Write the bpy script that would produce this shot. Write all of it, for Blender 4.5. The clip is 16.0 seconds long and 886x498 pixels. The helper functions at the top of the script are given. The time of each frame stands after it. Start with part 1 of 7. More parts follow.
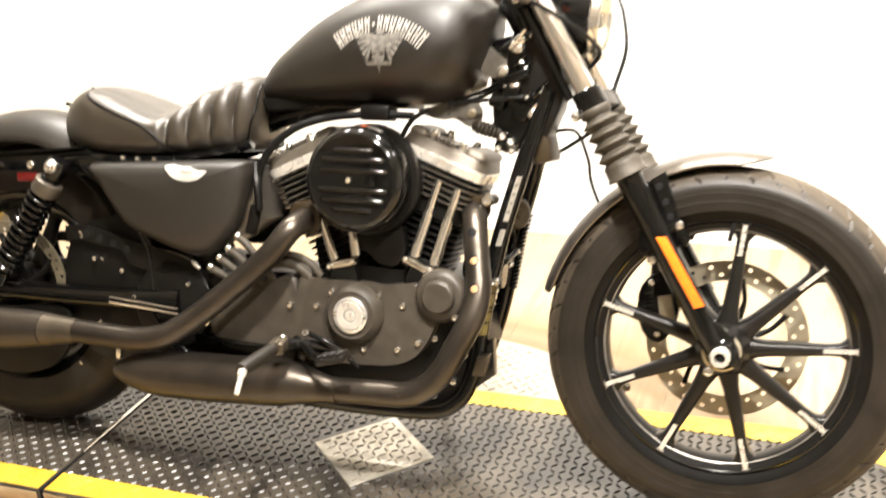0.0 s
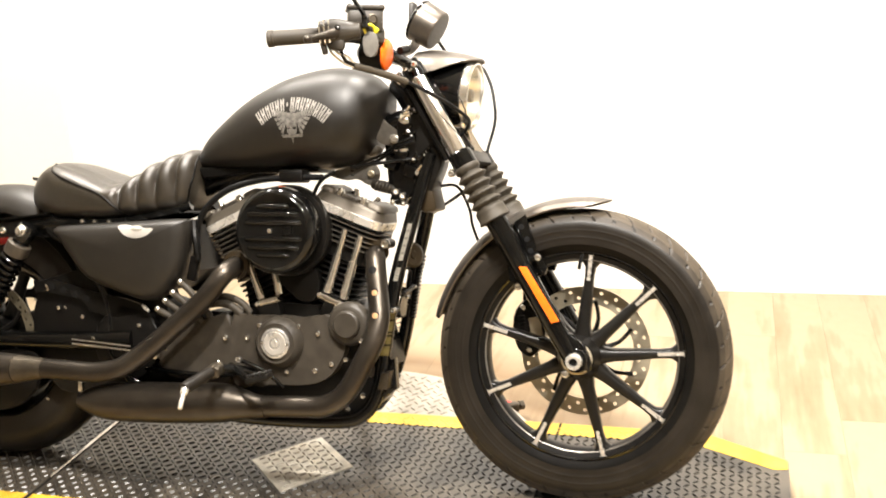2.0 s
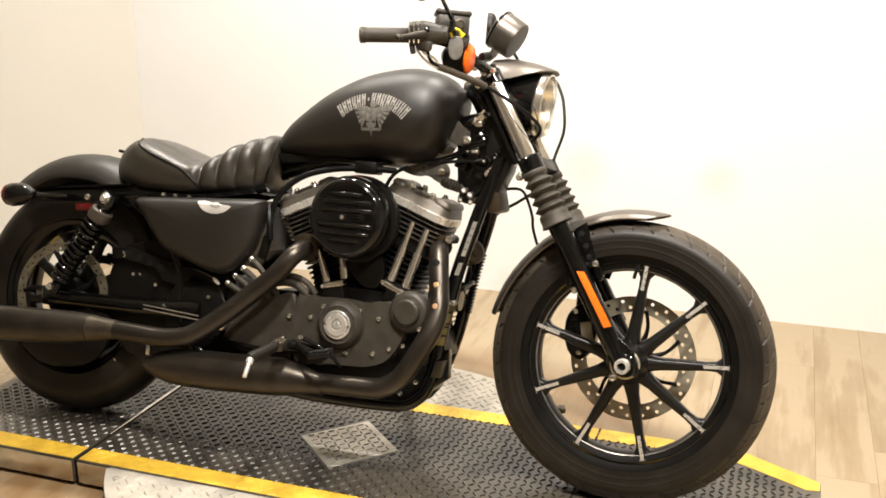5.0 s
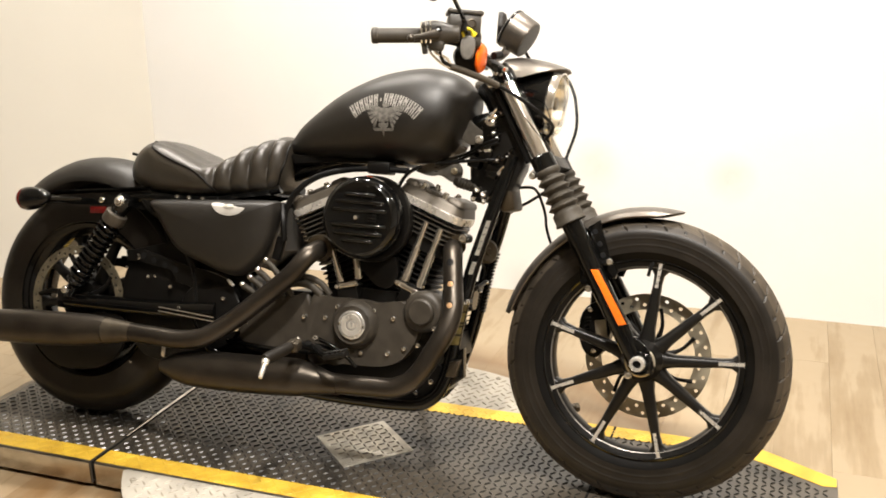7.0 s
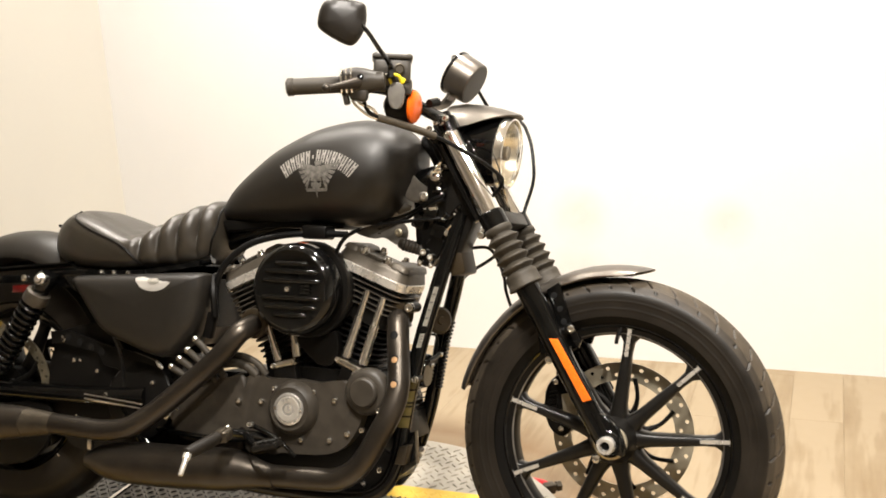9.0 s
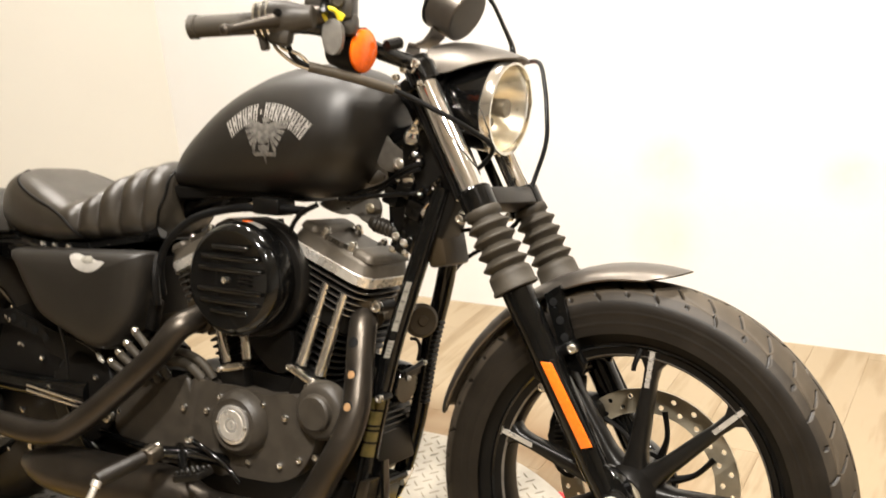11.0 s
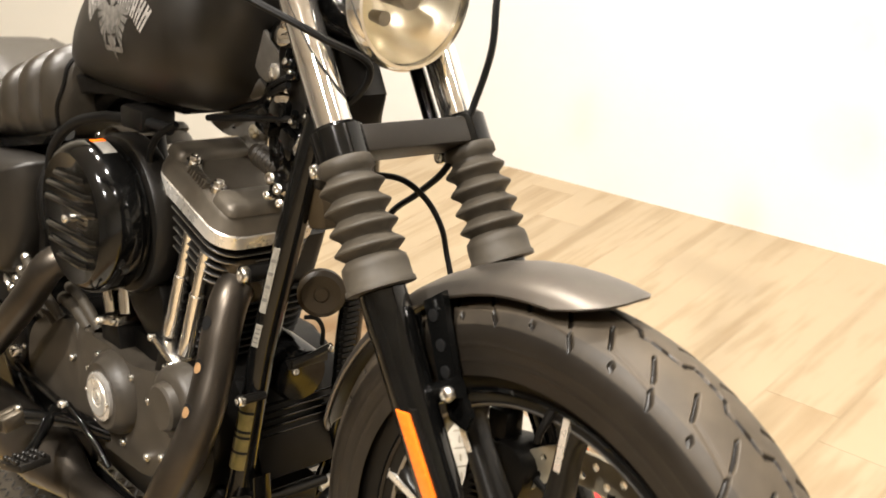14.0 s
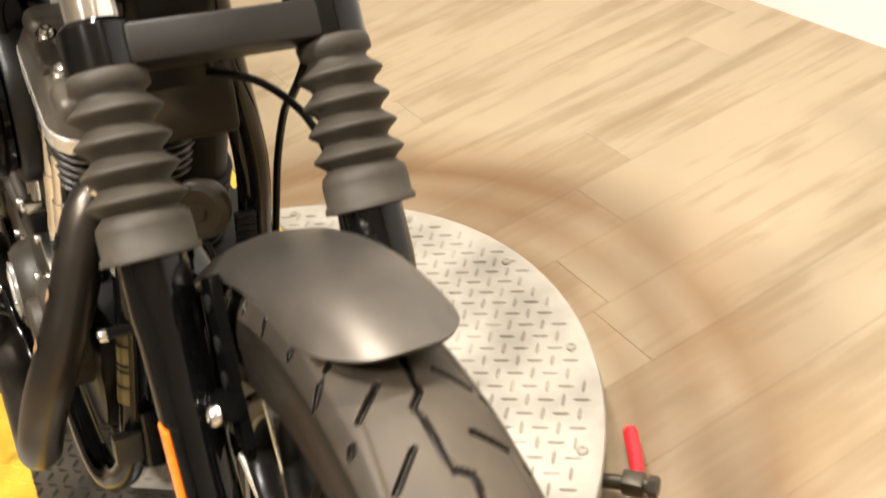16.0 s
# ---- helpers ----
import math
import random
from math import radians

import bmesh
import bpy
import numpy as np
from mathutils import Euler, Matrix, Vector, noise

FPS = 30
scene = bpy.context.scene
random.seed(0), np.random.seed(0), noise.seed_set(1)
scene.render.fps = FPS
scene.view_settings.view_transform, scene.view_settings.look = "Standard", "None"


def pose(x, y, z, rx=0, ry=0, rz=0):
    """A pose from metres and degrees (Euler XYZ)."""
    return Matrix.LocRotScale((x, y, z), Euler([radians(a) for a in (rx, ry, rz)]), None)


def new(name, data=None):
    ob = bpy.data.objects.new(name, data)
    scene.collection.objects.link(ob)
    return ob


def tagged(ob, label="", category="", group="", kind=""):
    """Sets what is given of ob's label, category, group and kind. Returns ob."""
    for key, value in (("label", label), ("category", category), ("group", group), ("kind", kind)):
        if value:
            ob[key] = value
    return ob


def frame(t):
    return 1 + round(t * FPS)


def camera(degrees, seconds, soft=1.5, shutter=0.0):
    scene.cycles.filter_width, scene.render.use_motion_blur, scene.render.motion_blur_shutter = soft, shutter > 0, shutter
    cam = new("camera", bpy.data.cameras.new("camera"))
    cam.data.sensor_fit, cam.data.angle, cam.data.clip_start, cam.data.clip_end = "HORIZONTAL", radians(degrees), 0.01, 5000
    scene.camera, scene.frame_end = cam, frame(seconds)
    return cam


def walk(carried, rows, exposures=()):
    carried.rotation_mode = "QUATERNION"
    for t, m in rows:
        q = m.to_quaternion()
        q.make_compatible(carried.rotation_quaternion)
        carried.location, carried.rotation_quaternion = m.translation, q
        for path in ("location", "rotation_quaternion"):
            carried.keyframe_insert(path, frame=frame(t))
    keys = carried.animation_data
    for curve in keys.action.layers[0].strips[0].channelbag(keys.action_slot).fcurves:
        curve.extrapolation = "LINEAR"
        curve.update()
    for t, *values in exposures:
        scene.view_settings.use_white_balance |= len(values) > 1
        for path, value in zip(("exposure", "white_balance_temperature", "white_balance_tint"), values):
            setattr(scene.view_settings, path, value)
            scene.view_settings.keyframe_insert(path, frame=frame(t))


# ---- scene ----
cam = camera(47.26, 16.0, soft=1.7, shutter=0.8)
PATH = [
    (0.0, 0.0816, -1.6157, 1.1768, 68.459, 2.917, 18.554),
    (0.5, 0.2027, -1.7188, 1.1906, 70.968, 3.562, 19.597),
    (1.0, 0.3090, -1.8153, 1.1997, 70.852, 3.924, 21.175),
    (1.5, 0.3424, -1.8873, 1.2096, 72.485, 4.308, 19.265),
    (2.0, 0.3339, -1.9742, 1.2290, 72.678, 4.126, 15.801),
    (2.5, 0.3313, -2.0555, 1.2138, 72.192, 2.191, 16.619),
    (3.0, 0.3159, -2.0887, 1.2272, 73.800, 1.337, 17.518),
    (3.5, 0.3081, -2.0993, 1.2258, 73.666, 0.795, 18.319),
    (4.0, 0.3086, -2.1012, 1.2158, 73.831, 0.149, 18.534),
    (6.5, 0.2893, -2.1077, 1.2283, 73.555, 0.243, 19.576),
    (7.0, 0.2944, -2.1084, 1.2223, 73.633, 0.624, 19.405),
    (7.5, 0.3096, -2.0975, 1.2148, 73.803, 0.679, 18.250),
    (8.0, 0.3289, -2.0375, 1.2170, 73.707, 0.946, 18.277),
    (8.5, 0.3634, -1.9327, 1.2048, 76.255, 1.820, 19.276),
    (11.0, 0.4819, -1.1993, 1.1719, 71.889, 4.798, 29.618),
    (11.5, 0.5156, -1.0802, 1.1607, 69.425, 4.609, 32.517),
    (12.0, 0.5014, -0.9869, 1.1451, 67.300, 6.554, 34.124),
    (12.5, 0.4604, -0.8537, 1.1451, 67.531, 5.326, 38.424),
    (13.0, 0.4575, -0.7212, 1.1243, 65.505, 3.949, 40.404),
    (13.5, 0.5017, -0.5860, 1.1093, 63.825, 6.963, 39.224),
    (14.0, 0.5457, -0.4175, 1.0966, 63.443, 7.471, 46.621),
    (14.5, 0.5458, -0.2980, 1.0854, 61.608, 6.957, 50.442),
    (15.0, 0.5255, -0.1882, 1.0563, 57.950, 8.482, 53.401),
    (15.5, 0.5010, -0.0359, 1.0269, 53.313, 9.366, 57.230),
    (16.0, 0.4723, 0.0757, 1.0141, 52.831, 12.500, 60.593),
]
walk(cam, [(t, pose(x, y, z, rx, ry, rz)) for t, x, y, z, rx, ry, rz in PATH],
     [(0.0, 1.24), (1.0, 1.20), (1.5, 1.04), (2.5, 0.50), (3.5, 0.14), (7.0, 0.11), (8.7, 0.10), (11.0, 0.21), (12.5, 0.33), (13.0, 0.52), (13.5, 0.58), (14.0, 0.38), (14.5, 0.20), (15.0, 0.12), (16.0, 0.27)])

# ---- light ----
world = bpy.data.worlds.new("room_air")
world.use_nodes = True
world.node_tree.nodes["Background"].inputs[0].default_value = (1.0, 0.92, 0.80, 1)
world.node_tree.nodes["Background"].inputs[1].default_value = 0.02
scene.world = world
# No lamp is in view; those with y above zero are added to brighten walls.
LAMPS = [(-2.05, 0.80, 31.0), (-0.2, -0.90, 90.0), (0.9, -1.25, 84.0), (-1.2, 0.7, 30.0), (-0.1, 0.75, 52.0), (1.8, 0.85, 20.0)]  # x, y, watts
FLOOR_Z, CEIL_Z = -0.074, 2.9


# ---- materials ----
def rgb(c):
    return (c[0], c[1], c[2], 1.0)


def pmat(name, color, rough, metal=0.0, var=0.12, scale=25.0, rvar=0.06, bump=0.0, bscale=400.0, coat=0.0, spec=0.5, second=None, stretch=(1, 1, 1)):
    """A surface with stains at one scale and grain at another."""
    m = bpy.data.materials.new(name)
    m.use_nodes = True
    nt = m.node_tree
    n, l = nt.nodes, nt.links
    b = n["Principled BSDF"]
    tc = n.new("ShaderNodeTexCoord")
    mp = n.new("ShaderNodeMapping")
    mp.inputs["Scale"].default_value = stretch
    l.new(tc.outputs["Object"], mp.inputs["Vector"])
    big = n.new("ShaderNodeTexNoise")
    big.inputs["Scale"].default_value, big.inputs["Detail"].default_value = scale, 5
    fine = n.new("ShaderNodeTexNoise")
    fine.inputs["Scale"].default_value, fine.inputs["Detail"].default_value = bscale, 3
    l.new(mp.outputs[0], big.inputs["Vector"])
    l.new(mp.outputs[0], fine.inputs["Vector"])
    mix = n.new("ShaderNodeMix")
    mix.data_type = "RGBA"
    lo = second or tuple(c * (1 - var) for c in color)
    hi = tuple(min(1, c * (1 + var)) for c in color)
    mix.inputs["A"].default_value, mix.inputs["B"].default_value = rgb(lo), rgb(hi)
    ramp = n.new("ShaderNodeMapRange")
    ramp.inputs["From Min"].default_value, ramp.inputs["From Max"].default_value = 0.35, 0.65
    l.new(big.outputs["Fac"], ramp.inputs["Value"])
    l.new(ramp.outputs[0], mix.inputs["Factor"])
    l.new(mix.outputs["Result"], b.inputs["Base Color"])
    rr = n.new("ShaderNodeMapRange")
    rr.inputs["To Min"].default_value, rr.inputs["To Max"].default_value = max(0.02, rough - rvar), min(1, rough + rvar)
    l.new(big.outputs["Fac"], rr.inputs["Value"])
    l.new(rr.outputs[0], b.inputs["Roughness"])
    b.inputs["Metallic"].default_value = metal
    b.inputs["Coat Weight"].default_value = coat
    b.inputs["Coat Roughness"].default_value = 0.04
    b.inputs["Specular IOR Level"].default_value = spec
    if bump:
        bp = n.new("ShaderNodeBump")
        bp.inputs["Strength"].default_value, bp.inputs["Distance"].default_value = 0.6, bump
        l.new(fine.outputs["Fac"], bp.inputs["Height"])
        l.new(bp.outputs[0], b.inputs["Normal"])
    return m


def floor_mat():
    """Light maple-look vinyl planks: the grain runs along the plank, each piece has its own tone."""
    m = pmat("maple_plank", (0.5, 0.34, 0.18), 0.42)
    nt = m.node_tree
    n, l = nt.nodes, nt.links
    b = n["Principled BSDF"]
    tc, info = n.new("ShaderNodeTexCoord"), n.new("ShaderNodeObjectInfo")
    add = n.new("ShaderNodeVectorMath")
    add.operation = "MULTIPLY_ADD"
    l.new(info.outputs["Random"], add.inputs[0])
    add.inputs[1].default_value = (37, 19, 11)
    l.new(tc.outputs["Object"], add.inputs[2])
    mp = n.new("ShaderNodeMapping")
    mp.inputs["Scale"].default_value = (0.75, 6.5, 6.5)
    l.new(add.outputs[0], mp.inputs["Vector"])
    broad = n.new("ShaderNodeTexNoise")
    broad.inputs["Scale"].default_value, broad.inputs["Detail"].default_value, broad.inputs["Distortion"].default_value = 1.6, 4, 0.5
    fine = n.new("ShaderNodeTexNoise")
    fine.inputs["Scale"].default_value, fine.inputs["Detail"].default_value = 9, 6
    cloud = n.new("ShaderNodeTexNoise")
    cloud.inputs["Scale"].default_value, cloud.inputs["Detail"].default_value = 4.0, 3
    l.new(add.outputs[0], cloud.inputs["Vector"])
    for q in (broad, fine):
        l.new(mp.outputs[0], q.inputs["Vector"])
    s = n.new("ShaderNodeMath")
    s.operation = "MULTIPLY_ADD"
    l.new(fine.outputs["Fac"], s.inputs[0])
    s.inputs[1].default_value = 0.48
    l.new(broad.outputs["Fac"], s.inputs[2])
    s2 = n.new("ShaderNodeMath")
    s2.operation = "MULTIPLY_ADD"
    l.new(cloud.outputs["Fac"], s2.inputs[0])
    s2.inputs[1].default_value = 0.50
    l.new(s.outputs[0], s2.inputs[2])
    r = n.new("ShaderNodeValToRGB")
    e = r.color_ramp.elements
    e[0].position, e[0].color = 0.62, rgb((0.206, 0.142, 0.073))
    e[1].position, e[1].color = 1.2, rgb((0.318, 0.247, 0.156))
    mid = e.new(0.9)
    mid.color = rgb((0.268, 0.201, 0.119))
    l.new(s2.outputs[0], r.inputs["Fac"])
    tone = n.new("ShaderNodeHueSaturation")
    v = n.new("ShaderNodeMapRange")
    v.inputs["To Min"].default_value, v.inputs["To Max"].default_value = 0.965, 1.035
    l.new(info.outputs["Random"], v.inputs["Value"])
    l.new(v.outputs[0], tone.inputs["Value"])
    l.new(r.outputs["Color"], tone.inputs["Color"])
    geo = n.new("ShaderNodeNewGeometry")
    far = n.new("ShaderNodeVectorMath")
    far.operation = "DISTANCE"
    far.inputs[1].default_value = (-0.695, 0.045, FLOOR_Z)
    l.new(geo.outputs["Position"], far.inputs[0])
    band = n.new("ShaderNodeValToRGB")
    be = band.color_ramp.elements
    be[0].position, be[0].color = 0.60, (0, 0, 0, 1)
    be[1].position, be[1].color = 0.98, (0, 0, 0, 1)
    for q, v in ((0.64, 0.9), (0.68, 0.4), (0.73, 0.9), (0.77, 0.6), (0.81, 1.0), (0.87, 0.5)):
        be.new(q).color = (v, v, v, 1)
    l.new(far.outputs["Value"], band.inputs["Fac"])
    patch = n.new("ShaderNodeTexNoise")
    patch.inputs["Scale"].default_value, patch.inputs["Detail"].default_value = 2.2, 4
    l.new(geo.outputs["Position"], patch.inputs["Vector"])
    amount = n.new("ShaderNodeMath")
    amount.operation = "MULTIPLY"
    l.new(band.outputs["Color"], amount.inputs[0])
    l.new(patch.outputs["Fac"], amount.inputs[1])
    scuff = n.new("ShaderNodeMix")
    scuff.data_type = "RGBA"
    stronger = n.new("ShaderNodeMath")
    stronger.operation, stronger.use_clamp = "MULTIPLY", True
    stronger.inputs[1].default_value = 1.65
    l.new(amount.outputs[0], stronger.inputs[0])
    l.new(stronger.outputs[0], scuff.inputs["Factor"])
    l.new(tone.outputs["Color"], scuff.inputs["A"])
    scuff.inputs["B"].default_value = rgb((0.17, 0.090, 0.032))
    l.new(scuff.outputs["Result"], b.inputs["Base Color"])
    return m


def glow_mat(name, color, strength):
    m = bpy.data.materials.new(name)
    m.use_nodes = True
    b = m.node_tree.nodes["Principled BSDF"]
    b.inputs["Emission Color"].default_value, b.inputs["Emission Strength"].default_value = rgb(color), strength
    return m


def glass_mat(name, color=(1, 1, 1), rough=0.02):
    m = bpy.data.materials.new(name)
    m.use_nodes = True
    b = m.node_tree.nodes["Principled BSDF"]
    b.inputs["Base Color"].default_value, b.inputs["Roughness"].default_value = rgb(color), rough
    b.inputs["Transmission Weight"].default_value, b.inputs["IOR"].default_value = 1.0, 1.10
    return m


WALL = pmat("cream_wall_paint", (0.86, 0.862, 0.850), 0.6, var=0.03, scale=1.1, bump=0.0004, bscale=160)
def wall_spots(m, spots, colour):
    """Faint greyish patches on the paint, each a soft ragged spot."""
    n, l = m.node_tree.nodes, m.node_tree.links
    b = n["Principled BSDF"]
    src = b.inputs["Base Color"].links[0].from_socket
    geo, rag = n.new("ShaderNodeNewGeometry"), n.new("ShaderNodeTexNoise")
    rag.inputs["Scale"].default_value, rag.inputs["Detail"].default_value = 9.0, 4
    l.new(geo.outputs["Position"], rag.inputs["Vector"])
    for x, z, r, amount in spots:
        d = n.new("ShaderNodeVectorMath")
        d.operation = "DISTANCE"
        d.inputs[1].default_value = (x, 1.589, z)
        l.new(geo.outputs["Position"], d.inputs[0])
        f = n.new("ShaderNodeMapRange")
        f.inputs["From Min"].default_value, f.inputs["From Max"].default_value = r, r * 0.2
        f.inputs["To Max"].default_value = amount
        l.new(d.outputs["Value"], f.inputs["Value"])
        k = n.new("ShaderNodeMath")
        k.operation = "MULTIPLY"
        l.new(f.outputs[0], k.inputs[0])
        l.new(rag.outputs["Fac"], k.inputs[1])
        mix = n.new("ShaderNodeMix")
        mix.data_type = "RGBA"
        l.new(k.outputs[0], mix.inputs["Factor"])
        l.new(src, mix.inputs["A"])
        mix.inputs["B"].default_value = rgb(colour)
        src = mix.outputs["Result"]
    l.new(src, b.inputs["Base Color"])


wall_spots(WALL, ((-0.42, 0.445, 0.12, 0.5), (-0.43, 0.22, 0.14, 0.4), (0.08, 0.43, 0.10, 0.5)), (0.42, 0.38, 0.32))
# For unseen walls: kept white so they throw fill light onto chrome and engine.
FAR_WALL = pmat("white_wall_paint", (0.76, 0.75, 0.72), 0.7, var=0.05, scale=2)
# The north wall's paint darkened: the west wall's dimmer light is in this colour.
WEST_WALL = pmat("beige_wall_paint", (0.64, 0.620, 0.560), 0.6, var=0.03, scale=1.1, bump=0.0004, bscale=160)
EAST_WALL = pmat("pale_wall_paint", (0.78, 0.76, 0.71), 0.7, var=0.05, scale=2)
CEIL = pmat("white_ceiling_paint", (0.78, 0.77, 0.74), 0.8, var=0.05, scale=2)
PLANK = floor_mat()
def deck_mat():
    """Black tread plate, rubbed pale with dust in broad patches away from its edges."""
    m = pmat("black_tread_plate", (0.066, 0.055, 0.041), 0.34, var=0.30, scale=7, rvar=0.10, bump=0.0003, bscale=300, spec=0.9)
    n, l = m.node_tree.nodes, m.node_tree.links
    b = n["Principled BSDF"]
    src = b.inputs["Base Color"].links[0].from_socket
    geo, big = n.new("ShaderNodeNewGeometry"), n.new("ShaderNodeTexNoise")
    big.inputs["Scale"].default_value, big.inputs["Detail"].default_value = 3.4, 5
    l.new(geo.outputs["Position"], big.inputs["Vector"])
    cut_ = n.new("ShaderNodeMapRange")
    cut_.inputs["From Min"].default_value, cut_.inputs["From Max"].default_value = 0.50, 0.60
    l.new(big.outputs["Fac"], cut_.inputs["Value"])
    mix = n.new("ShaderNodeMix")
    mix.data_type = "RGBA"
    l.new(cut_.outputs[0], mix.inputs["Factor"])
    l.new(src, mix.inputs["A"])
    mix.inputs["B"].default_value = rgb((0.020, 0.017, 0.013))
    l.new(mix.outputs["Result"], b.inputs["Base Color"])
    return m


DECK = deck_mat()
# Darker than the plate: shade on the bars' sides is put into their colour.
DECKBAR = pmat("dark_raised_tread", (0.022, 0.020, 0.017), 0.34, var=0.4, scale=9, rvar=0.1)
STRIPE = pmat("yellow_safety_paint", (0.66, 0.435, 0.045), 0.45, var=0.15, scale=14, bump=0.0002, second=(0.56, 0.34, 0.030))
ALU = pmat("worn_aluminium", (0.385, 0.355, 0.300), 0.50, metal=0.12, var=0.14, scale=14, rvar=0.1, bump=0.0002, bscale=250)
STEEL = pmat("polished_steel_edge", (0.55, 0.52, 0.47), 0.2, metal=1.0, var=0.15, scale=20)
# Black for seams, and for discs that paint the dark inside holes.
SEAM = pmat("dark_rubber_seam", (0.005, 0.005, 0.005), 0.7, spec=0.2)
RED = pmat("red_vinyl_grip", (0.75, 0.02, 0.03), 0.4, var=0.1)
PAINT = pmat("satin_black_denim_paint", (0.0105, 0.0088, 0.0066), 0.45, var=0.1, scale=60, rvar=0.02, bump=0.00004, bscale=1500, spec=0.55)
FENDER = pmat("satin_charcoal_paint", (0.135, 0.120, 0.103), 0.37, var=0.05, scale=60, rvar=0.01, bump=0.00003, bscale=1500, metal=0.85)
SATIN = pmat("satin_black_cast_alloy", (0.0062, 0.0055, 0.0046), 0.34, var=0.15, rvar=0.03, bump=0.0001, bscale=800, spec=0.30)
GLOSS = pmat("gloss_black_enamel", (0.0025, 0.0025, 0.0024), 0.10, var=0.3, rvar=0.04, coat=0.12, spec=0.35)
WRINKLE = pmat("wrinkle_black_powder", (0.038, 0.0322, 0.0248), 0.43, var=0.15, scale=40, bump=0.0004, bscale=700, spec=0.36)
MATTE = pmat("matt_black_plastic", (0.0038, 0.0034, 0.0029), 0.40, var=0.2, bump=0.0001, bscale=600, spec=0.18)
HEADGREY = pmat("bronze_grey_rocker_paint", (0.080, 0.068, 0.052), 0.44, var=0.12, scale=50, bump=0.0002, bscale=800, metal=0.4)
EXHAUST = pmat("satin_black_exhaust_coating", (0.060, 0.0515, 0.042), 0.35, var=0.2, scale=12, rvar=0.05, metal=0.85, spec=0.42)
RUBBER = pmat("black_rubber", (0.037, 0.0305, 0.0215), 0.6, var=0.15, scale=30, bump=0.0002, bscale=500, spec=0.36)
TYRE = pmat("tyre_rubber", (0.0105, 0.0082, 0.0058), 0.42, var=0.25, scale=18, rvar=0.08, bump=0.0002, bscale=700, spec=0.35)
SHOULDER = pmat("scuffed_tyre_shoulder", (0.034, 0.027, 0.0188), 0.54, var=0.35, scale=18, rvar=0.08, bump=0.0002, bscale=700, spec=0.33)
LEATHER = pmat("black_seat_vinyl", (0.024, 0.0195, 0.0138), 0.34, var=0.15, scale=40, bump=0.0005, bscale=900, spec=0.75)
CHROME = pmat("chrome", (0.90, 0.87, 0.82), 0.07, metal=0.97, var=0.03, rvar=0.03)
BRIGHT = pmat("machined_aluminium", (0.74, 0.71, 0.65), 0.28, metal=0.7, var=0.08, scale=60)
ROTOR = pmat("brushed_steel_rotor", (0.40, 0.355, 0.265), 0.36, metal=0.6, var=0.15, scale=30)
BOLT = pmat("zinc_bolt", (0.72, 0.70, 0.66), 0.22, metal=1.0, var=0.1)
AMBER = pmat("amber_reflector", (0.85, 0.17, 0.012), 0.25, var=0.08, scale=200, coat=0.5)
ORANGE = pmat("orange_lens", (0.98, 0.140, 0.004), 0.22, var=0.12, scale=150, coat=0.15)
REDLENS = pmat("red_lens", (0.10, 0.006, 0.005), 0.25, coat=0.2)
GREY_INK = pmat("grey_tank_ink", (0.30, 0.285, 0.26), 0.5, var=0.25, scale=120)
DARK_INK = pmat("dark_tank_ink", (0.14, 0.132, 0.118), 0.5, var=0.3, scale=120)
SILVER_BADGE = pmat("silver_badge", (0.62, 0.60, 0.56), 0.3, metal=0.6, var=0.1)
LABEL = pmat("silver_foil_label", (0.30, 0.285, 0.245), 0.35, metal=0.4, var=0.2, scale=200)
YELLOW = pmat("yellow_tag", (0.75, 0.62, 0.02), 0.45)
BRASS = pmat("brown_horn_paint", (0.026, 0.018, 0.009), 0.45, metal=0.0, spec=0.25)
CABLE = pmat("black_cable_sheath", (0.004, 0.004, 0.004), 0.45, spec=0.18)
PLATE = pmat("flat_grey_bracket_paint", (0.13, 0.121, 0.106), 0.45, var=0.15, scale=60, bump=0.0002, bscale=800)
TINTED = pmat("heat_tinted_bare_pipe", (0.42, 0.25, 0.12), 0.4, metal=0.4, var=0.2, scale=80)
TREAD = pmat("dusty_tread_rubber", (0.062, 0.049, 0.034), 0.58, var=0.25, scale=18, rvar=0.08, bump=0.0002, bscale=700, spec=0.3)
COLLAR = pmat("heat_browned_steel_collar", (0.072, 0.060, 0.044), 0.4, metal=0.7, var=0.2, scale=30)
# Rotor steel made darker: the rear disc's shade is put into this colour.
SHADEDISC = pmat("dull_olive_disc_steel", (0.22, 0.19, 0.13), 0.4, metal=0.7, var=0.2, scale=30)
TRIM = pmat("polished_alloy_trim", (0.86, 0.83, 0.76), 0.14, metal=0.95, var=0.05)
SHIELD = pmat("grey_lamp_shield", (0.13, 0.11, 0.08), 0.45, var=0.1)
# Lighter than the black rim: its thin edge highlights are put in as colour.
RIMLINE = pmat("worn_rim_edge", (0.16, 0.15, 0.135), 0.3, metal=0.6, var=0.3, scale=30)
INSERT = pmat("bare_aluminium_insert", (0.62, 0.58, 0.50), 0.42, metal=0.35, var=0.2, scale=22, rvar=0.1, bump=0.0003, bscale=200)
# Grey strip colour that paints the reflection along the black fins' edges.
FINEDGE = pmat("worn_fin_edge", (0.20, 0.185, 0.16), 0.32, metal=0.75, var=0.4, scale=30)
DERBY = pmat("spun_steel_cover", (0.64, 0.62, 0.585), 0.26, metal=0.7, var=0.2, scale=25)
GLASS = glass_mat("clear_lamp_glass", (1, 0.98, 0.94))
REFLECT = pmat("lamp_reflector", (0.93, 0.88, 0.74), 0.24, metal=0.9, var=0.05)


DIFFUSER = glow_mat("lamp_diffuser", (1.0, 0.88, 0.70), 30.0)
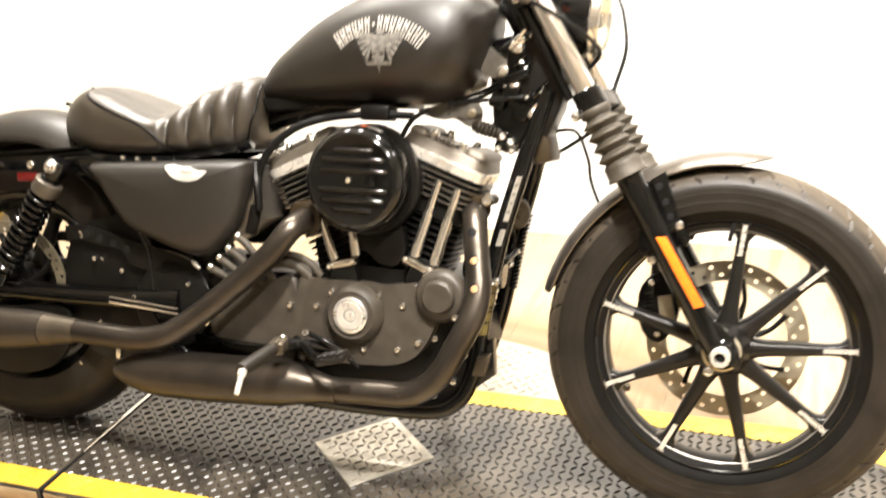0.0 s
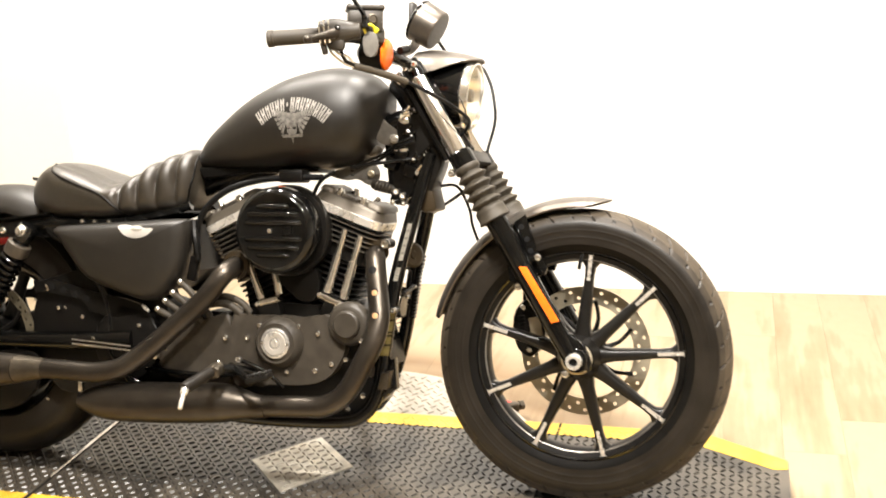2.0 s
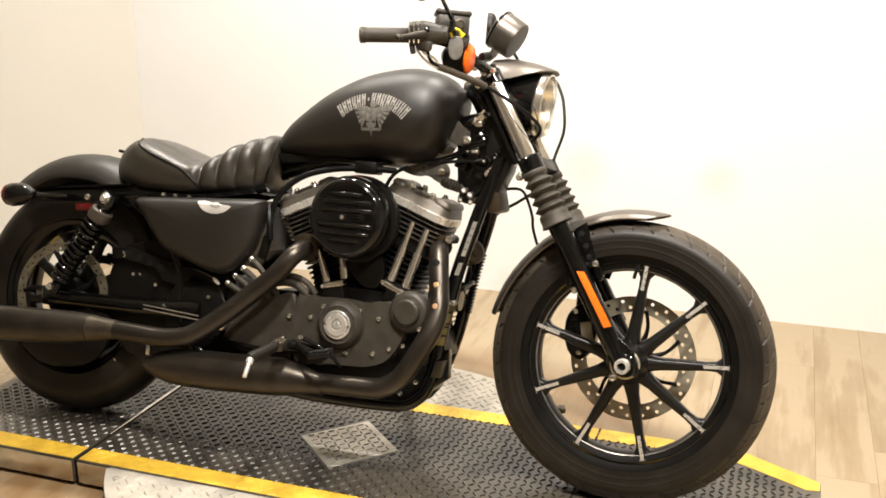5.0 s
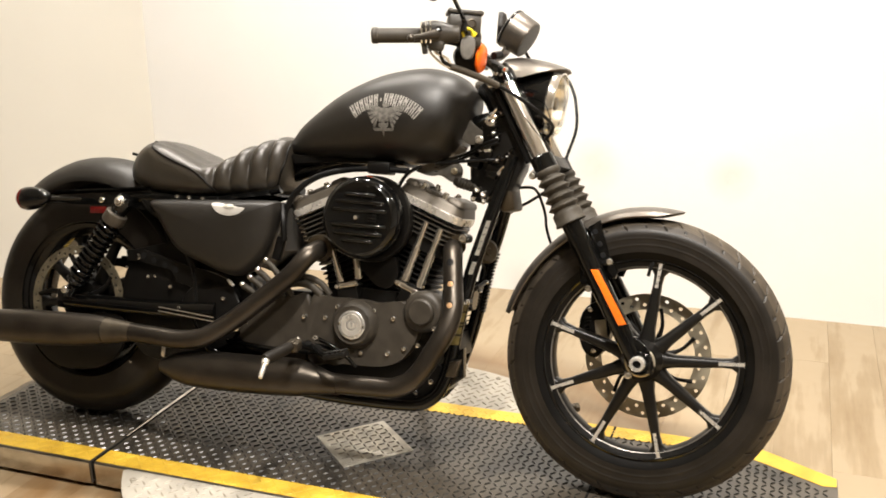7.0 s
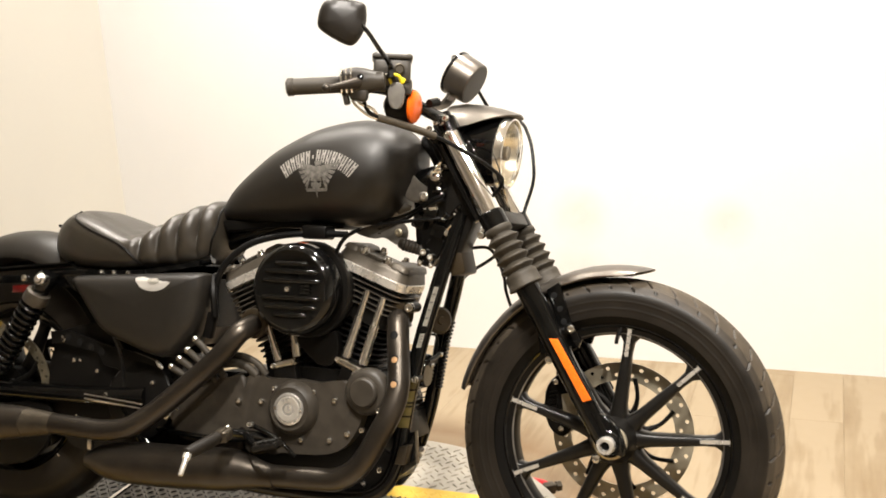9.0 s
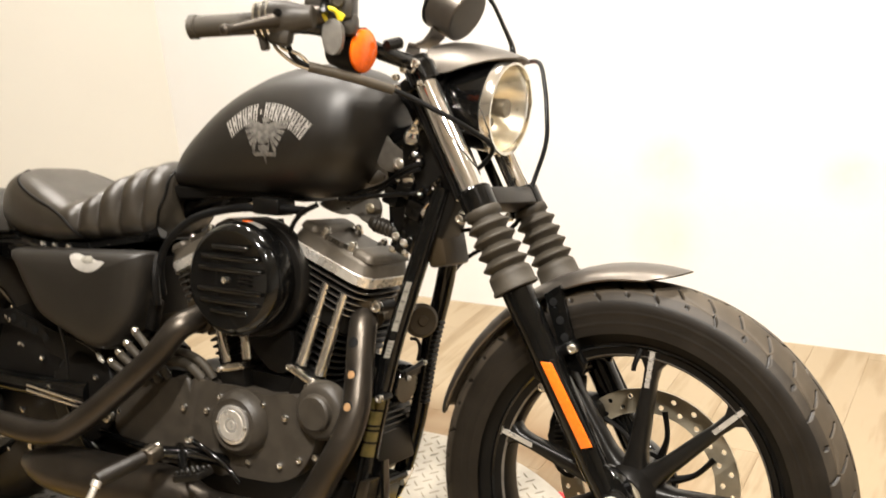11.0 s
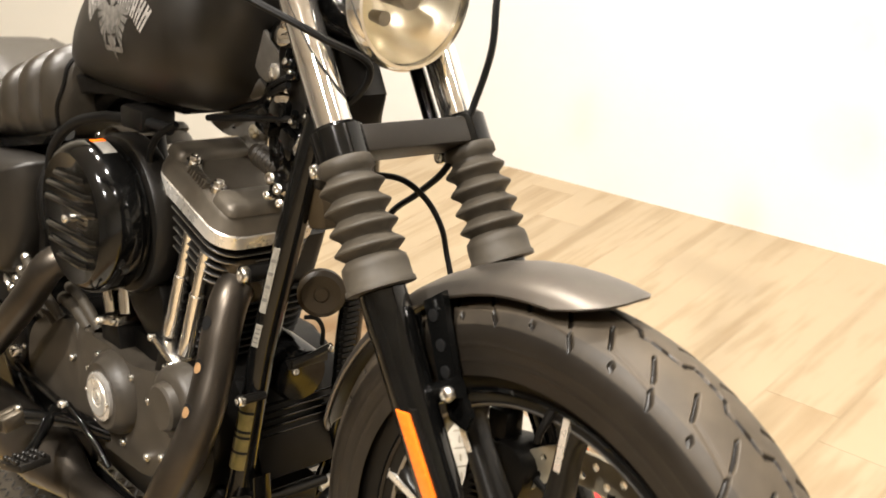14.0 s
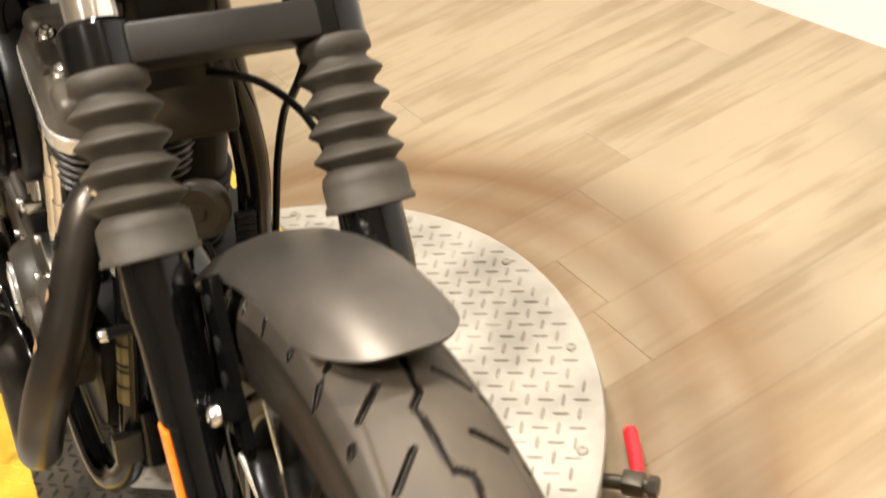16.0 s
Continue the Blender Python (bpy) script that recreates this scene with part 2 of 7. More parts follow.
JOINT = pmat("wood_joint", (0.285, 0.208, 0.122), 0.7)
OLIVE = pmat("olive_film_sticker", (0.115, 0.092, 0.030), 0.3, metal=0.3, var=0.3, scale=60)
# Darker bar colour: grime and the shadowed bar edges painted as one tone.
GRIMESHADE = pmat("grimy_worn_tread", (0.300, 0.270, 0.216), 0.5, metal=0.1, var=0.3, scale=14, rvar=0.1)


# ---- kit ----
def part(name, bm, material, parent, label="", sharp=38):
    me = bpy.data.meshes.new(name)
    bmesh.ops.recalc_face_normals(bm, faces=bm.faces)
    bm.to_mesh(me)
    bm.free()
    for p in me.polygons:
        p.use_smooth = True
    me.set_sharp_from_angle(angle=radians(sharp))
    me.materials.append(material)
    ob = new(name, me)
    if parent is not None:
        ob.parent = parent
    if label:
        tagged(ob, label)
    return ob


def spline(pts, n=6, closed=False):
    """Catmull-Rom through points of any size."""
    p = [np.array(q, float) for q in pts]
    if n <= 1 or len(p) < 3:
        return p
    out, k = [], len(p)
    for i in range(k if closed else k - 1):
        a, b, c, d = ((p[(i + j) % k] for j in (-1, 0, 1, 2)) if closed else (p[max(i - 1, 0)], p[i], p[i + 1], p[min(i + 2, k - 1)]))
        for j in range(n):
            t = j / n
            out.append(0.5 * (2 * b + (c - a) * t + (2 * a - 5 * b + 4 * c - d) * t * t + (3 * b - a - 3 * c + d) * t ** 3))
    if not closed:
        out.append(p[-1])
    return out


def rings(bm, loops, cap=True, closed=False):
    """Skin a row of equal closed loops."""
    vs = [[bm.verts.new(tuple(q)) for q in lp] for lp in loops]
    k = len(vs[0])
    for i in range(len(vs) if closed else len(vs) - 1):
        a, b = vs[i], vs[(i + 1) % len(vs)]
        for j in range(k):
            bm.faces.new((a[j], a[(j + 1) % k], b[(j + 1) % k], b[j]))
    if cap and not closed:
        bm.faces.new(vs[0][::-1])
        bm.faces.new(vs[-1])
    return vs


def sweep(bm, pts, radius, seg=12, n=6, cap=True):
    """A round tube along a smooth line; radius may be one number or one a point."""
    q = [np.append(np.array(p, float), r) for p, r in zip(pts, radius if hasattr(radius, "__len__") else [radius] * len(pts))]
    q = spline(q, n)
    c = [Vector(a[:3]) for a in q]
    t0 = (c[1] - c[0]).normalized()
    u = t0.orthogonal().normalized()
    loops = []
    for i, p in enumerate(c):
        t = (c[min(i + 1, len(c) - 1)] - c[max(i - 1, 0)]).normalized()
        u = (u - t * u.dot(t)).normalized()
        v = t.cross(u)
        r = float(abs(q[i][3]))
        loops.append([p + r * (math.cos(a) * u + math.sin(a) * v) for a in (2 * math.pi * k / seg for k in range(seg))])
    rings(bm, loops, cap)
    return bm


def lathe(bm, prof, origin, axis, seg=32, closed=False):
    """Turn a profile of (radius, distance along the axis)."""
    ax = Vector(axis).normalized()
    u = ax.orthogonal().normalized()
    v = ax.cross(u)
    o = Vector(origin)
    loops = [[o + ax * d + max(r, 0.0002) * (math.cos(a) * u + math.sin(a) * v) for a in (2 * math.pi * k / seg for k in range(seg))] for r, d in prof]
    rings(bm, loops, cap=not closed, closed=closed)
    return bm


def prism(bm, poly, y0, y1, bevel=0.0, segs=2):
    """A plate: an outline in x and z, from y0 to y1, its rim rounded."""
    a = [bm.verts.new((p[0], y0, p[1])) for p in poly]
    b = [bm.verts.new((p[0], y1, p[1])) for p in poly]
    fs = [bm.faces.new(a), bm.faces.new(b[::-1])]
    k = len(poly)
    for i in range(k):
        fs.append(bm.faces.new((a[i], b[i], b[(i + 1) % k], a[(i + 1) % k])))
    if bevel:
        es = list(fs[0].edges) + list(fs[1].edges)
        bmesh.ops.bevel(bm, geom=es, offset=bevel, segments=segs, profile=0.5, affect="EDGES", clamp_overlap=True)
    return bm


def rbox(bm, size, m=None, bevel=0.003, segs=2):
    r = bmesh.ops.create_cube(bm, size=1, matrix=(m or Matrix()) @ Matrix.Diagonal((*size, 1)))
    if bevel:
        es = list({e for v in r["verts"] for e in v.link_edges})
        bmesh.ops.bevel(bm, geom=es, offset=bevel, segments=segs, profile=0.5, affect="EDGES", clamp_overlap=True)
    return bm


def bolt(bm, p, axis=(0, -1, 0), r=0.006, h=0.005, seg=10):
    return lathe(bm, [(r, -0.002), (r, h * 0.55), (r * 0.8, h * 0.9), (r * 0.5, h), (r * 0.42, h * 0.6)], p, axis, seg)


def quick(name, fn, material, parent, label="", **kw):
    bm = bmesh.new()
    fn(bm)
    return part(name, bm, material, parent, label, **kw)


def grid_mesh(name, verts, faces, material, parent, label=""):
    me = bpy.data.meshes.new(name)
    me.from_pydata([tuple(v) for v in verts], [], faces)
    me.materials.append(material)
    ob = new(name, me)
    if parent is not None:
        ob.parent = parent
    if label:
        tagged(ob, label)
    return ob


# ---- room ----
WALL_Y, CORNER_X = 1.589, -2.349


def wall_piece(name, a, b, label, paint=WALL):
    """A wall 0.12 m thick behind the line from a to b, seen from its right side."""
    bm = bmesh.new()
    d = Vector((b[0] - a[0], b[1] - a[1], 0))
    nrm = Vector((-d.y, d.x, 0)).normalized() * 0.12
    lo = [Vector((a[0], a[1], FLOOR_Z - 0.02)), Vector((b[0], b[1], FLOOR_Z - 0.02))]
    base = [lo[0], lo[1], lo[1] + nrm, lo[0] + nrm]
    rings(bm, [base, [p + Vector((0, 0, CEIL_Z - FLOOR_Z + 0.02)) for p in base]])
    return tagged(part(name, bm, paint, None, sharp=20), label, "wall", kind="structure")


wall_piece("wall_north", (CORNER_X - 0.05, WALL_Y), (3.6, WALL_Y), "smooth cream-white painted wall behind the motorcycle")
wall_piece("wall_west", (-5.2, -1.36), (CORNER_X, WALL_Y), "cream wall running off at an angle, its shade put into the paint", WEST_WALL)
# These three walls are unseen, added to close the room and return light.
wall_piece("wall_east", (3.6, WALL_Y), (3.6, -6.5), "unseen plain pale wall that closes the room", EAST_WALL)
wall_piece("wall_south", (3.6, -6.5), (-5.2, -6.5), "unseen plain white wall that closes the room and bounces light", FAR_WALL)
wall_piece("wall_far_west", (-5.2, -6.5), (-5.2, -1.36), "unseen plain white wall that closes the room and bounces light", FAR_WALL)
bm = bmesh.new()
rbox(bm, (9.4, 8.6, 0.1), pose(-0.8, -2.4, CEIL_Z + 0.05), 0)
tagged(part("ceiling", bm, CEIL, None), "plain white painted ceiling with round flood lights", "ceiling", kind="structure")


# ---- lift and turntable ----
def tread(name, inside, x0, x1, y0, y1, pitch, length, width, height, z, turn, material, parent, label, skew=0.0):
    """Raised lozenges in a chequer of two directions, over the area where inside(x, y) holds."""
    verts, faces = [], []
    nx, ny = int((x1 - x0) / pitch), int((y1 - y0) / pitch)
    for i in range(nx):
        for j in range(ny):
            x, y = x0 + (i + 0.5) * pitch, y0 + (j + 0.5) * pitch
            if skew:
                mx, my, cs, sn = (x0 + x1) / 2, (y0 + y1) / 2, math.cos(radians(skew)), math.sin(radians(skew))
                x, y = mx + (x - mx) * cs - (y - my) * sn, my + (x - mx) * sn + (y - my) * cs
            if not inside(x, y):
                continue
            a = radians(turn + skew + (90 if (i + j) % 2 else 0))
            c, s = math.cos(a), math.sin(a)
            k = len(verts)
            h = height * random.uniform(0.85, 1.1)
            for u, v, w in ((-length / 2, 0, 0), (-length * 0.22, -width / 2, 0), (length * 0.22, -width / 2, 0), (length / 2, 0, 0), (length * 0.22, width / 2, 0), (-length * 0.22, width / 2, 0),
                            (-length * 0.28, 0, h), (length * 0.28, 0, h)):
                verts.append((x + u * c - v * s, y + u * s + v * c, z + w))
            faces += [(k, k + 1, k + 6), (k + 1, k + 2, k + 7, k + 6), (k + 2, k + 3, k + 7), (k + 3, k + 4, k + 7), (k + 4, k + 5, k + 6, k + 7), (k + 5, k, k + 6)]
    return tagged(grid_mesh(name, verts, faces, material, parent), label, kind="stuff")


Y_NEAR, Y_FAR, X_BACK, X_JOINT, X_FRONT = -0.240, 0.362, -1.80, -1.315, 0.452
STRIPE_W, CHAMFER_X, CHAMFER_Y = 0.064, 0.20, 0.115
SPIN = (-0.695, 0.045)
X_FOLD = -0.101  # the joint under the front wheel


def plan_slab(bm, poly, z0, z1, bevel=0.002):
    a = [bm.verts.new((x, y, z0)) for x, y in poly]
    b = [bm.verts.new((x, y, z1)) for x, y in poly]
    bm.faces.new(a[::-1])
    top = bm.faces.new(b)
    k = len(poly)
    for i in range(k):
        bm.faces.new((a[i], a[(i + 1) % k], b[(i + 1) % k], b[i]))
    if bevel:
        bmesh.ops.bevel(bm, geom=list(top.edges), offset=bevel, segments=2, profile=0.5, affect="EDGES", clamp_overlap=True)
    return bm


lift = tagged(new("motorcycle_lift"), "low motorcycle lift with black tread plate deck and yellow edge stripes", "lift")
FRONT_POLY = [(X_JOINT + 0.006, Y_NEAR), (X_FRONT - CHAMFER_X, Y_NEAR), (X_FRONT, Y_NEAR + CHAMFER_Y), (X_FRONT, Y_FAR - CHAMFER_Y), (X_FRONT - CHAMFER_X, Y_FAR), (X_JOINT + 0.006, Y_FAR)]
REAR_POLY = [(X_BACK, Y_NEAR), (X_JOINT - 0.006, Y_NEAR), (X_JOINT - 0.006, Y_FAR), (X_BACK, Y_FAR)]
deck_front = quick("deck_plate", lambda b: plan_slab(b, FRONT_POLY, -0.062, 0.0), DECK, lift, "black tread plate deck section")
deck_rear = quick("deck_plate", lambda b: plan_slab(b, REAR_POLY, -0.062, 0.0), DECK, lift, "black tread plate deck section")
quick("ramp_flap", lambda b: rings(b, [[(X_BACK - 0.003, y, -0.002), (X_BACK - 0.12, y, -0.058), (X_BACK - 0.12, y, -0.066), (X_BACK - 0.003, y, -0.03)] for y in (Y_NEAR + 0.01, Y_FAR - 0.01)]), DECK, lift, "worn sloping ramp flap")
quick("joint_strip", lambda b: rbox(b, (0.011, Y_FAR - Y_NEAR - 0.004, 0.05), pose(X_JOINT, (Y_FAR + Y_NEAR) / 2, -0.0275), 0.001), SEAM, lift, "dark gap between deck sections")
quick("fold_gap", lambda b: rbox(b, (0.006, Y_FAR - Y_NEAR - 0.002, 0.06), pose(X_FOLD, (Y_FAR + Y_NEAR) / 2, -0.0287), 0.0005), SEAM, lift, "dark joint across the deck")
quick("hinge_rod", lambda b: sweep(b, [(X_JOINT, -0.10, 0.003), (X_JOINT, 0.30, 0.003)], 0.0035, 8, 1), STEEL, lift, "bare steel hinge rod")


def band(a, b, w):
    """The corners of a stripe of width w to the left of the line a to b."""
    d = Vector((b[0] - a[0], b[1] - a[1]))
    nrm = Vector((-d.y, d.x)).normalized() * w
    return [a, b, (b[0] + nrm.x, b[1] + nrm.y), (a[0] + nrm.x, a[1] + nrm.y)]


E_ = 0.003
stripes = [
    [(X_JOINT + 0.008, Y_NEAR + E_), (X_FRONT - CHAMFER_X, Y_NEAR + E_), (X_FRONT - CHAMFER_X - 0.018, Y_NEAR + STRIPE_W), (X_JOINT + 0.008, Y_NEAR + STRIPE_W)],
    [(X_FRONT - CHAMFER_X + 0.001, Y_NEAR + E_), (X_FRONT - E_, Y_NEAR + CHAMFER_Y), (X_FRONT - E_, Y_NEAR + CHAMFER_Y + 0.04), (X_FRONT - 0.034, Y_NEAR + CHAMFER_Y + 0.045), (X_FRONT - CHAMFER_X - 0.017, Y_NEAR + STRIPE_W)],
    [(X_FRONT - E_, Y_FAR - CHAMFER_Y), (X_FRONT - CHAMFER_X + 0.001, Y_FAR - E_), (X_FRONT - CHAMFER_X - 0.017, Y_FAR - STRIPE_W), (X_FRONT - 0.034, Y_FAR - CHAMFER_Y - 0.045), (X_FRONT - E_, Y_FAR - CHAMFER_Y - 0.04)],
    [(X_FRONT - CHAMFER_X, Y_FAR - E_), (X_JOINT + 0.008, Y_FAR - E_), (X_JOINT + 0.008, Y_FAR - STRIPE_W), (X_FRONT - CHAMFER_X - 0.018, Y_FAR - STRIPE_W)],
    [(X_BACK + 0.002, Y_NEAR + E_), (X_JOINT - 0.008, Y_NEAR + E_), (X_JOINT - 0.008, Y_NEAR + STRIPE_W), (X_BACK + 0.002, Y_NEAR + STRIPE_W)],
    [(X_JOINT - 0.008, Y_FAR - E_), (X_BACK + 0.002, Y_FAR - E_), (X_BACK + 0.002, Y_FAR - STRIPE_W), (X_JOINT - 0.008, Y_FAR - STRIPE_W)],
]
for s in stripes:
    quick("safety_stripe", lambda b: plan_slab(b, s, -0.001, 0.0008, 0), STRIPE, lift, "yellow painted edge stripe")
for x0, x1 in ((X_BACK + 0.003, X_JOINT - 0.008), (X_JOINT + 0.008, X_FRONT - CHAMFER_X)):
    for y, s in ((Y_NEAR, -1), (Y_FAR, 1)):
        quick("side_rail", lambda b: rbox(b, (x1 - x0, 0.004, 0.058), pose((x0 + x1) / 2, y + s * 0.002, -0.033), 0.001), STEEL, lift, "bright steel side edge")


def in_deck(x, y):
    if not (Y_NEAR + STRIPE_W < y < Y_FAR - STRIPE_W) or abs(x - X_JOINT) < 0.016 or abs(x - X_FOLD) < 0.012:
        return False
    if abs(x + 0.7007) + abs(y - 0.0641) < 0.142:
        return False
    return (X_FRONT - 0.01 - x) > 0 and (x < X_FRONT - CHAMFER_X - 0.03 or min(y - Y_NEAR, Y_FAR - y) > 0.06 + (x - (X_FRONT - CHAMFER_X - 0.03)) * 0.60)


def in_stripe(x, y):
    return (Y_NEAR + 0.008 < y < Y_NEAR + STRIPE_W - 0.006 or Y_FAR - STRIPE_W + 0.006 < y < Y_FAR - 0.008) and abs(x - X_JOINT) > 0.016 and x < X_FRONT - CHAMFER_X - 0.03


tread("tread_pattern", in_deck, X_BACK + 0.01, X_FRONT, Y_NEAR, Y_FAR, 0.0195, 0.0190, 0.0056, 0.0030, 0.0, 45, DECKBAR, lift, "raised diamond tread on the black deck")
tread("stripe_tread", in_stripe, X_BACK + 0.01, X_FRONT, Y_NEAR, Y_FAR, 0.0195, 0.0215, 0.0062, 0.0012, 0.0008, 45, STRIPE, lift, "raised tread under the yellow paint")
# the bare square let into the deck
D_C, D_H = (-0.7007, 0.0641), 0.1922 / math.sqrt(2)
insert = quick("deck_insert", lambda b: plan_slab(b, [(D_C[0] + D_H * math.cos(radians(91.5 + k * 90)), D_C[1] + D_H * math.sin(radians(91.5 + k * 90))) for k in range(4)], -0.002, 0.0015, 0.0005), INSERT, lift, "bare aluminium tread plate square")
tread("insert_tread", lambda x, y: abs(x - D_C[0]) + abs(y - D_C[1]) < 0.118, D_C[0] - 0.14, D_C[0] + 0.14, D_C[1] - 0.14, D_C[1] + 0.14, 0.0195, 0.0200, 0.0050, 0.0022, 0.0015, 45, GRIMESHADE, lift, "raised tread on the bare square")

table = tagged(new("turntable"), "round aluminium tread plate turntable under the lift", "turntable")
quick("drum", lambda b: lathe(b, [(0.585, FLOOR_Z), (0.592, FLOOR_Z + 0.012), (0.597, -0.02), (0.600, -0.012), (0.5985, -0.006), (0.59, -0.004)], (SPIN[0], SPIN[1], 0), (0, 0, 1), 96), ALU, table)
tread("plate_tread", lambda x, y: math.hypot(x - SPIN[0], y - SPIN[1]) < 0.578 and not (Y_NEAR - 0.012 < y < Y_FAR + 0.012), SPIN[0] - 0.6, SPIN[0] + 0.6, SPIN[1] - 0.6, SPIN[1] + 0.6, 0.0255, 0.0265, 0.0050, 0.0024, -0.004, 0, GRIMESHADE, table, "raised tread bars on the round plate", skew=48.0)
for k in range(15):
    a = radians(24.3 * k + 69.0)
    p = (SPIN[0] + 0.571 * math.cos(a), SPIN[1] + 0.571 * math.sin(a), -0.0035)
    if not Y_NEAR - 0.02 < p[1] < Y_FAR + 0.02:
        quick("plate_screw", lambda b: bolt(b, p, (0, 0, 1), 0.008, 0.003), GRIMESHADE, table)
quick("valve_body", lambda b: (sweep(b, [(-0.30, 0.478, -0.042), (-0.240, 0.526, -0.036)], [0.010, 0.010], 10, 1), rbox(b, (0.03, 0.026, 0.026), pose(-0.262, 0.509, -0.038, 0, 0, 38), 0.004), lathe(b, [(0.014, 0), (0.014, 0.012)], (-0.246, 0.521, -0.037), (0.78, 0.62, 0), 6)), COLLAR, table, "dull steel hydraulic valve fitting")
quick("valve_lever", lambda b: sweep(b, [(-0.262, 0.513, -0.034), (-0.282, 0.530, -0.038), (-0.345, 0.566, -0.052)], [0.007, 0.0095, 0.0105], 10, 3), RED, table, "red vinyl lever grip")


# ---- motorcycle: frame of reference ----
LEAN = 15.09
bike = tagged(new("motorcycle"), "satin black cruiser motorcycle leaning on its side stand on a lift", "motorcycle")
bike.matrix_world = pose(0, 0, 0, -LEAN, 0, 0)
RIGHT, LEFT, UP = (0, -1, 0), (0, 1, 0), (0, 0, 1)


# ---- wheels ----
TURN = 17.5  # degrees after which the tread pattern repeats
CUTS = [  # two ends (angle, millimetres from the crown), half width
    ((0.0, -4.2), (-1.2, 4.5), 1.9), ((-1.2, 4.5), (-7.9, 1.5), 1.7), ((-7.9, 1.5), (-9.3, -6.0), 1.9), ((-9.3, -6.0), (-17.5, -4.2), 1.7),
    ((12.0, -17.5), (9.5, -34.5), 1.9), ((9.5, -34.5), (-0.2, -40.7), 1.1), ((-0.2, -40.7), (-1.8, -47.2), 1.9), ((3.5, -18.0), (0.5, -35.0), 1.9), ((7.6, -43.3), (6.9, -44.7), 2.0),
    ((3.2, 17.5), (0.7, 34.5), 1.9), ((0.7, 34.5), (-9.0, 40.7), 1.1), ((-9.0, 40.7), (-10.6, 47.2), 1.9), ((-5.2, 18.0), (-8.2, 35.0), 1.9), ((-1.1, 43.3), (-1.8, 44.7), 2.0)]


def tyre_mesh(name, centre, radius, half, bead, parent, label, grooves):
    """A tyre with its tread cut into the crown."""
    na, nb = (2880, 160) if grooves else (160, 40)
    t = np.linspace(-1, 1, nb + 1)
    a = t * radians(118)
    over = np.maximum(np.abs(a) - math.pi / 2, 0)
    y = np.where(over > 0, half * np.sign(t) * (1 - 0.10 * over), half * np.sin(a))
    h = (radius - bead - 0.012) * 0.62
    r = np.where(over > 0, radius - h - over / radians(28) * (radius - h - bead), radius - h + h * np.cos(a))
    # fine raised rings on the wall of the tyre
    for q in (0.80, 0.90):
        y = y + np.sign(t) * 0.0009 * np.exp(-((np.abs(t) - q) / 0.011) ** 2)
    th = np.linspace(0, 2 * math.pi, na, endpoint=False)
    deg = np.degrees(th)
    d = np.zeros((na, nb + 1))
    if grooves:
        mm = radius * 1000 * math.pi / 180  # millimetres a degree
        yy = y * 1000
        for (a0, y0), (a1, y1), w in CUTS:
            n = round(360 / TURN)
            step = 360 / n
            for k in range(n):
                u0, u1 = (a0 + k * step) * mm, (a1 + k * step) * mm
                mid = ((a0 + a1) / 2 + k * step) % 360
                span = (abs(a1 - a0) / 2 + 1.5)
                rows = np.where(np.abs((deg - mid + 180) % 360 - 180) < span)[0]
                uu = (((deg[rows] - mid + 180) % 360 - 180) * mm)[:, None]
                ux, vx = (u1 - u0), (y1 - y0)
                L2 = ux * ux + vx * vx
                pu, pv = uu + ux / 2, (yy[None, :] - y0)
                s = np.clip((pu * ux + pv * vx) / L2, 0, 1)
                dist = np.hypot(pu - s * ux, pv - s * vx)
                soft = 0.65 if w > 1.5 else 1.1
                cut = (0.0045 if w > 1.5 else 0.0016) * np.clip((w + soft - dist) / (2 * soft), 0, 1)
                cut[:, np.abs(t) > 0.7] = 0
                d[rows] = np.maximum(d[rows], cut)
    rr = r[None, :] - d
    verts = np.stack([centre[0] + rr * np.cos(th)[:, None], np.broadcast_to(centre[1] + y[None, :], rr.shape), centre[2] + rr * np.sin(th)[:, None]], -1).reshape(-1, 3)
    k = nb + 1
    i, j = np.meshgrid(np.arange(na), np.arange(nb), indexing="ij")
    f0, f1 = i * k + j, ((i + 1) % na) * k + j
    faces = np.stack([f0, f1, f1 + 1, f0 + 1], -1).reshape(-1, 4)
    ob = grid_mesh(name, verts.tolist(), faces.tolist(), TYRE, parent, label)
    ob.data.materials.append(TREAD)
    ob.data.materials.append(SHOULDER)
    crown, edge = (0.44, 0.61) if grooves else (0.0, 0.12)
    far = np.maximum(np.abs(t[:-1]), np.abs(t[1:]))
    kind_ = np.where(far < crown, 1, np.where(far < edge, 2, 0))
    # Groove floors get undusted, darker rubber, which also paints in their shade.
    index = np.where(d[:, :-1] < 0.0025, kind_[None, :], 0).astype(np.int32)
    ob.data.polygons.foreach_set("material_index", index.reshape(-1))
    ob.data.polygons.foreach_set("use_smooth", np.ones(na * nb, dtype=bool))
    ob.data.set_sharp_from_angle(angle=radians(50))
    return ob


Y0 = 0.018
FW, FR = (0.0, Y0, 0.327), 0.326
front = tagged(new("front_wheel"), "")
front.parent = bike
tyre_mesh("tyre", FW, FR, 0.052, 0.248, front, "black grooved road tyre", True)
rim_prof = [(0.262, -0.040), (0.2655, -0.036), (0.260, -0.031), (0.247, -0.029), (0.240, -0.024), (0.236, -0.012), (0.234, 0.012), (0.240, 0.024), (0.247, 0.029), (0.260, 0.031), (0.2655, 0.036), (0.262, 0.040),
            (0.244, 0.036), (0.222, 0.030), (0.2125, 0.022), (0.209, 0.012), (0.209, -0.014), (0.2125, -0.025), (0.222, -0.030), (0.238, -0.034), (0.246, -0.038)]
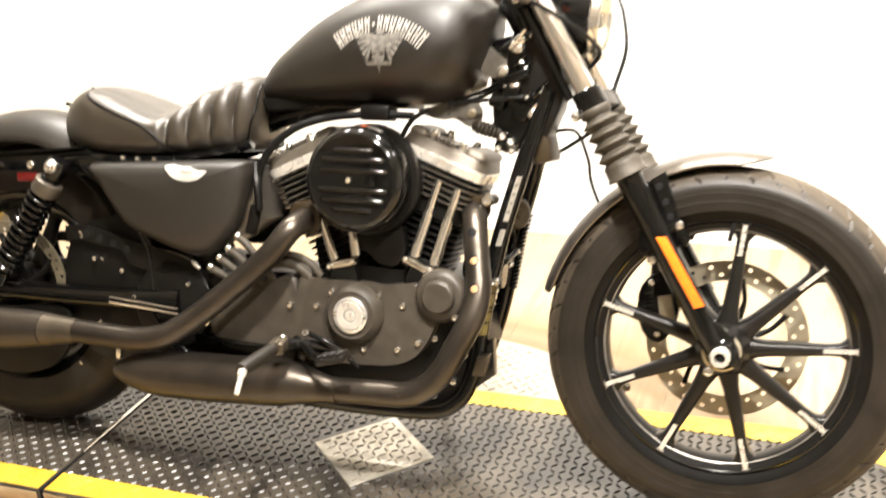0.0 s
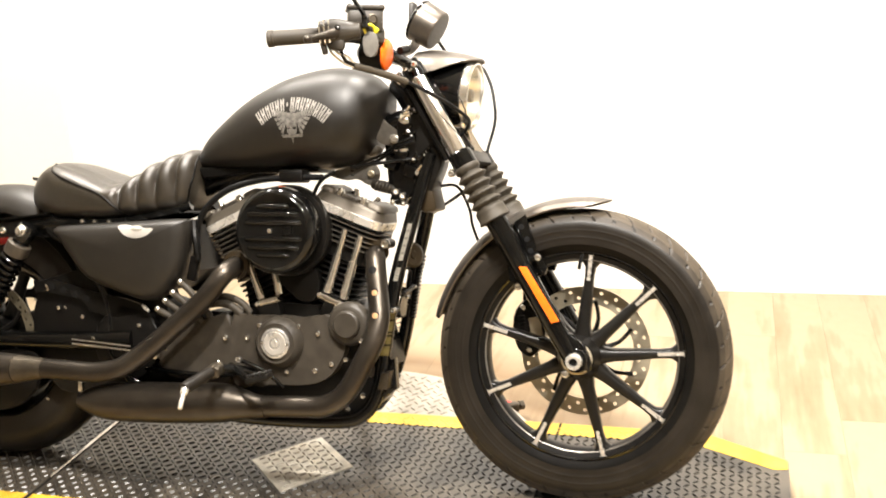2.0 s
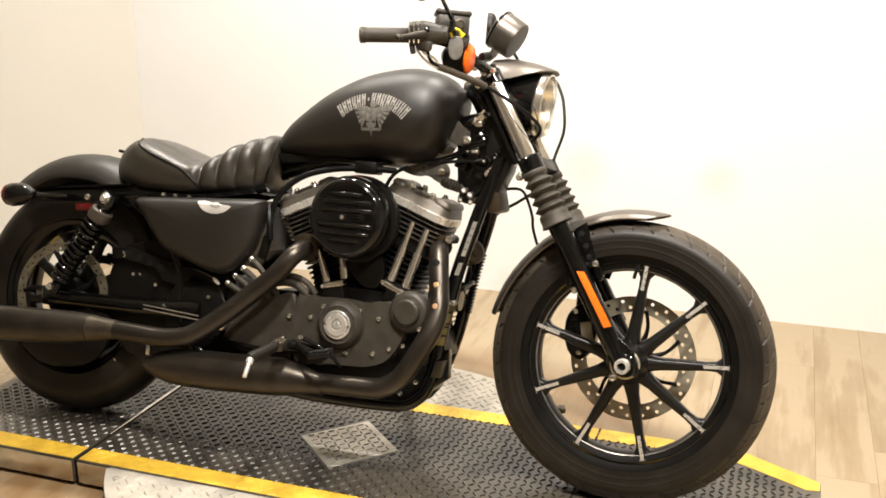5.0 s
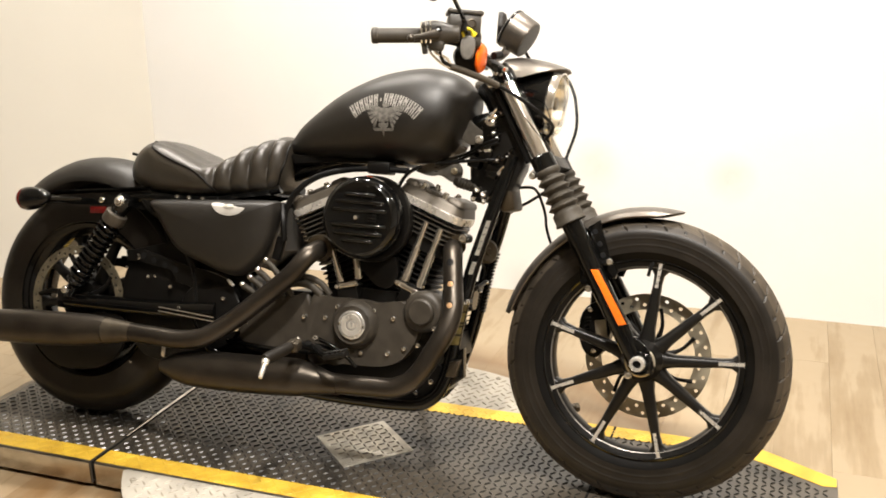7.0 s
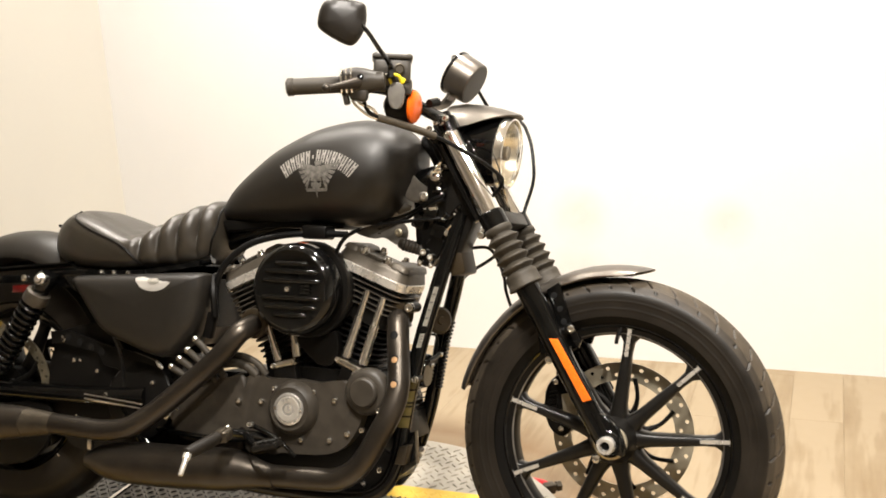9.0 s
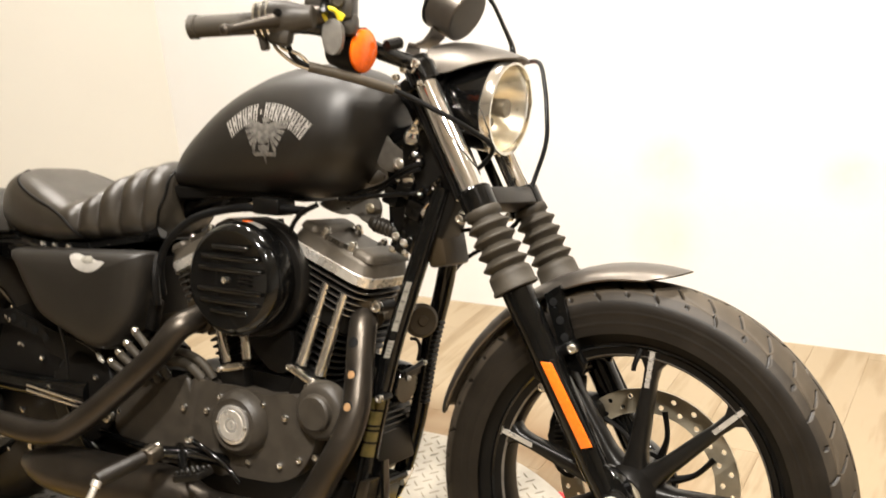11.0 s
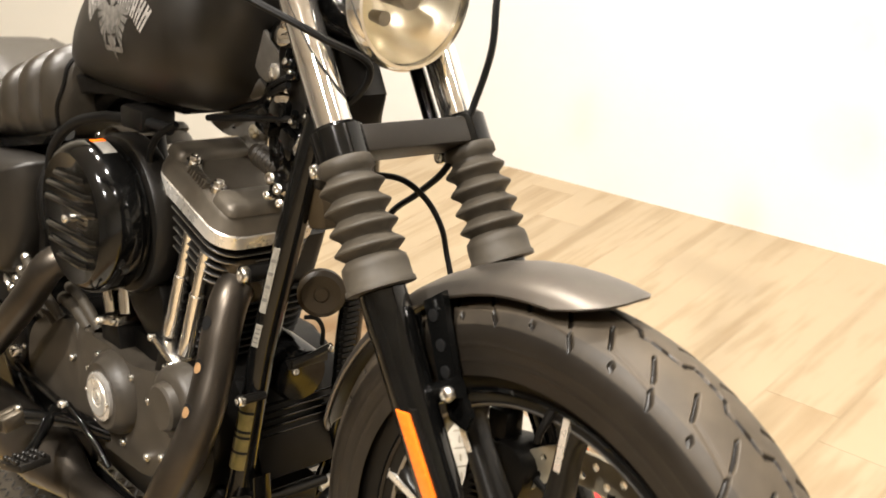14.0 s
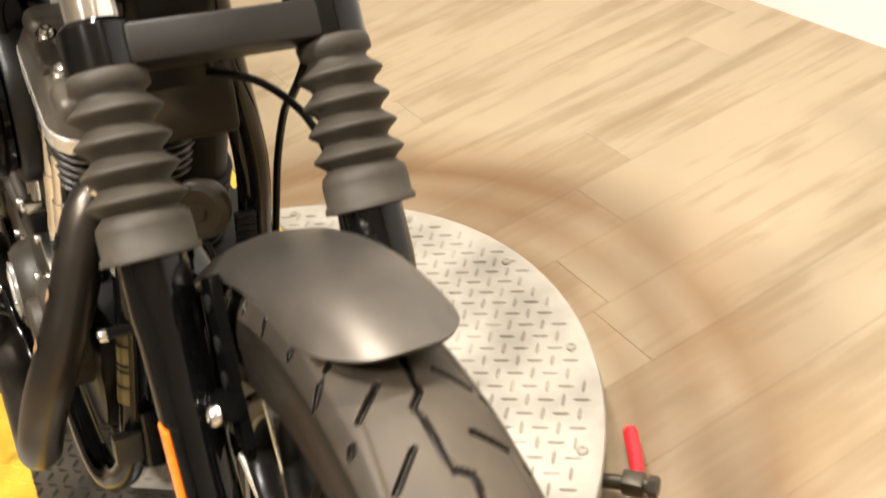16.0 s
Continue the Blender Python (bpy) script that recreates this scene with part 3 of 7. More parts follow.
quick("rim", lambda b: lathe(b, [(r, d) for r, d in rim_prof], FW, LEFT, 96, closed=True), MATTE, front, "satin black cast alloy rim")
quick("rim_edge", lambda b: lathe(b, [(0.2605, -0.0405), (0.2635, -0.0415), (0.2662, -0.0385), (0.2640, -0.0368)], FW, LEFT, 128, closed=True), RIMLINE, front, "fine pale line that paints the highlight on the rim's edge")
quick("rim_inner_edge", lambda b: lathe(b, [(0.2118, -0.0262), (0.2132, -0.0282), (0.2150, -0.0290), (0.2150, -0.0270)], FW, LEFT, 128, closed=True), RIMLINE, front, "fine pale line that paints the highlight on the inner rim")
quick("rim_step", lambda b: lathe(b, [(0.226, -0.0325), (0.229, -0.0350), (0.2325, -0.0340), (0.231, -0.0320)], FW, LEFT, 128, closed=True), GLOSS, front, "raised black step round the rim")
hub = quick("hub", lambda b: lathe(b, [(0.02, -0.066), (0.036, -0.064), (0.042, -0.054), (0.050, -0.034), (0.056, -0.022), (0.056, -0.012), (0.05, -0.01), (0.05, 0.03), (0.042, 0.05), (0.02, 0.06)], FW, LEFT, 40), SATIN, front)


def spoke(centre, ang, r0, r1, w0, w1, y_face, parent, tip=True):
    """One cast spoke with flared ends, and a machined face at its tip."""
    e1 = Vector((math.cos(ang), 0, math.sin(ang)))
    e2 = Vector((-math.sin(ang), 0, math.cos(ang)))
    c = Vector(centre)
    bm = bmesh.new()
    loops = []
    for f, w, dep in ((0, w0 * 1.7, 0.05), (0.06, w0 * 1.25, 0.044), (0.18, w0, 0.036), (0.5, (w0 + w1) / 2, 0.032), (0.78, w1, 0.03), (0.9, w1 * 1.15, 0.032), (0.96, w1 * 1.9, 0.036), (1.0, w1 * 3.2, 0.04)):
        r = r0 + (r1 - r0) * f
        y0 = y_face - 0.012 * (1 - f)
        loops.append([c + e1 * r + e2 * (w * a) + Vector((0, y0 + dep * b, 0)) for a, b in ((-0.5, 0.35), (-0.42, 0.12), (-0.25, 0), (0.25, 0), (0.42, 0.12), (0.5, 0.35), (0.5, 0.75), (0.3, 1), (-0.3, 1), (-0.5, 0.75))])
    rings(bm, loops)
    sp = part("spoke", bm, SATIN, parent, "black cast spoke", sharp=50)
    if tip:
        bm = bmesh.new()
        for ra, rb, w in ((r1 - 0.045, r1 + 0.012, 0.0086), (r1 + 0.011, r1 + 0.024, 0.0165)):
            rings(bm, [[c + e1 * r + e2 * s * w / 2 + Vector((0, y_face + yy, 0)) for s, yy in ((-1, 0.004), (-0.9, -0.0032), (0.9, -0.0032), (1, 0.004))] for r in (ra, rb)])
        part("machined_tip", bm, BRIGHT, parent, "bare machined metal spoke tip")
    return sp


for k in range(9):
    spoke(FW, radians(83.9 - 40 * k), 0.042, 0.214, 0.029, 0.020, -0.028, front)


def rotor(centre, r_out, r_in, y, holes, parent, label, steel):
    """A drilled brake disc with round holes right through it, in two staggered rows."""
    bm = bmesh.new()
    rm = (r_out + r_in) / 2

    def at(r, a, s):
        return (centre[0] + r * math.cos(a), y + s * 0.0025, centre[2] + r * math.sin(a))

    step = 2 * math.pi / holes
    for row, (ra, rb) in enumerate(((r_in, rm), (rm, r_out))):
        for k in range(holes):
            a0 = k * step + (step / 2 if row else 0)
            rc, ac = (ra + rb) / 2 + (0.002 if row == 0 else -0.002), a0 + step / 2
            cell = [(ra, a0), (ra, ac), (ra, a0 + step), ((ra + rb) / 2, a0 + step), (rb, a0 + step), (rb, ac), (rb, a0), ((ra + rb) / 2, a0)]
            hole = []
            for n in range(8):
                q = math.atan2(cell[n][0] - rc, (cell[n][1] - ac) * rc)
                hole.append((rc + 0.0045 * math.sin(q), ac + 0.0045 * math.cos(q) / rc))
            loops = []
            for s in (-1, 1):
                loops.append(([bm.verts.new(at(*c, s)) for c in cell], [bm.verts.new(at(*c, s)) for c in hole]))
            for n in range(8):
                m = (n + 1) % 8
                bm.faces.new((loops[0][0][n], loops[0][0][m], loops[0][1][m], loops[0][1][n]))
                bm.faces.new((loops[1][0][m], loops[1][0][n], loops[1][1][n], loops[1][1][m]))
                bm.faces.new((loops[0][1][n], loops[0][1][m], loops[1][1][m], loops[1][1][n]))
            for n in ((0, 1) if row == 0 else (4, 5)):
                bm.faces.new((loops[0][0][n + 1], loops[0][0][n], loops[1][0][n], loops[1][0][n + 1]))
    bmesh.ops.remove_doubles(bm, verts=bm.verts[:], dist=0.00005)
    return part("brake_rotor", bm, steel, parent, label, sharp=30)


rot = rotor(FW, 0.148, 0.110, FW[1] + 0.058, 24, front, "drilled steel brake disc", ROTOR)


quick("rotor_carrier", lambda b: lathe(b, [(0.03, 0.05), (0.05, 0.05), (0.05, 0.062), (0.03, 0.062)], FW, LEFT, 32, closed=True), MATTE, front, "black rotor carrier")
for k in range(7):
    a = 2 * math.pi * k / 7 + 0.2
    quick("carrier_arm", lambda b: sweep(b, [(FW[0] + r * math.cos(a + q), FW[1] + 0.056, FW[2] + r * math.sin(a + q)) for r, q in ((0.04, 0), (0.08, 0.1), (0.118, 0.28))], [0.008, 0.0045, 0.005], 8, 4), MATTE, front)
quick("axle_nut", lambda b: lathe(b, [(0.017, 0.080), (0.0175, 0.122), (0.0155, 0.125), (0.0095, 0.125), (0.0085, 0.112), (0.001, 0.112)], FW, RIGHT, 24), BRIGHT, front, "bright hollow axle end")
quick("hub_ring", lambda b: lathe(b, [(0.030, 0.064), (0.034, 0.066), (0.034, 0.074), (0.030, 0.076), (0.026, 0.072)], FW, RIGHT, 40, closed=True), ROTOR, front, "bare steel ring on the hub")
# A black disc paints the shade deep in the axle's recess.
quick("axle_bore", lambda b: lathe(b, [(0.0088, 0.1135), (0.0086, 0.1150), (0.001, 0.1152)], FW, RIGHT, 20), SEAM, front, "black disc for the shade inside the hollow axle")
quick("valve_stem", lambda b: sweep(b, [(0.005, -0.01, FW[2] + 0.225), (0.0, -0.02, FW[2] + 0.203), (-0.001, -0.021, FW[2] + 0.193)], [0.005, 0.004, 0.004], 8, 2), MATTE, front)

RW, RR = (-1.503, 0.005, 0.320), 0.315
rear = tagged(new("rear_wheel"), "")
rear.parent = bike
tyre_mesh("tyre", RW, RR, 0.066, 0.212, rear, "wide black rear tyre", False)
quick("rim", lambda b: lathe(b, [(0.224, -0.060), (0.228, -0.055), (0.213, -0.048), (0.2, -0.04), (0.196, 0), (0.2, 0.04), (0.213, 0.048), (0.228, 0.055), (0.224, 0.06), (0.205, 0.055), (0.175, 0.035), (0.168, 0), (0.175, -0.035), (0.205, -0.055)], RW, LEFT, 72, closed=True), GLOSS, rear, "black rear rim")
quick("rim_edge", lambda b: lathe(b, [(0.196, -0.058), (0.206, -0.062), (0.208, -0.060), (0.198, -0.055)], RW, LEFT, 72, closed=True), GLOSS, rear, "black rim edge")
quick("hub", lambda b: lathe(b, [(0.02, -0.08), (0.05, -0.07), (0.055, 0.05), (0.03, 0.08)], RW, LEFT, 32), MATTE, rear)
for k in range(9):
    spoke(RW, radians(70 - 40 * k), 0.045, 0.175, 0.030, 0.022, -0.03, rear, tip=False)
rotor(RW, 0.146, 0.122, -0.088, 24, rear, "drilled rear brake disc", SHADEDISC)
quick("belt_sprocket", lambda b: lathe(b, [(0.086, 0.074), (0.10, 0.074), (0.108, 0.076), (0.110, 0.080), (0.108, 0.084), (0.088, 0.088)], RW, LEFT, 64, closed=True), MATTE, rear, "black belt sprocket")
for k in range(5):
    a = radians(40 + 72 * k)
    quick("sprocket_arm", lambda b: sweep(b, [(RW[0] + r * math.cos(a), 0.085, RW[2] + r * math.sin(a)) for r in (0.03, 0.06, 0.09)], [0.016, 0.010, 0.012], 8, 3), MATTE, rear)
quick("disc_carrier", lambda b: lathe(b, [(0.02, 0.07), (0.050, 0.078), (0.056, 0.082), (0.056, 0.087), (0.050, 0.091), (0.02, 0.095)], RW, RIGHT, 64), MATTE, rear, "black disc carrier")
for k in range(5):
    a = radians(20 + 72 * k)
    quick("carrier_arm", lambda b: sweep(b, [(RW[0] + r * math.cos(a + q), -0.086, RW[2] + r * math.sin(a + q)) for r, q in ((0.05, 0), (0.09, 0.1), (0.126, 0.25))], [0.010, 0.007, 0.007], 8, 4), MATTE, rear)
quick("drive_belt", lambda b: (sweep(b, [(-1.50, 0.090, 0.428), (-1.25, 0.090, 0.415), (-1.0, 0.090, 0.40)], 0.009, 8, 2), sweep(b, [(-1.50, 0.090, 0.212), (-1.25, 0.090, 0.225), (-1.0, 0.090, 0.24)], 0.009, 8, 2)), MATTE, rear, "black drive belt")
quick("axle_nut", lambda b: lathe(b, [(0.011, 0.10), (0.018, 0.10), (0.018, 0.122), (0.011, 0.124), (0.008, 0.118)], (RW[0] + 0.008, 0, RW[2] + 0.003), RIGHT, 6), BOLT, rear)


# ---- fork and front end ----
FORK_TOP, FORK_DIR = Vector((-0.345, 0, 0.921)), Vector((0.5705, 0, -1.0)).normalized()
FORK_Y = 0.087


def on_fork(z, y=0.0, off=0.0):
    """A point of the fork's line at height z, pushed forward by off at right angles to it."""
    p = FORK_TOP + FORK_DIR * ((z - FORK_TOP.z) / FORK_DIR.z)
    return Vector((p.x, y, z)) + off * Vector((-FORK_DIR.z, 0, FORK_DIR.x))


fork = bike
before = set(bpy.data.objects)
for side in (-1, 1):
    y = side * FORK_Y
    top, mid, low = on_fork(0.965, y), on_fork(0.735, y), on_fork(0.637, y)
    ax = FORK_DIR
    ln = (mid - top).length
    quick("fork_tube", lambda b: lathe(b, [(0.0195, 0), (0.0195, ln + 0.02)], top, ax, 32), CHROME, fork, "polished chrome fork tube")
    gl = (low - mid).length
    prof = [(0.0275, -0.012), (0.029, -0.008), (0.029, 0.0), (0.024, 0.003)]
    pitch = (gl - 0.028) / 4
    for k in range(4):
        f = 0.006 + k * pitch
        # rounded valleys and blunt ridges
        for n in range(9):
            u = n / 9
            bulge = math.sin(math.pi * u) ** 1.25
            prof.append((0.0238 + 0.0006 * k + (0.0105 + 0.0002 * k) * bulge, f + pitch * (u + 0.06 * math.sin(2 * math.pi * u))))
    prof += [(0.0275, gl - 0.024), (0.0335, gl - 0.018), (0.0345, gl - 0.012), (0.0345, gl + 0.004), (0.0365, gl + 0.005), (0.0365, gl + 0.010), (0.026, gl + 0.011)]
    quick("fork_gaiter", lambda b: lathe(b, prof, mid, ax, 40), RUBBER, fork, "ribbed black rubber fork gaiter", sharp=70)
    bot = on_fork(0.325, y)
    sl = (bot - low).length
    slider = quick("fork_slider", lambda b: lathe(b, [(0.0225, -0.005), (0.0245, 0.012), (0.0250, 0.05), (0.0235, 0.07), (0.0225, sl * 0.5), (0.0215, sl - 0.06), (0.0195, sl - 0.02), (0.016, sl + 0.012), (0.008, sl + 0.02)], low, ax, 32), GLOSS, fork, "gloss black fork leg")
    # axle boss ahead of the leg's foot, and the fender lugs
    quick("axle_boss", lambda b: (lathe(b, [(0.024, 0), (0.027, 0.006), (0.027, 0.036), (0.023, 0.041)], (0.002, y - side * 0.026, 0.329), (0, side, 0), 28), prism(b, spline([(-0.03, 0.385), (0.0, 0.378), (0.026, 0.345), (0.034, 0.312), (0.026, 0.306), (0.0, 0.318), (-0.022, 0.335)], 3, True), y - 0.012, y + 0.014, 0.004)), GLOSS, slider)
    quick("pinch_bolt", lambda b: bolt(b, (-0.018, y + side * 0.024, 0.300), (0, side, 0), 0.009, 0.008), BOLT, slider)
    quick("fender_lug", lambda b: (sweep(b, [on_fork(0.53, y * 0.76, 0.0), on_fork(0.53, y * 0.76, 0.045)], 0.011, 12, 1), sweep(b, [on_fork(0.50, y * 0.76, 0.0), on_fork(0.50, y * 0.76, -0.032)], 0.010, 12, 1)), GLOSS, slider)
    for q in ((0.527, 0.040), (0.497, -0.030)):
        c = on_fork(q[0], y * 0.76 + side * 0.011, q[1])
        quick("fender_bolt", lambda b: bolt(b, c, (0, side, 0), 0.0085, 0.006), BOLT, slider)
    # amber reflector on the outer face of each leg
    quick("reflector_base", lambda b: prism(b, [(-0.125, 0.531), (-0.101, 0.532), (-0.029, 0.412), (-0.050, 0.403)], side * 0.100, side * 0.107, 0.0015), MATTE, slider)
    quick("reflector", lambda b: prism(b, [(-0.122, 0.527), (-0.104, 0.528), (-0.032, 0.413), (-0.049, 0.407)], side * 0.1065, side * 0.1115, 0.0016), AMBER, slider, "long amber side reflector")

ta, tb = on_fork(0.775), on_fork(0.948)
slope = math.degrees(math.atan2(FORK_DIR.x, -FORK_DIR.z))
lower = quick("lower_clamp", lambda b: rbox(b, (0.042, 0.145, 0.030), Matrix.Translation(on_fork(0.758, 0, 0.004)) @ pose(0, 0, 0, 0, -slope, 0), 0.004), TYRE, fork, "flat black lower fork clamp bar")
quick("upper_clamp", lambda b: rbox(b, (0.062, 0.20, 0.026), Matrix.Translation(on_fork(0.948, 0, -0.01)) @ pose(0, 0, 0, 0, -slope, 0), 0.006), GLOSS, fork, "black upper fork clamp")
for side in (-1, 1):
    y = side * FORK_Y
    quick("clamp_collar", lambda b: lathe(b, [(0.024, -0.022), (0.0275, -0.018), (0.0275, 0.022), (0.024, 0.026)], on_fork(0.757, y), FORK_DIR, 32), GLOSS, lower, "gloss black clamp collar")
    quick("clamp_bolt", lambda b: (sweep(b, [on_fork(0.750, y, -0.02), on_fork(0.750, y, -0.036)], 0.010, 10, 1), bolt(b, on_fork(0.746, y - 0.004, -0.034) + Vector((0, -0.006, 0)), RIGHT, 0.0088, 0.008)), BOLT, lower)
    quick("fork_cap", lambda b: lathe(b, [(0.026, 0.018), (0.026, -0.012), (0.021, -0.016), (0.0205, -0.026), (0.012, -0.028)], on_fork(0.955, y), FORK_DIR, 24), GLOSS, fork, "gloss black fork cap")
    for z, o, r in ((0.958, 0.0, 0.006), (0.936, 0.004, 0.005)):
        quick("cap_bolt", lambda b: bolt(b, on_fork(z, y - 0.027, o), RIGHT, r, 0.005), BOLT, fork)
# a black sleeve beside each tube, where the dark edge of the fork cover shows
for side in (-1, 1):
    quick("cable_stay", lambda b: sweep(b, [on_fork(0.94, side * 0.076, -0.032), on_fork(0.86, side * 0.076, -0.032), on_fork(0.775, side * 0.075, -0.032)], 0.009, 10, 3), GLOSS, fork, "black cable stay along the fork")

# front fender: an arched shell over the tyre
def fender_shell(bm, centre, r_of, half_of, angs, thick=0.0025, drop=0.55, nseg=16, cut=0.0):
    outer, inner = [], []
    for a0 in angs:
        rowo, rowi = [], []
        for j in range(nseg + 1):
            t = -1 + 2 * j / nseg
            f = (a0 - angs[0]) / (angs[-1] - angs[0])
            a = a0 + cut * abs(t) ** 2.6 * (1 - f) ** 2
            R, h = r_of(a), half_of(a)
            y = h * math.sin(t * radians(75)) / math.sin(radians(75))
            dr = -drop * h * (1 - math.cos(t * radians(75)))
            for row, q in ((rowo, 0), (rowi, -thick)):
                r = R + dr + q
                row.append(Vector((centre[0] + r * math.cos(radians(a)), centre[1] + y * (1 + q / h * 0.6), centre[2] + r * math.sin(radians(a)))))
        outer.append(rowo)
        inner.append(rowi)
    rings(bm, [o + i[::-1] for o, i in zip(outer, inner)])


def lerp(tab, x):
    return float(np.interp(x, [q[0] for q in tab], [q[1] for q in tab]))


# its front end is a pointed lip, so the half width narrows there
quick("front_fender", lambda b: fender_shell(b, (FW[0], 0, FW[2]), lambda a: lerp([(60, 0.357), (75, 0.352), (85, 0.352), (100, 0.352), (115, 0.349), (140, 0.346), (165, 0.346)], a), lambda a: lerp([(79, 0.049), (84, 0.052), (94, 0.0535), (120, 0.055), (150, 0.056), (164, 0.052), (167, 0.038)], a),
      [79.3, 80.3, 81.2, 82, 83.5, 85.5, 88, 91, 95, 100, 106, 112, 118, 124, 130, 136, 142, 148, 154, 159, 163, 165.5, 167], cut=9.0), FENDER, bike, "short satin charcoal front fender", sharp=60)
quick("fender_liner", lambda b: fender_shell(b, (FW[0], 0, FW[2]), lambda a: lerp([(60, 0.353), (75, 0.348), (100, 0.348), (115, 0.345), (140, 0.342), (165, 0.342)], a), lambda a: lerp([(79, 0.045), (94, 0.0495), (120, 0.051), (150, 0.052), (164, 0.048), (166, 0.036)], a),
      [82, 86, 91, 96, 102, 109, 116, 123, 130, 137, 144, 151, 157, 162, 166], thick=0.001, cut=8.0), MATTE, bike, "black underside of the fender", sharp=60)
for side in (-1, 1):
    y = side * 0.0595
    quick("fender_bracket", lambda b: prism(b, [(-0.143, 0.622), (-0.116, 0.640), (-0.092, 0.56), (-0.066, 0.525), (-0.072, 0.508), (-0.095, 0.512), (-0.112, 0.545)], y - 0.004, y + 0.004, 0.0015), GLOSS, bike, "black drilled fender bracket")
    for q in ((-0.126, 0.612), (-0.113, 0.585), (-0.104, 0.56)):
        # Black disc on the solid bracket, painting a drilled hole's dark.
        quick("bracket_hole", lambda b: lathe(b, [(0.0065, 0), (0.0065, 0.0012), (0.005, 0.0014)], (q[0], y + side * 0.004, q[1]), (0, side, 0), 12), SEAM, bike)
    quick("fender_stay", lambda b: prism(b, [(-0.165, 0.60), (-0.150, 0.605), (-0.128, 0.50), (-0.14, 0.485), (-0.152, 0.49)], y - 0.003, y + 0.003, 0.001), GLOSS, bike)

# brake caliper on the left leg
caliper = quick("brake_caliper", lambda b: (prism(b, spline([(-0.165, 0.40), (-0.14, 0.44), (-0.10, 0.45), (-0.075, 0.43), (-0.085, 0.39), (-0.095, 0.345), (-0.12, 0.31), (-0.155, 0.33)], 3, True), 0.036, 0.088, 0.006), rbox(b, (0.03, 0.03, 0.05), pose(-0.13, 0.06, 0.455), 0.006)), MATTE, bike, "black front brake caliper")
quick("brake_pad", lambda b: prism(b, [(-0.128, 0.40), (-0.102, 0.405), (-0.092, 0.36), (-0.118, 0.345)], 0.030, 0.038, 0.002), ROTOR, caliper, "bare steel brake pad backing")
for k in range(5):
    quick("caliper_rib", lambda b: rbox(b, (0.016, 0.006, 0.003), pose(-0.145, 0.034, 0.372 + 0.008 * k, 0, -12, 0), 0.001), SATIN, caliper)
for x, z in ((-0.14, 0.425), (-0.125, 0.328)):
    quick("caliper_bolt", lambda b: bolt(b, (x, 0.034, z), RIGHT, 0.007, 0.006), BOLT, caliper)
quick("brake_hose", lambda b: sweep(b, [(-0.345, 0.005, 0.700), (-0.310, 0.022, 0.706), (-0.297, 0.046, 0.698), (-0.289, 0.074, 0.672), (-0.281, 0.090, 0.64), (-0.2765, 0.097, 0.606), (-0.25, 0.095, 0.55), (-0.18, 0.075, 0.47)], 0.0036, 8, 6), CABLE, bike, "thin black brake hose")

# headlamp, visor and dial
HL = Vector((-0.309, 0.0, 0.913))
HAX = Vector((math.cos(radians(-6)), 0, math.sin(radians(-6))))
lamp = quick("headlamp", lambda b: lathe(b, [(0.002, -0.089), (0.012, -0.088), (0.045, -0.08), (0.064, -0.05), (0.071, -0.01), (0.0745, 0.03), (0.0745, 0.05), (0.0722, 0.05), (0.0718, 0.03), (0.068, -0.01), (0.060, -0.05), (0.042, -0.076), (0.002, -0.084)], HL, HAX, 48, closed=True), GLOSS, bike, "round black headlamp shell")
quick("headlamp_ring", lambda b: lathe(b, [(0.0745, 0.043), (0.0785, 0.047), (0.0785, 0.058), (0.0745, 0.064), (0.071, 0.064), (0.0708, 0.052), (0.072, 0.044)], HL, HAX, 64, closed=True), TRIM, lamp, "polished trim ring")
quick("reflector_bowl", lambda b: rings(b, [[HL + HAX * d + r * Vector((-HAX.z * math.sin(q), math.cos(q), HAX.x * math.sin(q))) for q in (2 * math.pi * k / 40 for k in range(40))] for r, d in ((0.0705, 0.056), (0.065, 0.04), (0.05, 0.015), (0.03, 0.0), (0.012, -0.006))], cap=False), REFLECT, lamp, "bright faceted reflector")
quick("bulb_shield", lambda b: (lathe(b, [(0.008, 0.0), (0.014, 0.012), (0.0155, 0.054), (0.014, 0.056), (0.001, 0.056)], HL, HAX, 24), lathe(b, [(0.006, 0.02), (0.008, 0.04), (0.001, 0.041)], HL + Vector((0, -0.022, -0.026)), HAX, 16)), SHIELD, lamp, "grey bulb shield")
quick("headlamp_lens", lambda b: lathe(b, [(0.0712, 0.055), (0.066, 0.062), (0.05, 0.069), (0.03, 0.073), (0.002, 0.0745), (0.002, 0.0725), (0.03, 0.071), (0.05, 0.067), (0.066, 0.060), (0.0712, 0.053)], HL, HAX, 48, closed=True), GLASS, lamp, "clear glass lens").visible_shadow = False


def visor(b):
    loops = []
    for d, r, zz, half in ((-0.072, 0.080, 0.010, 66), (-0.04, 0.087, 0.010, 72), (-0.01, 0.090, 0.008, 66), (0.02, 0.090, 0.006, 54), (0.045, 0.088, 0.005, 42), (0.066, 0.086, 0.003, 30), (0.080, 0.084, 0.001, 17)):
        row_o, row_i = [], []
        for j in range(25):
            a = radians(90 - half + 2 * half * j / 24)
            v = Vector((0, math.cos(a), math.sin(a)))
            c = HL + HAX * d + Vector((0, 0, zz))
            row_o.append(c + v * r)
            row_i.append(c + v * (r - 0.003))
        loops.append(row_o + row_i[::-1])
    rings(b, loops)


quick("headlamp_visor", visor, FENDER, lamp, "satin charcoal eyebrow visor", sharp=50)
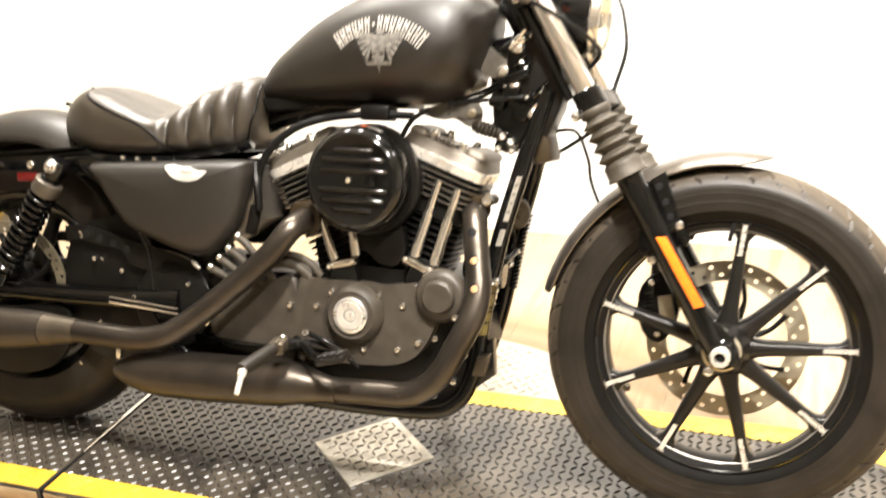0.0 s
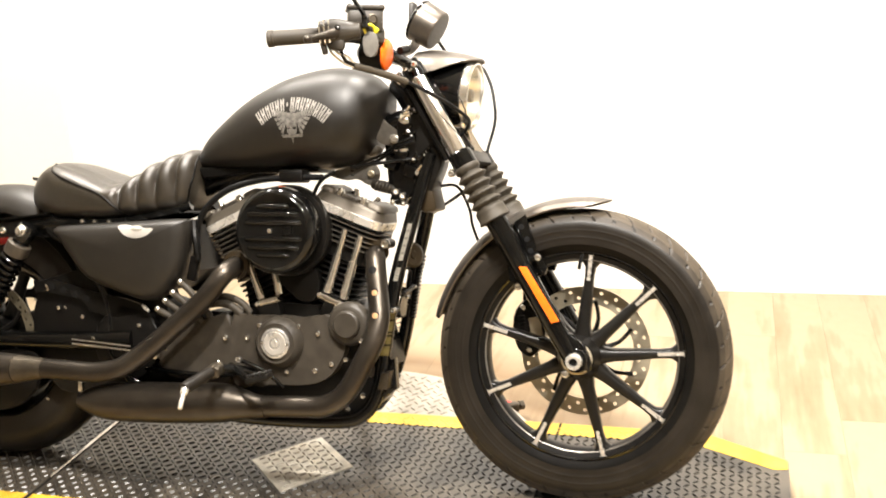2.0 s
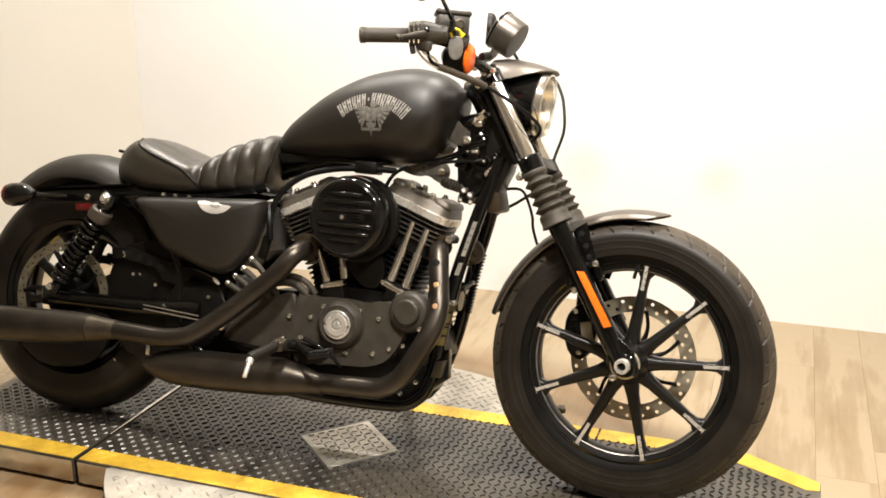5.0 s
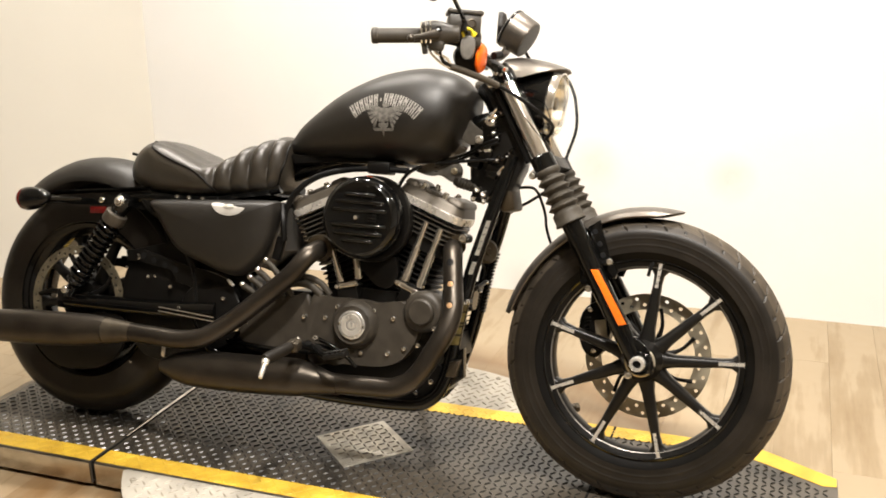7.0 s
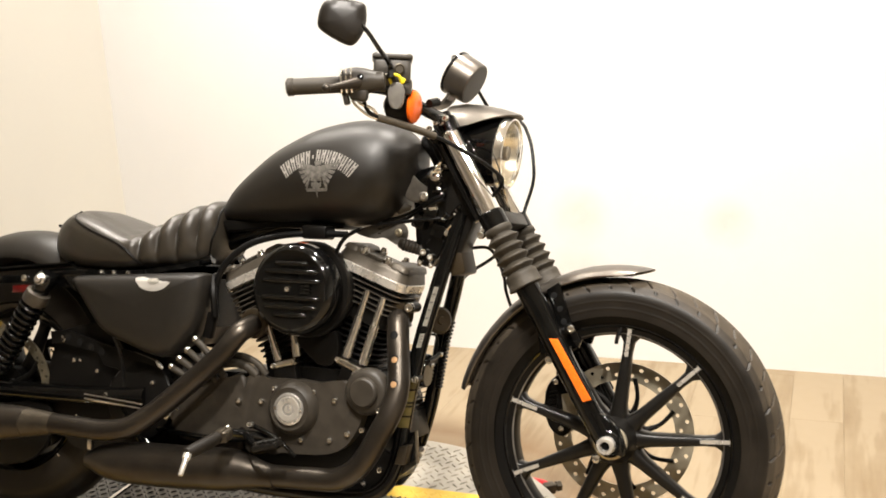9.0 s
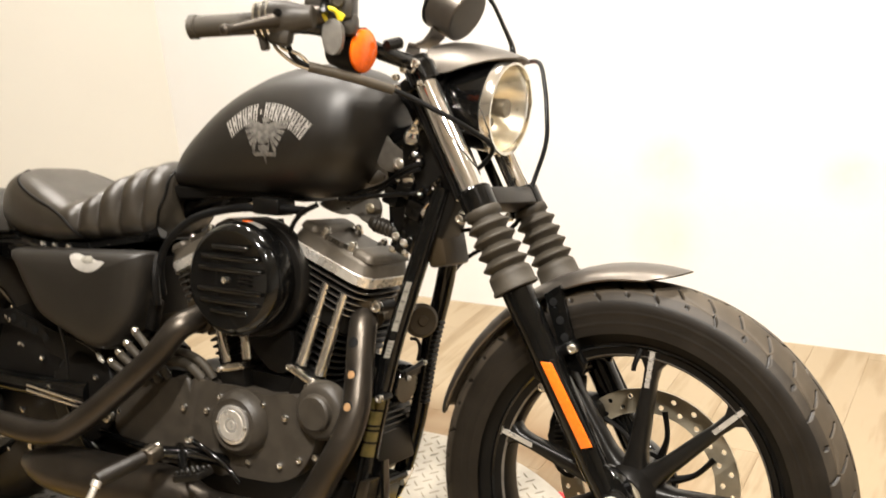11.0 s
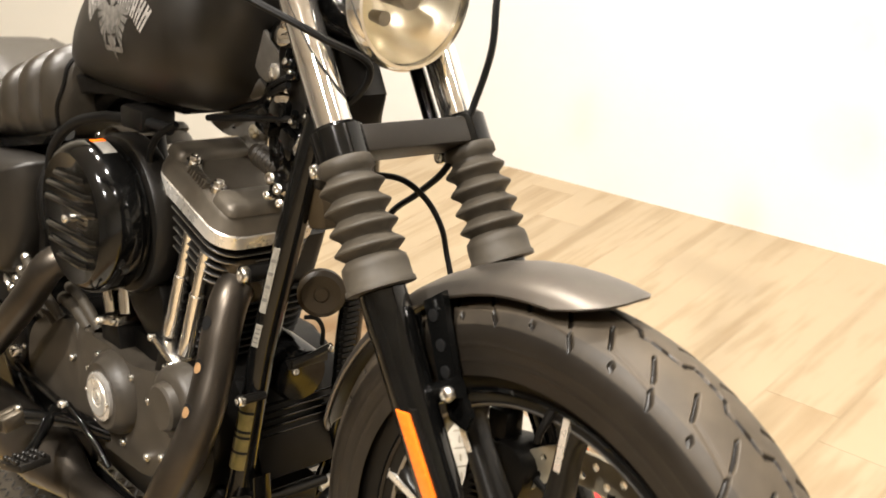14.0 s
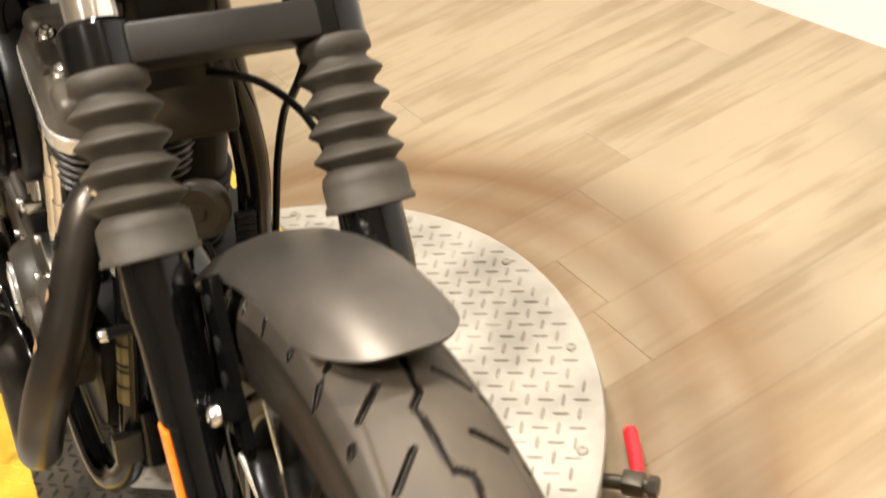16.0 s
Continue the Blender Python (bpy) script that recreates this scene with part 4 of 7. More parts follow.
quick("lamp_bracket", lambda b: (rbox(b, (0.09, 0.05, 0.03), pose(-0.345, 0, 0.972, 0, 12, 0), 0.008), sweep(b, [(-0.33, -0.04, 0.955), (-0.35, -0.06, 0.94), (-0.355, -0.07, 0.93)], 0.012, 10, 3)), MATTE, bike, "black headlamp bracket")
SP = Vector((-0.358, 0.0, 1.070))
SAX = Vector((0.857, 0, -0.515)).normalized()
dial = quick("speedometer", lambda b: lathe(b, [(0.0425, 0.027), (0.0455, 0.026), (0.0465, 0.022), (0.0475, 0.0), (0.0480, -0.018), (0.0480, -0.024)], SP, SAX, 56), FENDER, bike, "satin charcoal speedometer can")
quick("dial_back", lambda b: lathe(b, [(0.0425, 0.024), (0.042, 0.0275), (0.02, 0.0285), (0.001, 0.0285)], SP, SAX, 48), WRINKLE, dial, "flat dark back of the dial")
quick("dial_bezel", lambda b: lathe(b, [(0.0480, -0.024), (0.0495, -0.025), (0.0495, -0.030), (0.046, -0.032), (0.044, -0.029)], SP, SAX, 48), GLOSS, dial)
quick("dial_glass", lambda b: lathe(b, [(0.0455, -0.029), (0.03, -0.0305), (0.001, -0.031)], SP, SAX, 32), GLOSS, dial)
quick("dial_strap", lambda b: rings(b, [[(x, y, z), (x + nx, y, z + nz), (x + nx, -y, z + nz), (x, -y, z)] for x, z, nx, nz, y in ((-0.372, 1.072, -0.005, 0.001, 0.024), (-0.379, 1.044, -0.005, 0.002, 0.024), (-0.390, 1.024, -0.004, 0.004, 0.023), (-0.404, 1.011, -0.002, 0.005, 0.022), (-0.420, 1.006, 0.0, 0.005, 0.021), (-0.436, 1.008, 0.002, 0.005, 0.020), (-0.438, 0.985, -0.005, 0.0, 0.020))]), FENDER, dial, "bent charcoal strap under the dial")
quick("bar_riser", lambda b: sweep(b, [(-0.352, 0, 0.945), (-0.365, 0, 0.972), (-0.392, 0, 1.000)], [0.026, 0.022, 0.014], 16, 3), GLOSS, bike, "black handlebar riser")

# handlebar and controls
FAR_MIRROR = Vector((-0.51, 0.345, 1.152))
bar_pts = [(-0.425, -0.30, 1.002), (-0.398, -0.235, 0.990), (-0.378, -0.17, 0.976), (-0.368, -0.10, 0.968), (-0.366, 0.0, 0.965), (-0.368, 0.10, 0.968), (-0.378, 0.17, 0.976), (-0.398, 0.235, 0.990), (-0.425, 0.30, 1.002)]
bar = quick("handlebar", lambda b: sweep(b, [(-0.52, -0.369, 0.996)] + bar_pts + [(-0.52, 0.369, 0.996)], 0.0125, 14, 6), GLOSS, bike, "low black handlebar")
for side in (-1, 1):
    g0, g1 = Vector((-0.478, side * 0.352, 1.000)), Vector((-0.570, side * 0.385, 0.992))
    gd = (g1 - g0).normalized()
    L_ = (g1 - g0).length
    grip = quick("handlebar_grip", lambda b: lathe(b, [(0.0150, -0.004)] + [(0.0153 + (0.0006 if k % 2 else 0), L_ * k / 24) for k in range(24)] + [(0.0165, L_), (0.0165, L_ + 0.004), (0.013, L_ + 0.006)], g0, gd, 24), RUBBER, bar, "black rubber grip")
    quick("grip_cap", lambda b: lathe(b, [(0.0165, -0.007), (0.0175, -0.006), (0.0175, -0.003), (0.0160, -0.002), (0.0172, 0.0), (0.0172, 0.004), (0.012, 0.007), (0.001, 0.008)], g1, gd, 24), RUBBER, bar, "ridged grip end cap")
    house = quick("switch_housing", lambda b: lathe(b, [(0.014, -0.082), (0.0165, -0.080), (0.0185, -0.064), (0.0245, -0.046), (0.0270, -0.030), (0.0265, -0.016), (0.0240, -0.004), (0.0180, -0.002)], g0 + Vector((0, 0, 0.004)), gd, 24), WRINKLE, bar, "black tapered switch housing")
    quick("switch_pod", lambda b: (rbox(b, (0.036, 0.030, 0.030), Matrix.Translation(g0 - gd * 0.030 + Vector((0.004, 0, -0.018))) @ pose(0, 0, 0, 0, 8, side * -20), 0.009), rbox(b, (0.012, 0.014, 0.022), Matrix.Translation(g0 - gd * 0.008 + Vector((0.002, 0, -0.028))) @ pose(0, 0, 0, 0, -14, side * -20), 0.003)), WRINKLE, house, "rounded switch pod")
    quick("switch_button", lambda b: lathe(b, [(0.006, 0), (0.006, 0.004), (0.004, 0.005), (0.001, 0.005)], g0 - gd * 0.034 + Vector((0.010, side * 0.020, 0.008)), (0.5, side * 0.85, 0.2), 14), GLOSS, house, "small black button")
    for k in range(3):
        quick("twist_ring", lambda b: lathe(b, [(0.020, -0.0022), (0.0262 + 0.0008 * k, -0.0014), (0.0262 + 0.0008 * k, 0.0014), (0.020, 0.0022)], g0 - gd * (0.001 + 0.0095 * k) + Vector((0, 0, 0.004)), gd, 28), TRIM, house, "bare metal ring")
    if side < 0:
        tank_m = Matrix.Translation((-0.412, side * 0.270, 1.036)) @ pose(0, 0, 0, 0, 0, side * -25)
        quick("master_cylinder", lambda b: (rbox(b, (0.072, 0.05, 0.046), tank_m, 0.007), rbox(b, (0.078, 0.056, 0.009), tank_m @ pose(0, 0, 0.027), 0.003), rbox(b, (0.040, 0.036, 0.034), tank_m @ pose(0.020, 0, -0.028), 0.008)), WRINKLE, bar, "black brake fluid reservoir")
        quick("sight_glass", lambda b: lathe(b, [(0.0105, 0), (0.0105, 0.004), (0.008, 0.005), (0.007, 0.003), (0.001, 0.003)], tank_m @ Vector((0.014, -0.025, 0.003)), (0.42, -0.90, 0), 18), COLLAR, bar, "round sight glass")
        for q in ((-0.032, -0.020), (0.032, -0.020), (-0.032, 0.020), (0.032, 0.020)):
            quick("reservoir_screw", lambda b: lathe(b, [(0.0035, 0), (0.0035, 0.0015), (0.001, 0.002)], tank_m @ Vector((q[0], q[1], 0.0315)), (0, 0, 1), 10), COLLAR, bar)
    quick("hand_lever", lambda b: (sweep(b, [(-0.405, side * 0.280, 1.020), (-0.425, side * 0.303, 1.015), (-0.437, side * 0.343, 1.006), (-0.452, side * 0.388, 0.993), (-0.462, side * 0.413, 0.985), (-0.470, side * 0.428, 0.980)], [0.016, 0.017, 0.0135, 0.0080, 0.0062, 0.0066], 12, 5), lathe(b, [(0.001, -0.0085), (0.005, -0.007), (0.0084, -0.002), (0.0084, 0.002), (0.005, 0.007), (0.001, 0.0085)], (-0.470, side * 0.428, 0.980), (-0.5, side * 0.8, -0.2), 18)), EXHAUST, bar, "satin black hand lever with a ball end")
    # mirror on its stalk: the right one turned out, the left one seen from its edge
    mb = Vector((-0.398, side * 0.305, 1.03))
    mc = Vector((-0.447, -0.418, 1.102)) if side < 0 else FAR_MIRROR
    tip = mc + Vector((0.034, -side * 0.004, -0.006))
    quick("mirror_stalk", lambda b: sweep(b, [mb + Vector((0, 0, -0.012)), mb + Vector((-0.003, 0, 0.014)), mb.lerp(tip, 0.45) + Vector((0.003, 0, 0.004)), mb.lerp(tip, 0.8) + Vector((0.002, 0, 0.004)), tip], [0.008, 0.0055, 0.0045, 0.0045, 0.005], 8, 5), GLOSS, bar, "thin black mirror stalk")
    mo = [(0.042, 0.022), (0.034, 0.036), (-0.010, 0.041), (-0.036, 0.034), (-0.046, 0.004), (-0.040, -0.016), (0.004, -0.040), (0.024, -0.038), (0.040, -0.010)]

    def shell(b):
        o = spline([(q[0], q[1]) for q in mo], 4, True)
        rings(b, [[mm @ Vector((x * s, y, z * s)) for x, z in o] for s, y in ((0.96, 0.009), (1.0, 0.004), (0.99, -0.004), (0.85, -0.013), (0.5, -0.018), (0.05, -0.019))])

    mm = Matrix.Translation(mc) @ (pose(0, 0, 0, 0, 0, 22) if side < 0 else pose(0, 0, 0, 0, 0, 107))
    quick("mirror_head", shell, TYRE, bar, "black rounded mirror back")
    # turn signals by the clamps
    sc = Vector((-0.381, side * 0.232, 0.974))
    quick("turn_signal", lambda b: (lathe(b, [(0.010, 0.060), (0.026, 0.05), (0.033, 0.025), (0.034, 0.0)], sc, (-1, 0, 0.1), 28), sweep(b, [(-0.36, side * 0.20, 0.985), (-0.352, side * 0.175, 0.992)], 0.009, 8, 1)), MATTE, bar, "black bullet turn signal")
    quick("signal_lens", lambda b: lathe(b, [(0.0325, -0.004), (0.0320, 0.004), (0.026, 0.009), (0.012, 0.0115), (0.001, 0.012)], sc, (1, 0, -0.1), 28), ORANGE, bar, "orange turn signal lens")

fob = tagged(quick("key_fob", lambda b: prism(b, spline([(0.012, 0.024), (0.020, 0.0), (0.014, -0.030), (0.0, -0.036), (-0.014, -0.030), (-0.020, 0.0), (-0.012, 0.024)], 4, True), -0.006, 0.006, 0.003), PLATE, None), "black oval key fob hanging on a yellow tag from the handlebar", "key fob")
fob.matrix_world = bike.matrix_world @ pose(-0.392, -0.272, 0.991, 6, 0, 12) @ Matrix.Scale(0.80, 4)
quick("tag_strap", lambda b: (sweep(b, [(-0.012, 0, 0.022), (-0.016, -0.008, 0.036), (-0.006, -0.010, 0.044), (0.008, -0.008, 0.040), (0.012, 0, 0.024)], 0.004, 8, 5), rbox(b, (0.014, 0.004, 0.012), pose(0.014, 0, 0.032, 0, 30, 0), 0.001)), YELLOW, fob, "yellow plastic tag strap")

for x, y, z, r in ((-0.352, -0.128, 0.966, 0.0075), (-0.372, -0.128, 0.957, 0.006), (-0.386, -0.128, 0.945, 0.0055), (-0.384, -0.128, 0.928, 0.006)):
    quick("clamp_bolt", lambda b: bolt(b, (x, y, z), RIGHT, r, 0.008), CHROME, bike, "bright clamp bolt")

# cables
quick("throttle_cable", lambda b: sweep(b, [(-0.442, -0.335, 0.985), (-0.435, -0.318, 0.952), (-0.40, -0.275, 0.938), (-0.345, -0.20, 0.92), (-0.29, -0.15, 0.89), (-0.255, -0.11, 0.865), (-0.245, -0.06, 0.84), (-0.29, -0.04, 0.80), (-0.35, -0.05, 0.77), (-0.45, -0.07, 0.755), (-0.52, -0.08, 0.745)], 0.0040, 8, 6), CABLE, bike, "black throttle cable")
# A gloss black sleeve; the grey puts the ceiling's reflection into its colour.
quick("cable_sleeve", lambda b: sweep(b, [(-0.425, -0.302, 0.944), (-0.40, -0.275, 0.938), (-0.37, -0.235, 0.929), (-0.345, -0.20, 0.92)], 0.0075, 10, 4), HEADGREY, bike, "thicker black cable sleeve, its ceiling reflection painted as grey")
for dz in (0.0, 0.011):
    quick("chrome_elbow", lambda b: sweep(b, [(-0.466 + dz, -0.338, 0.990), (-0.460 + dz, -0.334, 0.968), (-0.440 + dz, -0.318, 0.948 + dz), (-0.424, -0.302, 0.941 + dz * 0.5)], 0.0028, 10, 5), CHROME, bike, "chrome cable elbow")
quick("clutch_cable", lambda b: sweep(b, [(-0.42, 0.30, 0.99), (-0.36, 0.26, 1.005), (-0.285, 0.18, 1.0), (-0.243, 0.118, 0.955), (-0.226, 0.096, 0.905), (-0.222, 0.090, 0.855), (-0.236, 0.084, 0.797), (-0.2525, 0.066, 0.7257), (-0.310, 0.076, 0.680), (-0.3765, 0.090, 0.636), (-0.412, 0.092, 0.57), (-0.425, 0.088, 0.48), (-0.44, 0.08, 0.38)], 0.0040, 8, 6), CABLE, bike, "black clutch cable loop")
quick("wiring_loom", lambda b: sweep(b, [(-0.33, 0.02, 0.74), (-0.355, 0.03, 0.67), (-0.385, 0.05, 0.58), (-0.41, 0.06, 0.45)], 0.0045, 8, 5), CABLE, bike, "black wiring loom")

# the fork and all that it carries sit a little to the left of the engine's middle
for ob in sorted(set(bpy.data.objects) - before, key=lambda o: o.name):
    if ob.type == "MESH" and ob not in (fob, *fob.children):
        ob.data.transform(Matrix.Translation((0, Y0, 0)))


# ---- frame ----
frame_part = tagged(new("frame"), "")
frame_part.parent = bike
TUBE = ((0.775, -0.338, 0.030), (0.69, -0.362, 0.036), (0.59, -0.389, 0.042), (0.49, -0.414, 0.048), (0.36, -0.436, 0.056), (0.245, -0.449, 0.068))


def tube_at(z):
    """Where the right downtube stands at height z: x and how far to the right."""
    return [float(np.interp(z, [q[0] for q in TUBE[::-1]], [q[k] for q in TUBE[::-1]])) for k in (1, 2)]


for side in (-1, 1):
    wide = 0.0 if side < 0 else 0.034
    quick("downtube", lambda b: sweep(b, [(x - (0.022 if side > 0 and z < 0.3 else 0), side * (y + wide * min(1, (0.80 - z) * 5)), z) for z, x, y in TUBE] + [(-0.478 if side < 0 else -0.498, side * 0.085, 0.185), (-0.55, side * 0.10, 0.165), (-0.80, side * 0.10, 0.165), (-1.02, side * 0.10, 0.20), (-1.12, side * 0.10, 0.30)], 0.0165, 14, 6), GLOSS, frame_part, "gloss black frame tube")
quick("steering_head", lambda b: (lathe(b, [(0.028, -0.10), (0.033, -0.09), (0.028, -0.06), (0.028, 0.05), (0.033, 0.08), (0.028, 0.09)], (-0.372, 0, 0.86), FORK_DIR, 28)), GLOSS, frame_part, "black steering head")
quick("backbone", lambda b: sweep(b, [(-0.375, 0, 0.86), (-0.48, 0, 0.83), (-0.70, 0, 0.765), (-0.93, 0, 0.70), (-1.05, 0, 0.62)], [0.03, 0.028, 0.026, 0.024, 0.022], 14, 5), GLOSS, frame_part)
quick("head_gusset", lambda b: (prism(b, [(-0.36, 0.83), (-0.33, 0.78), (-0.40, 0.66), (-0.44, 0.70), (-0.45, 0.80)], -0.03, 0.03, 0.006), [rbox(b, (0.03, 0.02, 0.03), pose(x, -0.035, z, 0, 20, 0), 0.004) for x, z in ((-0.405, 0.77), (-0.385, 0.735), (-0.43, 0.755))]), GLOSS, frame_part)
for side in (-1, 1):
    quick("rear_frame_rail", lambda b: sweep(b, [(-0.93, side * 0.06, 0.66), (-1.10, side * 0.09, 0.615), (-1.28, side * 0.105, 0.612), (-1.36, side * 0.11, 0.60)], 0.014, 12, 4), GLOSS, frame_part)
    quick("frame_post", lambda b: sweep(b, [(-1.12, side * 0.10, 0.30), (-1.13, side * 0.10, 0.42), (-1.20, side * 0.10, 0.53), (-1.30, side * 0.105, 0.60)], 0.016, 12, 4), GLOSS, frame_part)
for z0, z1 in ((0.618, 0.534), (0.518, 0.488)):
    quick("frame_label", lambda b: rings(b, [[(tube_at(z)[0] + 0.0174 * math.sin(a), -tube_at(z)[1] - 0.0174 * math.cos(a), z) for a in (-0.1, 0.2, 0.5)] + [(tube_at(z)[0] + 0.0165 * math.sin(a), -tube_at(z)[1] - 0.0165 * math.cos(a), z) for a in (0.5, 0.2, -0.1)] for z in (z1, (z0 + z1) / 2, z0)]), LABEL, frame_part, "silver foil label")
    for k in range(4):
        zz = z1 + (z0 - z1) * (0.18 + 0.2 * k)
        quick("label_print", lambda b: rings(b, [[(tube_at(z)[0] + 0.0179 * math.sin(a), -tube_at(z)[1] - 0.0179 * math.cos(a), z) for a in (0.0, 0.2, 0.4)] + [(tube_at(z)[0] + 0.0170 * math.sin(a), -tube_at(z)[1] - 0.0170 * math.cos(a), z) for a in (0.4, 0.2, 0.0)] for z in (zz, zz + (z0 - z1) * 0.05)]), PLATE, frame_part)
quick("engine_mount", lambda b: (prism(b, [(-0.44, 0.30), (-0.415, 0.31), (-0.41, 0.24), (-0.46, 0.20), (-0.49, 0.24)], -0.062, -0.034, 0.004)), GLOSS, frame_part)
quick("clamp_band", lambda b: prism(b, [(-0.436, 0.280), (-0.415, 0.285), (-0.422, 0.244), (-0.445, 0.243)], -0.092, -0.062, 0.002), COLLAR, frame_part, "dull metal exhaust clamp")
# regulator with cooling fins ahead of the engine, on the left downtube
regu = quick("voltage_regulator", lambda b: rbox(b, (0.040, 0.116, 0.135), pose(-0.470, 0.022, 0.345, 0, -16, 0), 0.005), MATTE, frame_part, "black voltage regulator")
for k in range(9):
    quick("cooling_rib", lambda b: rbox(b, (0.006, 0.110, 0.003), pose(-0.4640 + 0.0036 * k, 0.022, 0.290 + 0.0128 * k, 0, -16, 0), 0.001), GLOSS, regu)
quick("oil_filter", lambda b: lathe(b, [(0.030, -0.002), (0.037, 0.004), (0.037, 0.070), (0.033, 0.078), (0.010, 0.079)], (-0.490, 0.01, 0.44), (1, 0, -0.12), 28), GLOSS, frame_part, "black oil filter")
quick("frame_bracket", lambda b: (rbox(b, (0.010, 0.060, 0.012), pose(-0.412, 0.014, 0.452), 0.002), sweep(b, [(-0.408, -0.012, 0.455), (-0.404, 0.015, 0.460), (-0.402, 0.044, 0.468)], 0.005, 8, 3)), SATIN, frame_part, "black bracket between the frame tubes")
for y, z in ((-0.012, 0.447), (0.040, 0.466)):
    quick("bracket_bolt", lambda b: bolt(b, (-0.400, y, z), (1, -0.3, 0.2), 0.005, 0.005), BOLT, frame_part)
quick("lead_loop", lambda b: sweep(b, [(-0.408, 0.006, 0.512), (-0.405, 0.022, 0.508), (-0.405, 0.032, 0.492), (-0.409, 0.034, 0.470)], 0.003, 8, 5), CABLE, frame_part)
quick("lower_crossbar", lambda b: (prism(b, [(-0.478, 0.256), (-0.458, 0.254), (-0.452, 0.240), (-0.464, 0.196), (-0.490, 0.188)], -0.058, 0.070, 0.004), sweep(b, [(-0.456, -0.060, 0.248), (-0.453, 0.080, 0.246)], 0.007, 10, 1)), SATIN, frame_part, "black frame foot plate")
quick("stand_tang", lambda b: sweep(b, [(-0.456, 0.072, 0.234), (-0.457, 0.092, 0.241), (-0.459, 0.108, 0.249), (-0.460, 0.116, 0.253)], [0.0080, 0.0080, 0.0075, 0.0060], 10, 3), BRIGHT, frame_part, "worn metal stand tang")
def tube_wrap(b, z0, z1, a0, a1, lift_):
    angles = [a0 + (a1 - a0) * k / 6 for k in range(7)]
    rings(b, [[(tube_at(z)[0] + (0.0165 + lift_) * math.sin(a), -tube_at(z)[1] - (0.0165 + lift_) * math.cos(a), z) for a in angles] + [(tube_at(z)[0] + 0.0160 * math.sin(a), -tube_at(z)[1] - 0.0160 * math.cos(a), z) for a in angles[::-1]] for z in (z0, (z0 + z1) / 2, z1)])
quick("frame_sticker", lambda b: tube_wrap(b, 0.318, 0.418, -0.5, 1.1, 0.0006), OLIVE, frame_part, "olive film sticker round the tube")
for z in (0.398, 0.371, 0.363, 0.342):
    quick("sticker_line", lambda b: tube_wrap(b, z - 0.0018, z + 0.0018, -0.5, 1.1, 0.0012), SEAM, frame_part)
for x, z in ((-0.485, 0.224), (-0.522, 0.191)):
    quick("foot_bolt", lambda b: bolt(b, (x, -0.074, z), RIGHT, 0.0072, 0.006), BOLT, frame_part)
quick("foot_plate", lambda b: prism(b, [(-0.465, 0.262), (-0.452, 0.240), (-0.478, 0.190), (-0.52, 0.168), (-0.58, 0.165), (-0.58, 0.185), (-0.535, 0.205), (-0.50, 0.236), (-0.485, 0.270)], -0.0735, -0.060, 0.002), MATTE, frame_part, "black mounting plate")
for k in range(18):
    quick("strip_tooth", lambda b: rbox(b, (0.010, 0.02, 0.006), pose(tube_at(0.535 - 0.0085 * k)[0] + 0.0185, tube_at(0.535 - 0.0085 * k)[1] + 0.018, 0.535 - 0.0085 * k, 0, -14, 0), 0.001), MATTE, frame_part)
quick("electrics_box", lambda b: rbox(b, (0.036, 0.082, 0.080), pose(-0.350, 0.010, 0.683, 0, -14, 0), 0.007), BRASS, frame_part, "brown plastic electrics cover")
horn = quick("horn", lambda b: lathe(b, [(0.010, -0.022), (0.022, -0.018), (0.030, 0.0), (0.030, 0.010), (0.024, 0.015), (0.010, 0.013), (0.008, 0.017)], (-0.405, 0.028, 0.542), (0.80, -0.60, 0.05), 32), BRASS, frame_part, "round brown horn disc")

# ---- tank ----
TANK = [  # x, bottom, top, half width
    (-0.930, 0.752, 0.771, 0.026), (-0.915, 0.744, 0.794, 0.046), (-0.889, 0.742, 0.827, 0.064), (-0.849, 0.741, 0.861, 0.082), (-0.796, 0.740, 0.901, 0.099), (-0.749, 0.741, 0.928, 0.110), (-0.683, 0.742, 0.956, 0.121),
    (-0.617, 0.741, 0.972, 0.127), (-0.564, 0.744, 0.977, 0.127), (-0.522, 0.752, 0.972, 0.121), (-0.498, 0.764, 0.965, 0.112), (-0.478, 0.787, 0.955, 0.098), (-0.464, 0.822, 0.943, 0.080), (-0.450, 0.856, 0.930, 0.060), (-0.441, 0.886, 0.914, 0.036)]


def tank_at(x):
    return [float(np.interp(x, [q[0] for q in TANK], [q[k] for q in TANK])) for k in (1, 2, 3)]


def tank_section(zb, zt, w, n=40):
    """A section: broad above the middle, drawn in to a flat floor, with a soft crown."""
    out = []
    h = zt - zb
    for k in range(n):
        a = 2 * math.pi * k / n
        c, s = math.cos(a), math.sin(a)
        y = w * math.copysign(abs(c) ** 0.74, c)
        v = math.copysign(abs(s) ** (0.92 if s > 0 else 0.62), s)
        z = zb + h * (0.40 + (0.60 if s > 0 else 0.40) * v)
        f = (z - zb) / h
        y *= 0.80 + 0.20 * min(1, f / 0.38) if f < 0.38 else 1.0
        out.append((y, z))
    return out


tank_rows = spline([np.array(q) for q in TANK], 4)
quick("fuel_tank", lambda b: rings(b, [[(q[0], y, z) for y, z in tank_section(q[1], q[2], q[3])] for q in tank_rows]), PAINT, bike, "satin black fuel tank", sharp=80)


